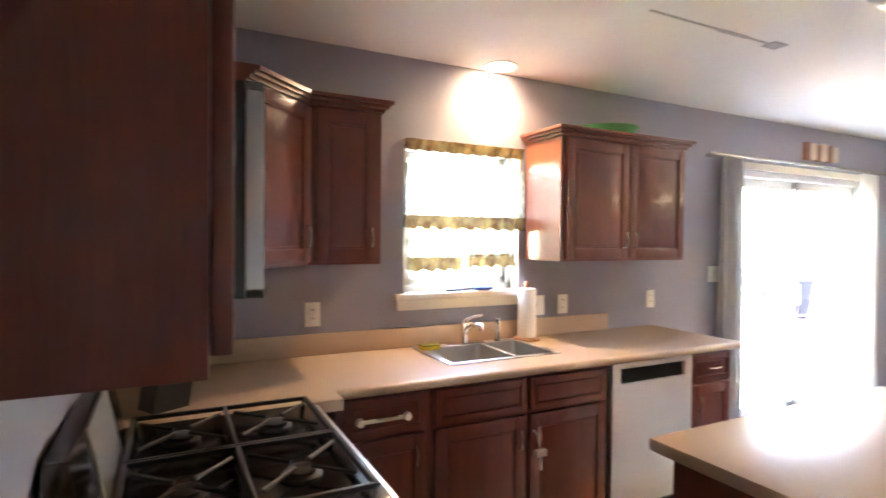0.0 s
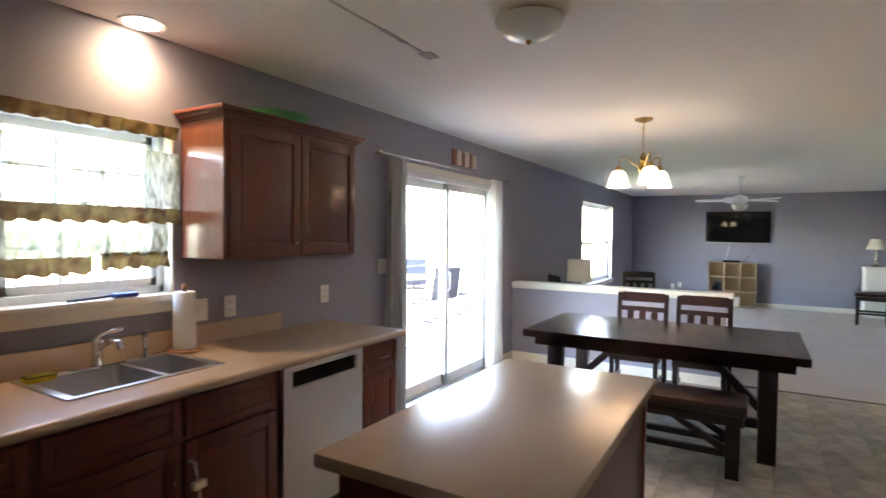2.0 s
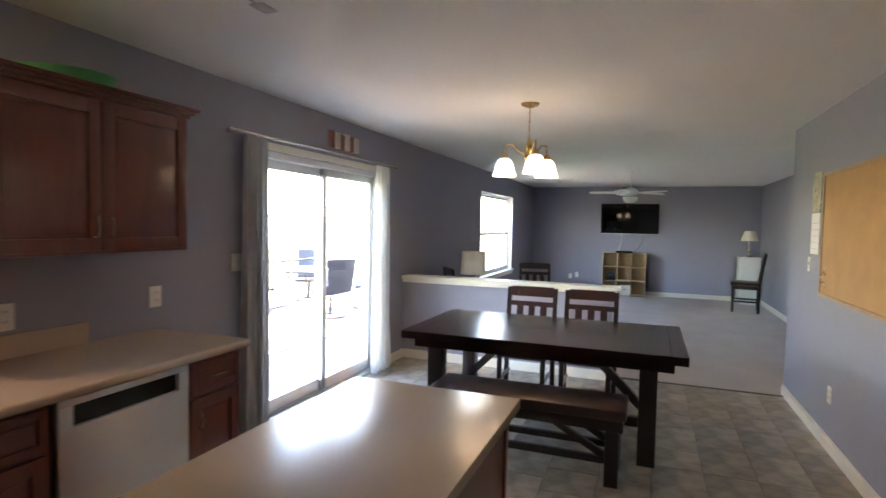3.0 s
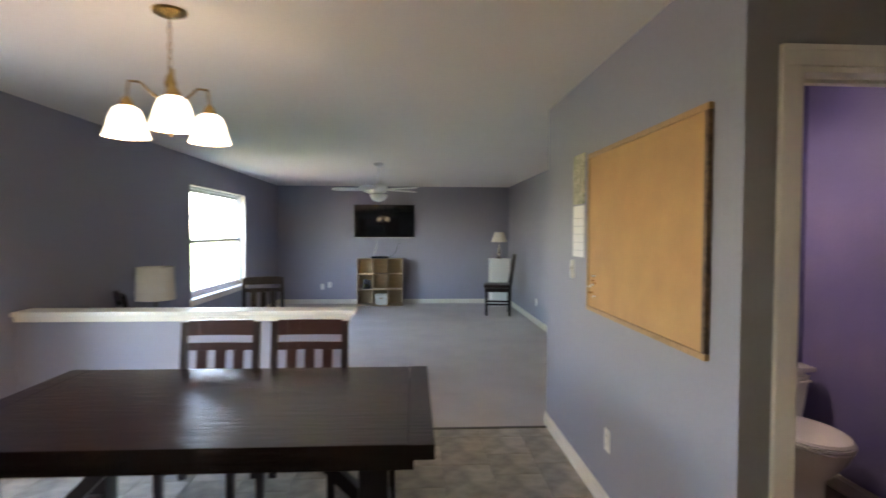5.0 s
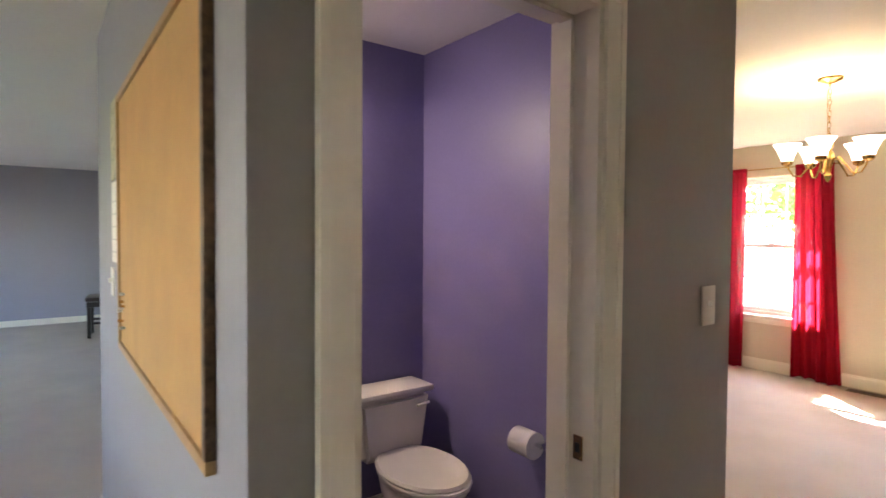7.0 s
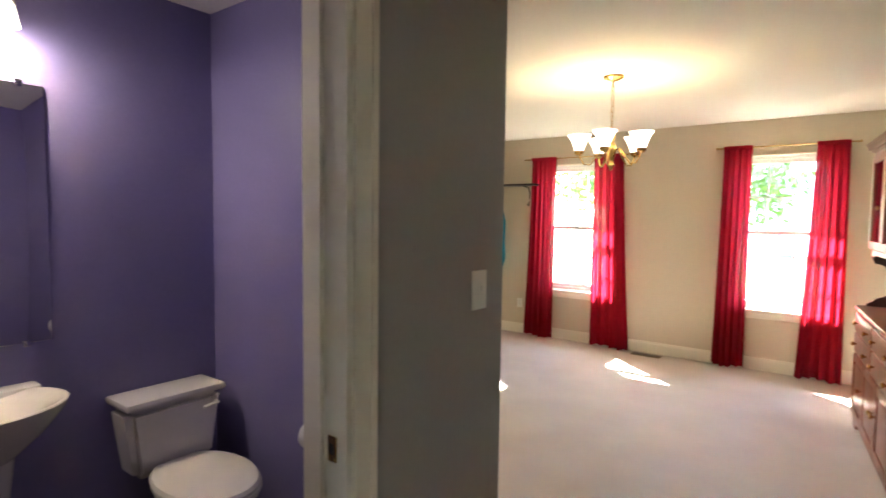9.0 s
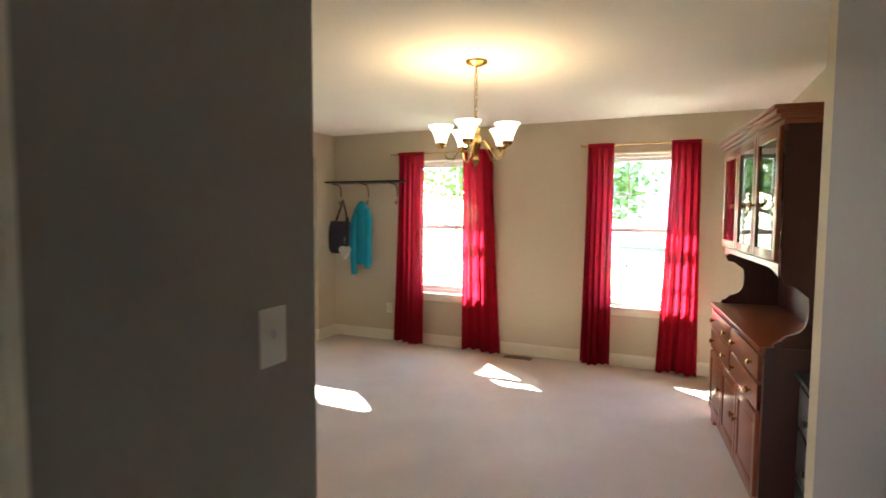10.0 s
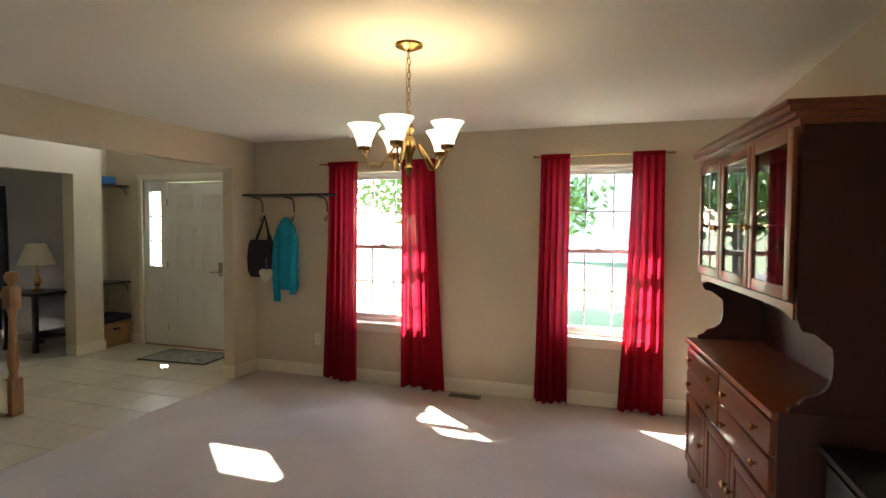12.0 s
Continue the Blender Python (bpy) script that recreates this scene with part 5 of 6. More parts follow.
def table_lamp(at, base_profile, shade, label, metal, z_shade, h_shade, category="table lamp"):
    l = thing("table_lamp", at, label, category)
    part("base", lathe(bmesh.new(), base_profile, seg=24), metal, l)
    r0, r1 = shade
    part("shade", lathe(bmesh.new(), [(r0, z_shade), (r1, z_shade + h_shade), (r1 - 0.004, z_shade + h_shade), (r0 - 0.004, z_shade)], seg=32), SHADE, l, "cream fabric shade")
    part("harp", tube(bmesh.new(), [(0.0, 0, z_shade - 0.03), (0.0, 0, z_shade + h_shade * 0.9), (r1 * 0.98, 0, z_shade + h_shade * 0.95)], 0.003, 6), metal, l)
    return l


URN = [(0.0001, 0), (0.065, 0), (0.065, 0.015), (0.03, 0.03), (0.02, 0.06), (0.04, 0.10), (0.045, 0.14), (0.025, 0.19), (0.014, 0.22), (0.02, 0.25), (0.01, 0.28), (0.008, 0.36)]
table_lamp((XE - 0.37, 1.48, 0.961), URN, (0.16, 0.09), "table lamp with a cream shade on a white cabinet", NICKEL, 0.34, 0.2)
dining_chair((14.4, 1.68, 0.006), 172, "tall black slat-back chair against the living room wall", ESPRESSO_Z, group="loose chairs").scale = (1.15, 1.15, 1.15)
dining_chair((9.75, 5.62, 0.006), 35, "dark chair behind the half wall", ESPRESSO_Z, group="loose chairs")
dining_chair((10.95, 4.95, 0.006), -75, "dark chair standing in the living room", ESPRESSO_Z, group="loose chairs")
et = thing("end_table", (9.4, 5.43, 0.006), "small dark end table behind the half wall", "end table")
part("top", B(-0.22, -0.22, 0.5, 0.22, 0.22, 0.53, 0.005), ESPRESSO_Z, et)
for sx in (-1, 1):
    for sy in (-1, 1):
        part("leg", B(sx * 0.19 - 0.02, sy * 0.19 - 0.02, 0, sx * 0.19 + 0.02, sy * 0.19 + 0.02, 0.5, 0.003), ESPRESSO_Z, et)
dl = table_lamp((9.4, 5.43, 0.536), [(0.0001, 0), (0.08, 0), (0.08, 0.015), (0.02, 0.03), (0.015, 0.2), (0.01, 0.36)], (0.155, 0.145), "lamp with a cream drum shade behind the half wall", NICKEL, 0.38, 0.28)

fan = thing("ceiling_fan", (12.11, 3.70, H), "white ceiling fan with five blades and a light bowl", "ceiling fan")
part("canopy", lathe(bmesh.new(), [(0.0001, 0), (0.065, 0), (0.055, -0.04), (0.015, -0.06)], seg=24), VINYL, fan)
part("downrod", rod(bmesh.new(), (0, 0, -0.05), (0, 0, -0.29), 0.012), VINYL, fan)
part("motor", lathe(bmesh.new(), [(0.02, -0.275), (0.07, -0.290), (0.115, -0.325), (0.12, -0.365), (0.10, -0.400), (0.06, -0.415)], seg=28), VINYL, fan)
part("light_bowl", lathe(bmesh.new(), [(0.06, -0.413), (0.12, -0.430), (0.11, -0.475), (0.07, -0.515), (0.0001, -0.530)], seg=28), FROST0, fan, "frosted glass bowl")
for k in range(2):
    part("pull_chain", tube(bmesh.new(), [(0.05 - 0.1 * k, 0.04, -0.425), (0.05 - 0.1 * k, 0.04, -0.605)], 0.002, 5), BRASS, fan)
for i in range(5):
    a = 2 * math.pi * i / 5 + 0.35
    bm = bmesh.new()
    prism(bm, [(0.17, -0.05), (0.24, -0.062), (0.55, -0.07), (0.62, -0.05), (0.635, 0.0), (0.62, 0.05), (0.55, 0.07), (0.24, 0.062), (0.17, 0.05)], -0.004, 0.004, "z")
    bmesh.ops.rotate(bm, cent=(0, 0, 0), matrix=Matrix.Rotation(radians(12), 3, "X"), verts=bm.verts)
    bmesh.ops.translate(bm, vec=(0, 0, -0.360), verts=bm.verts)
    bmesh.ops.rotate(bm, cent=(0, 0, 0), matrix=Matrix.Rotation(a, 3, "Z"), verts=bm.verts)
    b = part("blade", bm, VINYL, fan)
    bm = B(0.10, -0.02, -0.367, 0.22, 0.02, -0.357, 0.003)
    bmesh.ops.rotate(bm, cent=(0, 0, 0), matrix=Matrix.Rotation(a, 3, "Z"), verts=bm.verts)
    part("blade_iron", bm, VINYL, b)

# ---- bathroom ----
tl = thing("toilet", (7.95, 1.05, 0), "white porcelain toilet with closed lid", "toilet", turn=-90)
def loft(bm, sections, seg=28):
    """Oval rings (cx, cy, rx, ry, z) joined into one skin."""
    rings = [[bm.verts.new((cx + rx * math.cos(2 * math.pi * i / seg), cy + ry * math.sin(2 * math.pi * i / seg), z)) for i in range(seg)] for cx, cy, rx, ry, z in sections]
    for a, b in zip(rings, rings[1:]):
        for i in range(seg):
            j = (i + 1) % seg
            bm.faces.new((a[i], a[j], b[j], b[i]))
    bm.faces.new(rings[0]), bm.faces.new(rings[-1])
    return bm
tl.scale = (1, 1, 0.95)
part("bowl", loft(bmesh.new(), [(0, -0.34, 0.11, 0.22, 0), (0, -0.34, 0.10, 0.2, 0.06), (0, -0.36, 0.10, 0.19, 0.18), (0, -0.41, 0.16, 0.24, 0.30), (0, -0.43, 0.18, 0.265, 0.385), (0, -0.43, 0.175, 0.26, 0.395)]), PORC, tl)
part("seat", loft(bmesh.new(), [(0, -0.43, 0.185, 0.265, 0.396), (0, -0.43, 0.19, 0.27, 0.402), (0, -0.43, 0.188, 0.268, 0.414)]), PORC, tl)
part("lid", loft(bmesh.new(), [(0, -0.42, 0.185, 0.265, 0.416), (0, -0.42, 0.19, 0.27, 0.422), (0, -0.42, 0.18, 0.26, 0.436), (0, -0.42, 0.12, 0.2, 0.441)]), PORC, tl)
bm = bmesh.new()
r = bmesh.ops.create_cube(bm, size=1.0)
for v in r["verts"]:
    v.co = Vector((v.co.x * (0.42 if v.co.z > 0 else 0.34), v.co.y * (0.19 if v.co.z > 0 else 0.16) - 0.115, v.co.z * 0.33 + 0.545))
bmesh.ops.bevel(bm, geom=bm.edges[:], offset=0.03, segments=4, affect="EDGES")
tk = part("tank", bm, PORC, tl)
part("tank_lid", B(-0.215, -0.225, 0.71, 0.215, -0.012, 0.745, 0.016), PORC, tl)
part("flush_lever", tube(bmesh.new(), [(0.17, -0.212, 0.66), (0.17, -0.235, 0.66), (0.10, -0.238, 0.652)], 0.008, 8), PLATE, tk, "flush lever")
bs = thing("pedestal_sink", (7.955, 1.72, 0), "white porcelain pedestal sink", "sink", turn=-90)
part("pedestal", loft(bmesh.new(), [(0, -0.2, 0.11, 0.11, 0), (0, -0.2, 0.085, 0.085, 0.1), (0, -0.2, 0.075, 0.075, 0.45), (0, -0.2, 0.10, 0.10, 0.65)]), PORC, bs)
part("basin", loft(bmesh.new(), [(0, -0.2, 0.10, 0.10, 0.64), (0, -0.21, 0.19, 0.16, 0.72), (0, -0.22, 0.245, 0.21, 0.80), (0, -0.22, 0.255, 0.215, 0.825), (0, -0.22, 0.24, 0.2, 0.828), (0, -0.24, 0.18, 0.14, 0.80), (0, -0.24, 0.12, 0.09, 0.745), (0, -0.24, 0.03, 0.03, 0.735)]), PORC, bs)
part("deck", B(-0.22, -0.09, 0.79, 0.22, -0.002, 0.832, 0.012), PORC, bs)
part("tap", tube(bmesh.new(), [(0, -0.05, 0.832), (0, -0.05, 0.92), (0, -0.09, 0.945), (0, -0.14, 0.93), (0, -0.145, 0.915)], 0.011, 10), CHROME, bs)
part("tap_lever", tube(bmesh.new(), [(0, -0.045, 0.92), (0.0, -0.03, 0.95), (0.03, -0.05, 0.96)], 0.006, 8), CHROME, bs)
mr = thing("mirror", (7.955, 1.72, 1.47), "frameless bathroom mirror held by clips", "mirror", turn=-90)
part("mirror_glass", B(-0.28, -0.006, -0.49, 0.28, 0.0, 0.49, 0.002), MIRROR, mr)
for sx in (-0.2, 0.2):
    for z in (-0.492, 0.492):
        part("clip", B(sx - 0.012, -0.012, z - 0.012, sx + 0.012, 0.0, z + 0.012, 0.003), CHROME, mr)
vl = thing("vanity_light", (7.955, 1.72, 2.23), "brushed nickel wall light with lit glass shades", "wall light", turn=-90)
part("back_plate", B(-0.2, -0.02, -0.05, 0.2, 0.0, 0.05, 0.01), NICKEL, vl)
for sx in (-0.13, 0.13):
    part("arm", tube(bmesh.new(), [(sx, -0.02, 0), (sx, -0.09, 0.02), (sx, -0.11, 0.0)], 0.01, 8), NICKEL, vl)
    part("shade", lathe(bmesh.new(), [(0.025, 0.0), (0.04, -0.03), (0.055, -0.10), (0.052, -0.10), (0.0001, -0.03)], (sx, -0.11, 0), 24), FROST, vl, "glowing glass shade")
    bulb("lamp_bath", (7.845, 1.72 - sx, 2.13), 0.34, (1.0, 0.86, 0.70), 0.03)
th = thing("toilet_paper_holder", (7.10, 0.75, 0.61), "toilet paper roll on a chrome wall holder", "toilet paper")
part("post", rod(bmesh.new(), (-0.085, 0, 0), (-0.085, 0.07, 0), 0.012, 0.01, 12), CHROME, th)
part("mount", rod(bmesh.new(), (-0.085, 0.0, 0), (-0.085, 0.012, 0), 0.03, 0.026, 16), CHROME, th)
part("bar", rod(bmesh.new(), (-0.09, 0.065, 0), (0.08, 0.065, 0), 0.008), CHROME, th)
part("paper_roll", rod(bmesh.new(), (-0.055, 0.068, -0.008), (0.055, 0.068, -0.008), 0.055, seg=28), PAPER, th)
struct("floor_bath", B(XB + 0.02, 0.75, -0.002, 7.96, YC - 0.14, 0.004), mat("brown bath vinyl", (0.17, 0.12, 0.08), 0.4, vary=0.3, scale=6), "brown vinyl bathroom floor", "floor")


# ---- dining room and foyer ----
chandelier((6.77, -1.46, H), 5, 0.215, True, BRASS, 0.56, "brass five-arm chandelier with upturned frosted shades", 0.085, 0.45)


def tall_curtain(x0t, x1t, x0b, x1b, seed, label):
    """A red panel from its top edge to its hem."""
    c = thing("curtain", ((x0t + x1t) / 2, YS + 0.085, 2.165), label, "curtain", "red dining room curtains")
    rng = random.Random(seed)
    ph = [rng.uniform(0, 6.3) for _ in range(4)]
    bm = bmesh.new()
    cx, rows, cols = (x0t + x1t) / 2, 26, 84
    grid = []
    for j in range(rows + 1):
        v = j / rows
        e = v ** 1.3
        a, b = x0t + (x0b - x0t) * e, x1t + (x1b - x1t) * e
        line = []
        for i in range(cols + 1):
            s = i / cols
            k = 2 * math.pi * 4.6 * s + ph[0] + 0.5 * math.sin(2.6 * v + ph[1]) + 0.9 * math.sin(4 * s + ph[2])
            y = (0.012 + 0.022 * v) * (math.sin(k) + 0.3 * math.sin(2.2 * k + ph[3]))
            line.append(bm.verts.new((a + (b - a) * s - cx, y, -2.145 * v - 0.012 * math.sin(7 * s + ph[1]) * v)))
        grid.append(line)
    for p, q in zip(grid, grid[1:]):
        for i in range(cols):
            bm.faces.new((p[i], p[i + 1], q[i + 1], q[i]))
    part("panel", bm, RED, c)
    bm = bmesh.new()
    box(bm, x0t - cx, -0.016, -0.01, x1t - cx, 0.016, 0.03, 0.008)
    part("rod_pocket", bm, RED, c)
    return c


tall_curtain(8.245, 8.57, 8.245, 8.645, 1, "red sheer curtain panel beside a window")
tall_curtain(7.44, 7.775, 7.325, 7.775, 2, "red sheer curtain panel beside a window")
tall_curtain(6.21, 6.46, 6.205, 6.50, 3, "red sheer curtain panel beside a window")
tall_curtain(5.455, 5.705, 5.43, 5.79, 4, "red sheer curtain panel beside a window")
for x0, x1 in ((7.40, 8.66), (5.39, 6.52)):
    r = thing("curtain_rod", ((x0 + x1) / 2, YS + 0.085, 2.175), "thin brass curtain rod", "curtain rod")
    hw = (x1 - x0) / 2
    part("rod", rod(bmesh.new(), (-hw, 0, 0), (hw, 0, 0), 0.006), BRASS, r)
    for sx in (-1, 1):
        part("bracket", tube(bmesh.new(), [(sx * (hw - 0.02), 0, 0), (sx * (hw - 0.02), -0.083, 0.0)], 0.005, 6), BRASS, r)
        part("finial", lathe(bmesh.new(), [(0.004, -0.012), (0.011, 0.0), (0.004, 0.012)], (sx * hw, 0, 0), 12), BRASS, r)

# coat shelf with hooks
cs = thing("coat_shelf", (8.97, YS, 1.86), "dark wood wall shelf on black brackets", "shelf")
part("board", B(-0.50, 0.0, 0, 0.52, 0.23, 0.02, 0.004), ESPRESSO_Z, cs)
for x in (-0.34, 0.05, 0.44):
    bk = part("bracket", tube(bmesh.new(), [(x, 0.005, -0.16), (x, 0.012, -0.06), (x, 0.05, -0.02), (x, 0.18, -0.006)], 0.007, 6), IRON, cs)
    part("hook", tube(bmesh.new(), [(x, 0.006, -0.19), (x, 0.03, -0.25), (x, 0.05, -0.24), (x, 0.052, -0.21)], 0.005, 6), IRON, bk)
ck = thing("coat", (9.06, YS + 0.07, 1.62), "bright teal fleece jacket hanging on a hook", "jacket")
part("body", loft(bmesh.new(), [(0, 0, 0.04, 0.03, 0.0), (0, 0, 0.062, 0.045, -0.06), (0.004, 0, 0.09, 0.06, -0.20), (-0.006, 0, 0.105, 0.06, -0.45), (-0.012, 0, 0.115, 0.055, -0.66), (-0.01, 0, 0.11, 0.045, -0.72)], 24), TEAL, ck)
for sx in (-1, 1):
    part("sleeve", loft(bmesh.new(), [(sx * 0.065, 0.02, 0.03, 0.03, -0.05), (sx * 0.10, 0.03, 0.042, 0.04, -0.2), (sx * 0.108 + 0.01, 0.04, 0.04, 0.04, -0.5), (sx * 0.088 + 0.006 * sx, 0.045, 0.036, 0.035, -0.80 - 0.04 * sx)], 16), TEAL, ck)
part("hood", loft(bmesh.new(), [(0, 0.02, 0.02, 0.02, 0.03), (0, 0.035, 0.06, 0.035, -0.01), (0, 0.04, 0.075, 0.04, -0.08), (0, 0.03, 0.05, 0.03, -0.16)], 16), TEAL, ck)
hb = thing("handbag", (9.39, YS + 0.08, 1.66), "dark canvas bag hanging by its strap", "handbag")
part("bag", loft(bmesh.new(), [(0, 0, 0.12, 0.03, -0.64), (0.01, 0, 0.18, 0.07, -0.58), (0.03, 0, 0.215, 0.075, -0.44), (0.01, 0, 0.20, 0.055, -0.30), (0, 0, 0.15, 0.02, -0.25)], 20), NAVY, hb)
part("strap", tube(bmesh.new(), [(-0.13, 0, -0.30), (-0.10, 0.01, -0.12), (-0.06, 0.0, 0.0), (-0.02, 0.01, -0.12), (0.05, 0.02, -0.30)], 0.013, 6), NAVY, hb)
part("tassel", loft(bmesh.new(), [(-0.13, 0.02, 0.02, 0.02, -0.2), (-0.15, 0.03, 0.05, 0.03, -0.4), (-0.14, 0.03, 0.04, 0.02, -0.55)], 12), NAVY, hb)
ht = thing("heart_ornament", (9.26, YS + 0.15, 1.05), "cream felt heart hanging from the bag", "ornament")
bm = bmesh.new()
prism(bm, [(0.075 * math.sin(t) ** 3 * 1.1, 0.065 * (0.8125 * math.cos(t) - 0.3125 * math.cos(2 * t) - 0.125 * math.cos(3 * t) - 0.0625 * math.cos(4 * t)) * 1.3) for t in [2 * math.pi * k / 28 for k in range(28)]], -0.012, 0.012, "y")
part("heart", bm, CREAMF, ht)
part("cord", tube(bmesh.new(), [(0, 0, 0.04), (0.02, -0.02, 0.2), (0.03, -0.05, 0.3)], 0.003, 5), CREAMF, ht)
wall_plate((8.74, YS, 0.39), 180, "white outlet low on the beige wall")
wall_plate((5.20, YS, 0.41), 180, "white outlet beside the curtain")
dv = thing("floor_vent", (7.12, -3.69, 0.006), "brown metal floor vent in the carpet", "floor vent")
part("frame", B(-0.15, -0.055, 0, 0.15, 0.055, 0.006, 0.002), mat("tan vent metal", (0.2, 0.14, 0.08), 0.5, 0.3), dv)
for i in range(8):
    part("slot", B(-0.125 + 0.033 * i, -0.04, 0.006, -0.105 + 0.033 * i, 0.04, 0.0075), BLACKP, dv)

# hutch: local x along the wall from the far end, y = 0 at the wall, front towards -y
W = 1.39
hu = thing("china_hutch", (DX + 0.004, -1.31, 0.006), "honey maple china hutch with glass doors", "hutch", turn=96)
# turned so that local -y looks into the room and local x runs along the wall
LX0 = -W
part("base_body", B(LX0, -0.40, 0.09, 0, 0, 0.845, 0.003), MAPLE_SHADED, hu)
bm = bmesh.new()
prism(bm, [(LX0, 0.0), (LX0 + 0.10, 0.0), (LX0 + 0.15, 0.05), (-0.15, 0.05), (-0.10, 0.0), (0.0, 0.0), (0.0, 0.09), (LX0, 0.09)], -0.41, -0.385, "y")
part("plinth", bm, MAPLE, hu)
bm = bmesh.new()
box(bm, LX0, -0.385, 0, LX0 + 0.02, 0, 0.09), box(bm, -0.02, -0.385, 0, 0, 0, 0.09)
part("side_plinth", bm, MAPLE_SHADED, hu)
part("counter_top", B(LX0 - 0.02, -0.435, 0.845, 0.003, 0, 0.875, 0.006), MAPLE, hu, "polished maple counter")
part("face_frame", B(LX0, -0.412, 0.09, 0, -0.40, 0.845, 0.002), MAPLE, hu)
def pull(parent, x, y, z):
    part("knob", lathe(bmesh.new(), [(0.006, 0), (0.007, 0.012), (0.015, 0.018), (0.016, 0.026), (0.008, 0.031)], seg=14), BRASS, parent, "turned knob").matrix_basis = pose(x, y, z, 90, 0, 0)
dw_ = W / 2
for i in range(2):
    for j, (z0, z1) in enumerate(((0.70, 0.83), (0.555, 0.685))):
        a = LX0 + 0.02 + i * (dw_ - 0.005)
        b = a + dw_ - 0.035
        d = part("drawer", B(a, -0.432, z0, b, -0.412, z1, 0.005), MAPLE, hu)
        pull(d, a + 0.12, -0.432, (z0 + z1) / 2), pull(d, b - 0.12, -0.432, (z0 + z1) / 2)
for i in range(3):
    a = LX0 + 0.02 + i * (W - 0.03) / 3
    b = a + (W - 0.03) / 3 - 0.012
    d = shaker(hu, "door", a, 0.12, b, 0.535, -0.412, MAPLE, 0.05)
    pull(d, b - 0.03 if i != 2 else a + 0.03, -0.432, 0.36)
# upper part
SIDE = [(0, 0.875), (-0.375, 0.875), (-0.372, 0.892), (-0.355, 0.905), (-0.345, 0.905), (-0.338, 0.915), (-0.32, 0.935), (-0.285, 0.945), (-0.262, 0.96), (-0.245, 0.985), (-0.237, 1.02),
        (-0.236, 1.08), (-0.24, 1.12), (-0.275, 1.15), (-0.30, 1.17), (-0.34, 1.178), (-0.35, 1.2), (-0.358, 1.225), (-0.36, 1.26), (-0.36, 1.97), (0, 1.97)]
part("base_side", B(0, -0.41, 0.0, 0.006, 0, 0.876, 0.001), MAPLE_SHADED, hu, "maple end panel with shade in its colour")
part("upper_side", prism(bmesh.new(), SIDE, LX0, LX0 + 0.022, "x"), MAPLE_SHADED, hu)
part("upper_side", prism(bmesh.new(), SIDE, -0.022, 0, "x"), MAPLE_SHADED, hu)
part("back_panel", B(LX0 + 0.022, -0.02, 0.875, -0.022, 0, 1.97), MAPLE_SHADED, hu)
part("lower_shelf", B(LX0 + 0.022, -0.35, 1.255, -0.022, -0.02, 1.275), MAPLE, hu)
part("glass_shelf", B(LX0 + 0.022, -0.27, 1.57, -0.022, -0.02, 1.585), MAPLE_SHADED, hu)
part("upper_top", B(LX0, -0.36, 1.95, 0, 0, 1.97), MAPLE, hu)
bm = bmesh.new()
prism(bm, [(LX0 + 0.022, 1.275), (LX0 + 0.022, 1.215), (LX0 + 0.10, 1.235), (LX0 + 0.2, 1.245), (-0.2, 1.245), (-0.10, 1.235), (-0.022, 1.215), (-0.022, 1.275)], -0.365, -0.35, "y")
part("scalloped_rail", bm, MAPLE, hu)
bm = bmesh.new()
for o, za, zb in ((0.012, 1.93, 1.955), (0.03, 1.955, 1.975), (0.05, 1.975, 2.0), (0.06, 2.0, 2.02)):
    box(bm, LX0 - o, -0.36 - o, za, o * 0.3, 0, zb, 0.005)
part("crown_moulding", bm, MAPLE, hu)
part("upper_face_frame", B(LX0, -0.368, 1.90, 0, -0.35, 1.95), MAPLE, hu)
for i in range(3):
    a = LX0 + 0.012 + i * (W - 0.02) / 3
    b = a + (W - 0.02) / 3 - 0.008
    bm = bmesh.new()
    z0, z1, f = 1.285, 1.925, 0.05
    box(bm, a, -0.385, z0, a + f, -0.365, z1, 0.004), box(bm, b - f, -0.385, z0, b, -0.365, z1, 0.004)
    box(bm, a + f, -0.385, z0, b - f, -0.365, z0 + f, 0.004), box(bm, a + f, -0.385, z1 - f, b - f, -0.365, z1, 0.004)
    d = part("glass_door", bm, MAPLE, hu)
    part("pane", B(a + f - 0.005, -0.377, z0 + f - 0.005, b - f + 0.005, -0.373, z1 - f + 0.005), CABGLASS, d, "clear cabinet glass")
    pull(d, (b - 0.025) if i != 2 else (a + 0.025), -0.385, 1.56)
gv = thing("glass_vase", (DX + 0.19, -1.62, 1.593), "purple glass vase inside the hutch", "vase")
part("vase", lathe(bmesh.new(), [(0.0001, 0), (0.04, 0), (0.055, 0.06), (0.03, 0.13), (0.045, 0.2), (0.04, 0.2), (0.025, 0.13)], seg=20), mat("purple glass", (0.18, 0.03, 0.14), 0.08, vary=0.1, bump=0), gv)
gv2 = copy_thing(gv, pose(DX + 0.20, -1.59, 1.283))
gv3 = thing("glass_pitcher", (DX + 0.22, -1.92, 1.283), "dark glass pitcher inside the hutch", "pitcher")
part("jug", lathe(bmesh.new(), [(0.0001, 0), (0.05, 0), (0.07, 0.08), (0.05, 0.16), (0.055, 0.22), (0.05, 0.22)], seg=20), mat("smoked glass", (0.05, 0.04, 0.05), 0.08, vary=0.1, bump=0), gv3)
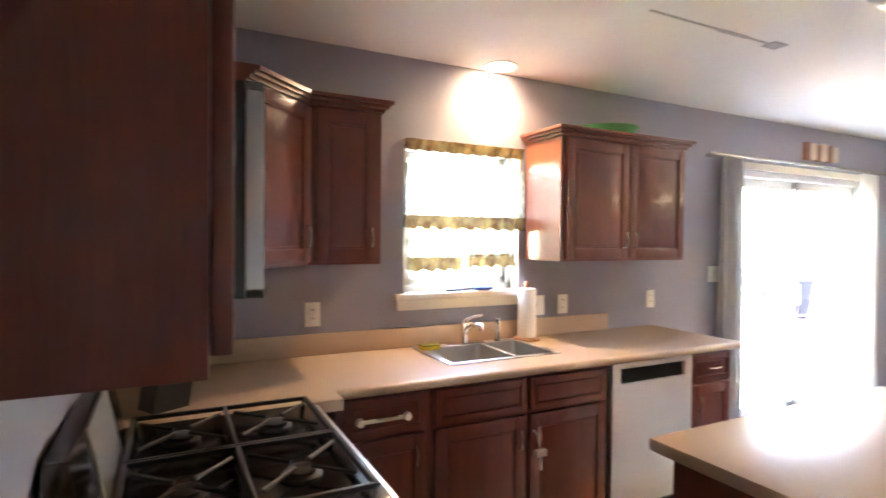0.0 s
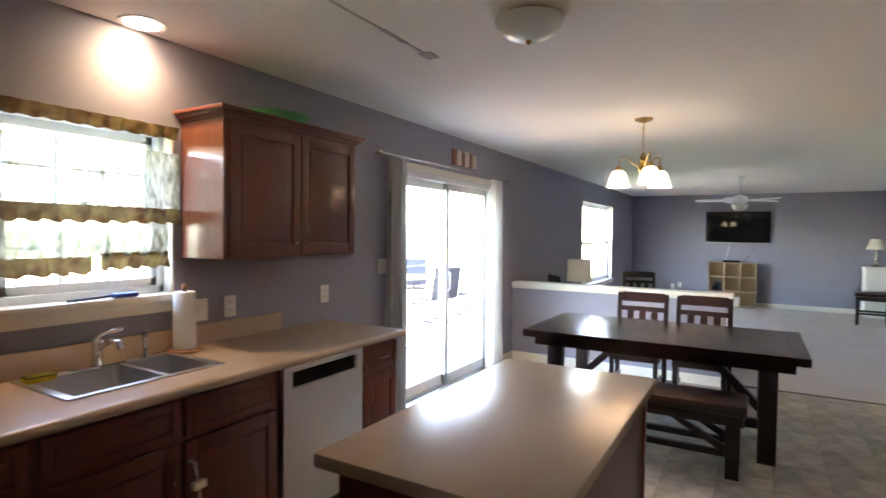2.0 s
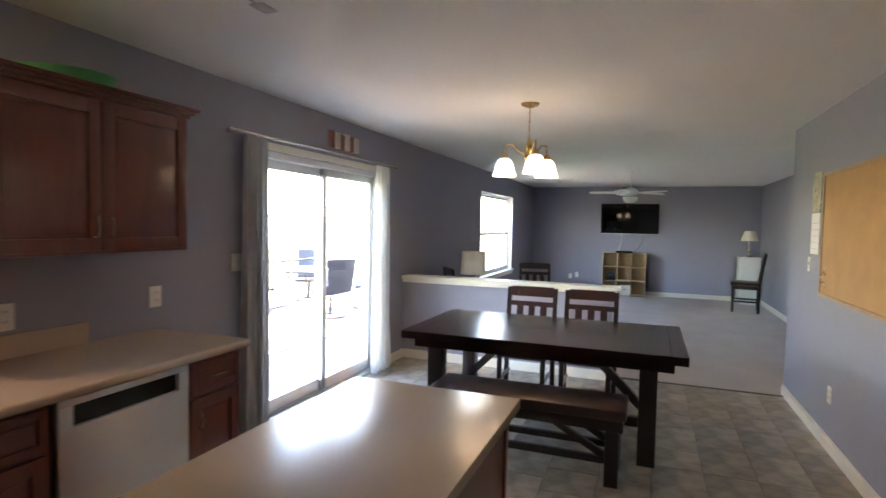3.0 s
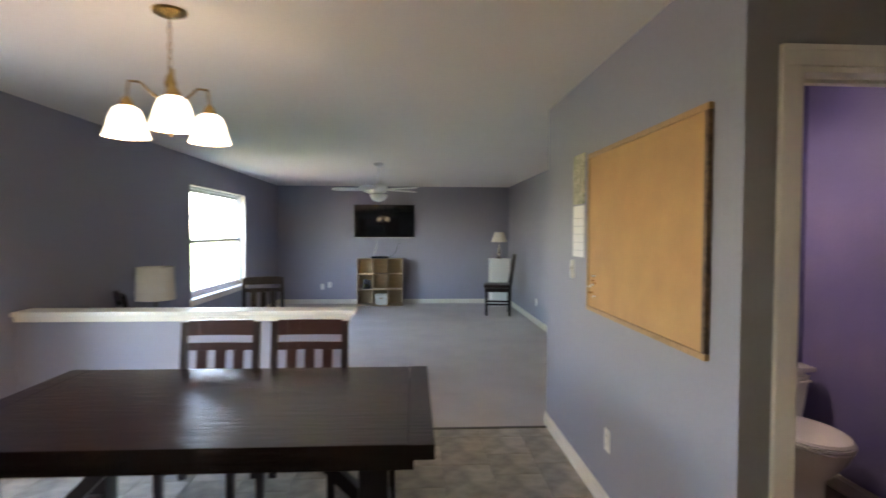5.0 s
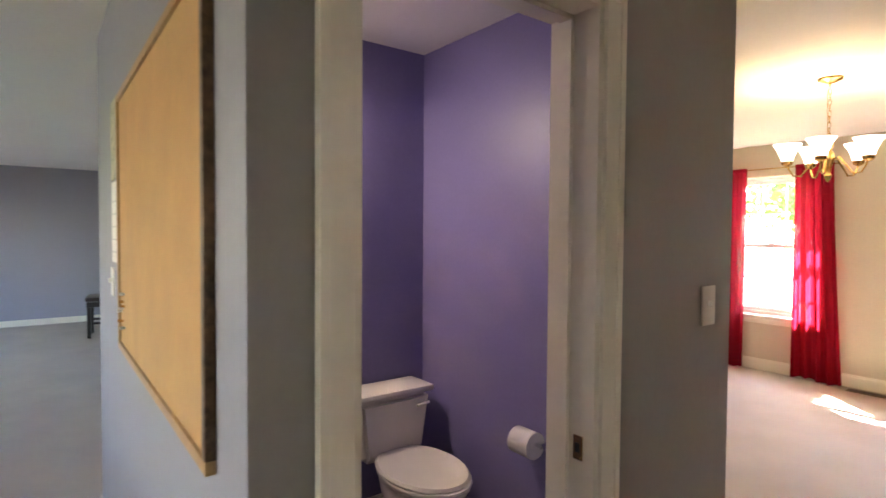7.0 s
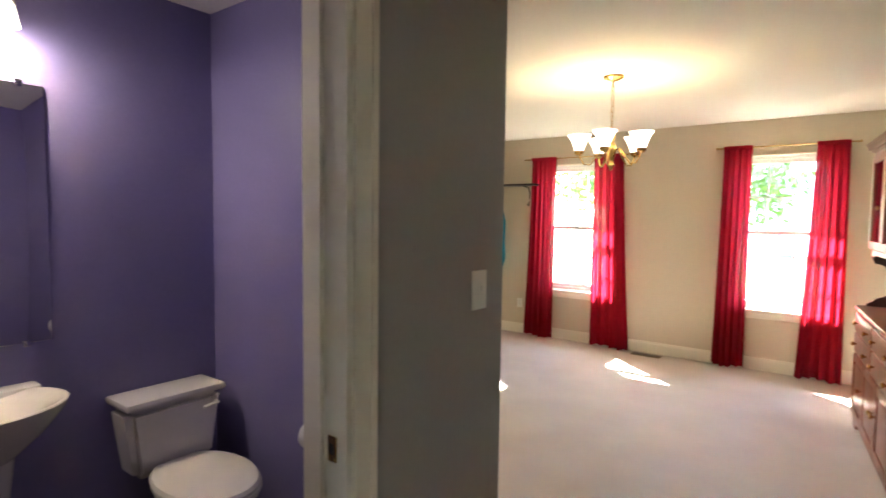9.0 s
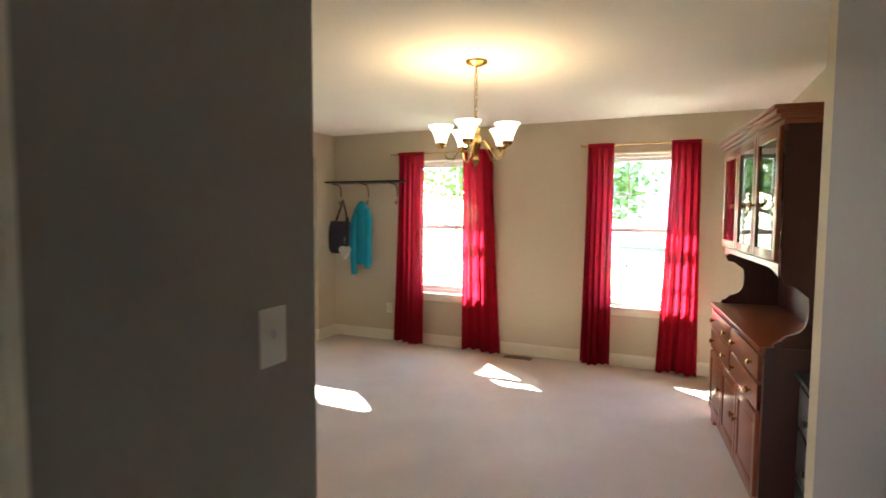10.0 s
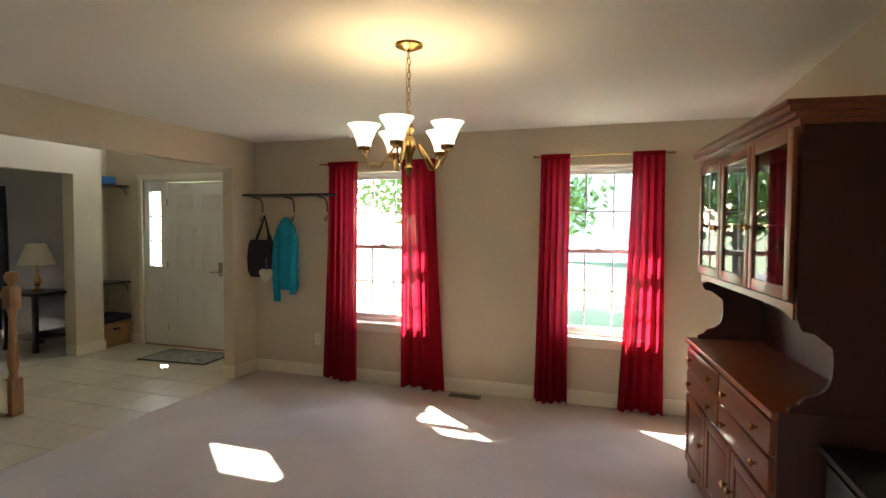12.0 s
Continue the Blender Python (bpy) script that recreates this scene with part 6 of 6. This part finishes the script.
part("jug_handle", tube(bmesh.new(), [(0.05, 0, 0.19), (0.1, 0, 0.16), (0.1, 0, 0.09), (0.065, 0, 0.06)], 0.007, 8), mat("smoked glass handle", (0.05, 0.04, 0.05), 0.08, vary=0.1, bump=0), gv3)

# small dark dresser next to the hutch
sd = thing("side_dresser", (DX + 0.002, -0.66, 0.006), "dark grey painted dresser beside the hutch", "dresser", turn=90)
DG = mat("slate grey paint", (0.045, 0.055, 0.065), 0.4, vary=0.15, scale=6, bump=0.03)
part("body", B(-0.56, -0.26, 0.06, 0, 0, 0.76, 0.006), DG, sd)
part("top", B(-0.58, -0.29, 0.76, 0.02, 0, 0.785, 0.008), BLACKP, sd)
part("plinth", B(-0.55, -0.24, 0, -0.01, -0.01, 0.06), DG, sd)
for z0, z1 in ((0.10, 0.30), (0.32, 0.52), (0.54, 0.73)):
    d = part("drawer", B(-0.54, -0.275, z0, -0.02, -0.26, z1, 0.006), DG, sd)
    part("knob", rod(bmesh.new(), (-0.28, -0.275, (z0 + z1) / 2), (-0.28, -0.30, (z0 + z1) / 2), 0.01, 0.016, 12), NICKEL, d)

# Unseen eaves, added and sized to cut the sun on upper sashes and sidelight.
struct("roof_sunblock_dining", B(4.2, -4.75, 2.62, 9.75, -4.0, 2.78), VINYL, "unseen white eave added to shade the front windows", "eave")
struct("roof_sunblock_foyer", B(9.75, -5.75, 2.62, 12.8, -4.57, 2.78), VINYL, "unseen white porch roof added to shade the sidelight", "porch roof")

# front door with side light
fd = tagged(thing("door_front", (11.31, FY, 0), "white six-panel front door, closed", "door"), kind="structure")
part("leaf", B(-0.965, -0.06, 0.012, 0.0, -0.02, 2.10, 0.003), DOORW, fd)
for x0, x1 in ((-0.845, -0.545), (-0.42, -0.12)):
    for z0, z1 in ((0.22, 0.80), (0.95, 1.58), (1.72, 1.95)):
        bm = bmesh.new()
        for q in ((x0, z0, x1, z0 + 0.02), (x0, z1 - 0.02, x1, z1), (x0, z0 + 0.02, x0 + 0.02, z1 - 0.02), (x1 - 0.02, z0 + 0.02, x1, z1 - 0.02)):
            box(bm, q[0], -0.022, q[1], q[2], -0.014, q[3], 0.003)
        box(bm, x0 + 0.045, -0.022, z0 + 0.045, x1 - 0.045, -0.013, z1 - 0.045, 0.006)
        part("panel", bm, DOORW, fd)
part("handle_plate", B(-0.86, -0.02, 0.93, -0.80, -0.010, 1.10, 0.008), NICKEL, fd)
part("lever", tube(bmesh.new(), [(-0.83, -0.012, 0.98), (-0.83, 0.035, 0.98), (-0.78, 0.04, 0.985), (-0.71, 0.038, 0.975)], 0.009, 8), NICKEL, fd)
part("peephole", rod(bmesh.new(), (-0.452, -0.02, 1.50), (-0.452, -0.012, 1.50), 0.008), BRASS, fd)
for z in (0.25, 1.05, 1.85):
    part("hinge", rod(bmesh.new(), (0.004, -0.016, z - 0.045), (0.004, -0.016, z + 0.045), 0.007), NICKEL, fd)
part("threshold", B(-0.995, -0.15, 0.0, 0.385, 0.0, 0.014, 0.003), OAK, fd)
sdl = tagged(thing("window_sidelight", (11.53, FY, 0), "narrow white sidelight with three panes", "sidelight"), kind="structure")
bm = bmesh.new()
box(bm, -0.215, -0.08, 0.014, -0.105, -0.02, 2.14, 0.003), box(bm, 0.085, -0.08, 0.014, 0.165, -0.02, 2.14, 0.003)
box(bm, -0.105, -0.08, 0.014, 0.085, -0.02, 1.03, 0.002), box(bm, -0.105, -0.08, 1.99, 0.085, -0.02, 2.14, 0.002)
part("panel_frame", bm, DOORW, sdl)
bm = bmesh.new()
for q in ((-0.07, 0.12, 0.05, 0.14), (-0.07, 0.76, 0.05, 0.78), (-0.07, 0.14, -0.05, 0.76), (0.03, 0.14, 0.05, 0.76)):
    box(bm, q[0], -0.022, q[1], q[2], -0.014, q[3], 0.002)
part("lower_panel", bm, DOORW, sdl)
bm = bmesh.new()
for z in (1.35, 1.67):
    box(bm, -0.105, -0.06, z - 0.008, 0.085, -0.035, z + 0.008)
part("grille", bm, DOORW, sdl)
g = part("pane", B(-0.105, -0.05, 1.03, 0.085, -0.045, 1.99), PANE, sdl)
g.visible_shadow = False
bm = bmesh.new()
for q in ((10.25, 0, 10.31, 2.14), (11.70, 0, 11.76, 2.14), (10.25, 2.14, 11.76, 2.205)):
    box(bm, q[0], FY, q[1], q[2], FY + 0.018, q[3], 0.003)
struct("trim_front_door", bm, TRIM, "white front door casing", "trim")
struct("trim_door_head", B(10.31, FY - 0.10, 2.105, 11.31, FY, 2.14), TRIM, "white door head", "trim")
dm = thing("door_mat", (10.62, -4.0, 0.004), "dark patterned door mat", "door mat", turn=4)
part("mat", B(-0.45, -0.27, 0, 0.45, 0.27, 0.012, 0.004), RUG, dm)
bm = bmesh.new()
for q in ((-0.45, -0.27, 0.45, -0.245), (-0.45, 0.245, 0.45, 0.27), (-0.45, -0.245, -0.425, 0.245), (0.425, -0.245, 0.45, 0.245)):
    box(bm, q[0], q[1], 0.003, q[2], q[3], 0.0135, 0.002)
part("border", bm, mat("dark mat border", (0.05, 0.04, 0.03), 0.95, grain=200, bump=0.3), dm)
# coat nook
for z, nm in ((2.05, "upper"), (0.80, "lower")):
    s = thing("nook_shelf", (12.10, -4.18, z), "dark wood shelf in the coat nook", "shelf")
    part("board", B(-0.19, -0.21, 0, 0.2, 0.21, 0.02, 0.003), ESPRESSO_Z, s)
    part("bracket", tube(bmesh.new(), [(-0.14, -0.205, -0.10), (-0.14, -0.18, -0.03), (-0.14, -0.10, -0.004)], 0.006, 6), IRON, s)
bb = thing("blue_box", (12.10, -4.15, 2.07), "small blue box on the nook shelf", "box")
part("carton", B(-0.1, -0.12, 0, 0.1, 0.1, 0.10, 0.004), BLUEBOX, bb)
part("lid_flap", B(-0.1, -0.12, 0.10, 0.1, -0.01, 0.104, 0.001), BLUEBOX, bb)
hk = thing("coat_hook", (12.31, -4.15, 1.60), "black iron coat hook", "coat hook")
part("hook", tube(bmesh.new(), [(0, 0, 0.04), (-0.03, 0, 0.0), (-0.05, 0, 0.01), (-0.05, 0, 0.03)], 0.007, 6), IRON, hk)
part("plate", B(-0.006, -0.015, -0.03, 0, 0.015, 0.06, 0.002), IRON, hk)
wb = thing("wicker_basket", (12.08, -4.17, 0.004), "wicker basket with a dark cushion on top", "basket")
part("basket", B(-0.17, -0.2, 0, 0.17, 0.2, 0.30, 0.02), WICKER, wb)
part("rim", B(-0.18, -0.21, 0.28, 0.18, 0.21, 0.315, 0.012), WICKER, wb)
part("handle_hole", B(-0.184, -0.05, 0.21, -0.168, 0.05, 0.24, 0.004), BLACKP, wb)
cu_ = thing("cushion", (12.08, -4.17, 0.32), "flat black cushion on the basket", "cushion")
part("pad", B(-0.19, -0.21, 0, 0.19, 0.21, 0.08, 0.03), NAVY, cu_)
part("piping", tube(bmesh.new(), [(-0.19, -0.2, 0.04), (0.19, -0.2, 0.04), (0.19, 0.2, 0.04), (-0.19, 0.2, 0.04), (-0.19, -0.2, 0.04)], 0.006, 6), NAVY, cu_)

# den seen through the opening
st = thing("side_table", (12.68, -3.72, 0.012), "black wooden side table", "side table")
part("top", B(-0.3, -0.25, 0.68, 0.3, 0.25, 0.715, 0.005), ESPRESSO_Z, st)
for sx in (-1, 1):
    for sy in (-1, 1):
        part("leg", B(sx * 0.26 - 0.025, sy * 0.21 - 0.025, 0, sx * 0.26 + 0.025, sy * 0.21 + 0.025, 0.68, 0.004), ESPRESSO_Z, st)
part("lower_shelf", B(-0.26, -0.21, 0.14, 0.26, 0.21, 0.16), ESPRESSO_Z, st)
part("back_slats", B(-0.26, -0.2, 0.16, 0.26, -0.18, 0.68), ESPRESSO_Z, st)
table_lamp((12.62, -3.68, 0.73), URN, (0.20, 0.10), "brass table lamp with a cream shade", BRASS, 0.33, 0.26)
dcc = thing("curtain", (14.25, -4.0, 2.1), "black curtain panel in the den", "curtain", turn=60)
part("panel", wavy(0.7, 2.05, 6, 0.03, 0.9, 7), DARKC, dcc)
# stair foot with newel and rail
nw = thing("newel_post", (10.45, -2.0, 0.004), "turned oak newel post at the stair foot", "newel post")
part("block", B(-0.045, -0.045, 0, 0.045, 0.045, 0.30, 0.004), OAK, nw)
part("shaft", lathe(bmesh.new(), [(0.04, 0.30), (0.03, 0.34), (0.042, 0.42), (0.03, 0.62), (0.026, 0.80), (0.036, 0.85), (0.036, 0.87)], seg=20), OAK, nw)
part("cap_block", B(-0.045, -0.045, 0.87, 0.045, 0.045, 1.05, 0.004), OAK, nw)
part("ball", lathe(bmesh.new(), [(0.03, 1.05), (0.022, 1.065), (0.045, 1.10), (0.05, 1.13), (0.035, 1.165), (0.0001, 1.175)], seg=20), OAK, nw)
stt = thing("staircase", (10.49, -1.98, 0.004), "carpeted stair with white stringer and oak rail", "staircase")
for i in range(12):
    s = part("step", B(0, 0.26 * i, 0.185 * i if i else 0, 0.82, 0.26 * i + 0.29, 0.185 * (i + 1), 0.01), CARPET, stt) if i < 9 else None
bm = prism(bmesh.new(), [(0.0, 0.0), (2.35, 1.62), (2.35, 1.9), (0.0, 0.27)], -0.03, -0.004, "x")
part("stringer", bm, TRIM, stt, "white painted stringer")
part("handrail", tube(bmesh.new(), [(-0.02, 0.05, 0.98), (-0.02, 2.3, 2.6)], 0.03, 10), OAK, stt)
for i in range(16):
    y = 0.14 + 0.135 * i
    part("baluster", rod(bmesh.new(), (-0.018, y, 0.25 + 0.71 * y), (-0.018, y, 0.96 + 0.71 * y), 0.013, 0.013, 8), TRIM, stt)

# ---- outdoors ----
struct("ground", B(-600, -600, -0.75, 600, 600, -0.45), GRASS, "green lawn", "ground")
deck = thing("deck", (7.3, 6.18, -0.06), "weathered wooden deck behind the house", "deck")
for i in range(40):
    part("board", B(-3.6, 0.02 + 0.142 * i, -0.03, 6.9, 0.157 + 0.142 * i, 0.0), DECK, deck)
part("joists", B(-3.5, 0.05, -0.38, 6.8, 5.65, -0.04), DECK, deck)
rail = thing("deck_railing", (7.3, 11.78, -0.06), "weathered wooden deck railing", "railing")
part("top_rail", B(-3.6, -0.06, 0.90, 6.9, 0.06, 0.94, 0.005), DECK, rail)
part("bottom_rail", B(-3.6, -0.02, 0.10, 6.9, 0.02, 0.16), DECK, rail)
for i in range(7):
    part("post", B(-3.6 + 1.74 * i, -0.045, -0.3, -3.51 + 1.74 * i, 0.045, 1.0, 0.004), DECK, rail)
bal = mesh_of("baluster", B(-0.018, -0.018, 0.16, 0.018, 0.018, 0.90), DECK)
for i in range(70):
    piece("baluster", bal, rail, (-3.45 + 0.148 * i, 0, 0))
pt_ = thing("patio_table", (11.4, 9.2, -0.06), "round frosted glass patio table", "patio table")
part("glass_top", lathe(bmesh.new(), [(0.0001, 0.70), (0.62, 0.70), (0.62, 0.712), (0.0001, 0.712)], seg=36), PATIOG, pt_)
part("ring", lathe(bmesh.new(), [(0.60, 0.68), (0.64, 0.68), (0.64, 0.718), (0.62, 0.718), (0.62, 0.70), (0.60, 0.70)], seg=36), PATIO, pt_)
for k in range(4):
    a = k * math.pi / 2 + 0.4
    part("leg", tube(bmesh.new(), [(0.52 * math.cos(a), 0.52 * math.sin(a), 0), (0.25 * math.cos(a), 0.25 * math.sin(a), 0.35), (0.50 * math.cos(a), 0.50 * math.sin(a), 0.69)], 0.015, 8), PATIO, pt_)


def patio_chair(at, turn):
    c = thing("patio_chair", at, "dark metal swivel patio chair", "patio chair", "patio chairs", turn)
    part("base", lathe(bmesh.new(), [(0.20, 0.0), (0.26, 0.0), (0.26, 0.025), (0.23, 0.03), (0.2, 0.025)], seg=24), PATIO, c)
    part("post", rod(bmesh.new(), (0, 0, 0.02), (0, 0, 0.38), 0.03, 0.02), PATIO, c)
    part("spokes", tube(bmesh.new(), [(-0.22, 0, 0.02), (0, 0, 0.06), (0.22, 0, 0.02)], 0.014, 6), PATIO, c)
    part("seat", B(-0.25, -0.25, 0.38, 0.25, 0.24, 0.43, 0.02), PATIO, c)
    part("backrest", prism(bmesh.new(), [(0.22, 0.42), (0.26, 0.42), (0.38, 0.98), (0.35, 1.0)], -0.25, 0.25, "x"), PATIO, c)
    for sx in (-1, 1):
        part("arm", tube(bmesh.new(), [(sx * 0.26, -0.2, 0.42), (sx * 0.27, -0.22, 0.62), (sx * 0.27, 0.0, 0.66), (sx * 0.26, 0.28, 0.64)], 0.014, 8), PATIO, c)
    return c


pc = patio_chair((10.75, 8.35, -0.06), 150)
for x, y, a in ((11.9, 8.3, 215), (12.2, 9.8, 300), (10.5, 9.7, 60), (11.3, 10.35, 10)):
    copy_thing(pc, pose(x, y, -0.06, 0, 0, a))


def tree(at, h, r, seed, label):
    t = thing("tree", at, label, "tree", "trees round the house")
    rng = random.Random(seed)
    bm = bmesh.new()
    top = h * 0.75
    pts = [(0.12 * math.sin(i), 0.1 * math.cos(1.7 * i), top * i / 6) for i in range(7)]
    for i, (a, b) in enumerate(zip(pts, pts[1:])):
        rod(bm, a, b, 0.17 * h / 7 * (1 - i / 8), 0.17 * h / 7 * (1 - (i + 1) / 8), 9)
    tips = []
    for i in range(16):
        z = h * rng.uniform(0.3, 0.72)
        a = rng.uniform(0, 6.28)
        L = r * rng.uniform(0.5, 0.95)
        e = (L * math.cos(a), L * math.sin(a), z + L * rng.uniform(0.2, 0.7))
        rod(bm, (0, 0, z), e, 0.05, 0.015, 6)
        tips.append(e)
    part("trunk", bm, BARK, t)
    verts, faces = [], []
    for e in tips + [(0, 0, h * 0.8)] * 3:
        for c in range(5):
            cx, cy, cz = (e[k] + rng.gauss(0, r * 0.2) for k in range(3))
            for q in range(55):
                p = Vector((cx + rng.gauss(0, r * 0.13), cy + rng.gauss(0, r * 0.13), cz + rng.gauss(0, r * 0.11)))
                u = Vector((rng.gauss(0, 1), rng.gauss(0, 1), rng.gauss(0, 1))).normalized()
                v = u.orthogonal().normalized() * 0.06
                u = u * 0.10
                n = len(verts)
                verts += [p - u, p + v, p + u, p - v]
                faces.append((n, n + 1, n + 2, n + 3))
    me = bpy.data.meshes.new("crown")
    me.from_pydata(verts, [], faces)
    me.materials.append(LEAF)
    ob = new("crown", me)
    ob.parent = t
    return t


tree((8.9, -11.0, -0.45), 6.0, 2.0, 1, "leafy tree on the front lawn")
tree((11.5, -15.0, -0.45), 8.0, 2.6, 2, "leafy tree across the front lawn")
tree((2.5, 24.0, -0.45), 9.0, 3.2, 3, "leafy tree behind the garden")
tree((10.0, 27.0, -0.45), 10.0, 3.5, 4, "leafy tree behind the garden")
tree((17.0, 22.0, -0.45), 9.0, 3.2, 5, "leafy tree behind the garden")
struct("road", B(-80, -26.0, -0.449, 80, -20.0, -0.44), ASPHALT, "grey asphalt street", "road")
HOUSEPANE = mat("curtained house window", (0.34, 0.35, 0.36), 0.15, vary=0.1, scale=2, bump=0)
hs = thing("house", (4.0, -36.0, -0.45), "pale grey two-storey house across the street", "house")
part("wall", B(-7, -4, 0, 7, 4, 5.4), SIDING, hs)
part("roof", prism(bmesh.new(), [(-4.5, 5.4), (4.5, 5.4), (0, 8.0)], -7.4, 7.4, "x"), ROOFM, hs)
for i in range(4):
    for z in (1.0, 3.6):
        w = part("window", B(-5.6 + 3.2 * i, 4.0, z, -4.5 + 3.2 * i, 4.05, z + 1.4), HOUSEPANE, hs)
        part("frame", B(-5.7 + 3.2 * i, 3.99, z - 0.1, -4.4 + 3.2 * i, 4.03, z + 1.5), VINYL, w)

# ---- floor pieces ----
def tiles(parent, x0, y0, x1, y1, size, material, z, skip=None, widths=(1.0,), gap=0.004):
    """Rows of thin bevelled tiles with open joints."""
    shapes = {}
    rng = random.Random(3)
    y, row = y0, 0
    while y < y1 - 0.02:
        d = min(size, y1 - y)
        x = x0 - (size * 0.5 if row % 2 and len(widths) > 1 else 0)
        while x < x1 - 0.02:
            w = size * rng.choice(widths)
            a, b = max(x, x0), min(x + w, x1)
            if b - a > 0.03 and not (skip and skip((a + b) / 2, y + d / 2)):
                key = (round(b - a, 3), round(d, 3))
                if key not in shapes:
                    bm = B(-key[0] / 2 + gap / 2, -key[1] / 2 + gap / 2, 0, key[0] / 2 - gap / 2, key[1] / 2 - gap / 2, 0.006)
                    top = [e for e in bm.edges if all(v.co.z > 0.005 for v in e.verts)]
                    bmesh.ops.bevel(bm, geom=top, offset=0.0015, segments=1, affect="EDGES")
                    shapes[key] = mesh_of("tile", bm, material)
                piece("tile", shapes[key], parent, ((a + b) / 2, y + d / 2, z))
            x += w
        y += size
        row += 1


tiles(floor_k, XW, YD - 0.1, 8.72, YN, 0.305, VTILE, -0.003, lambda x, y: (y > 5.42 and x < 5.2) or (XB < x and y < 2.2) or (x < 5.2 and y < 2.2) or (x < 2.92 and y > 3.8),
      widths=(1.0, 1.0, 1.5), gap=0.003)
tiles(floor_f, 9.46, FY, 12.31, 0.6, 0.40, FTILE, -0.003)
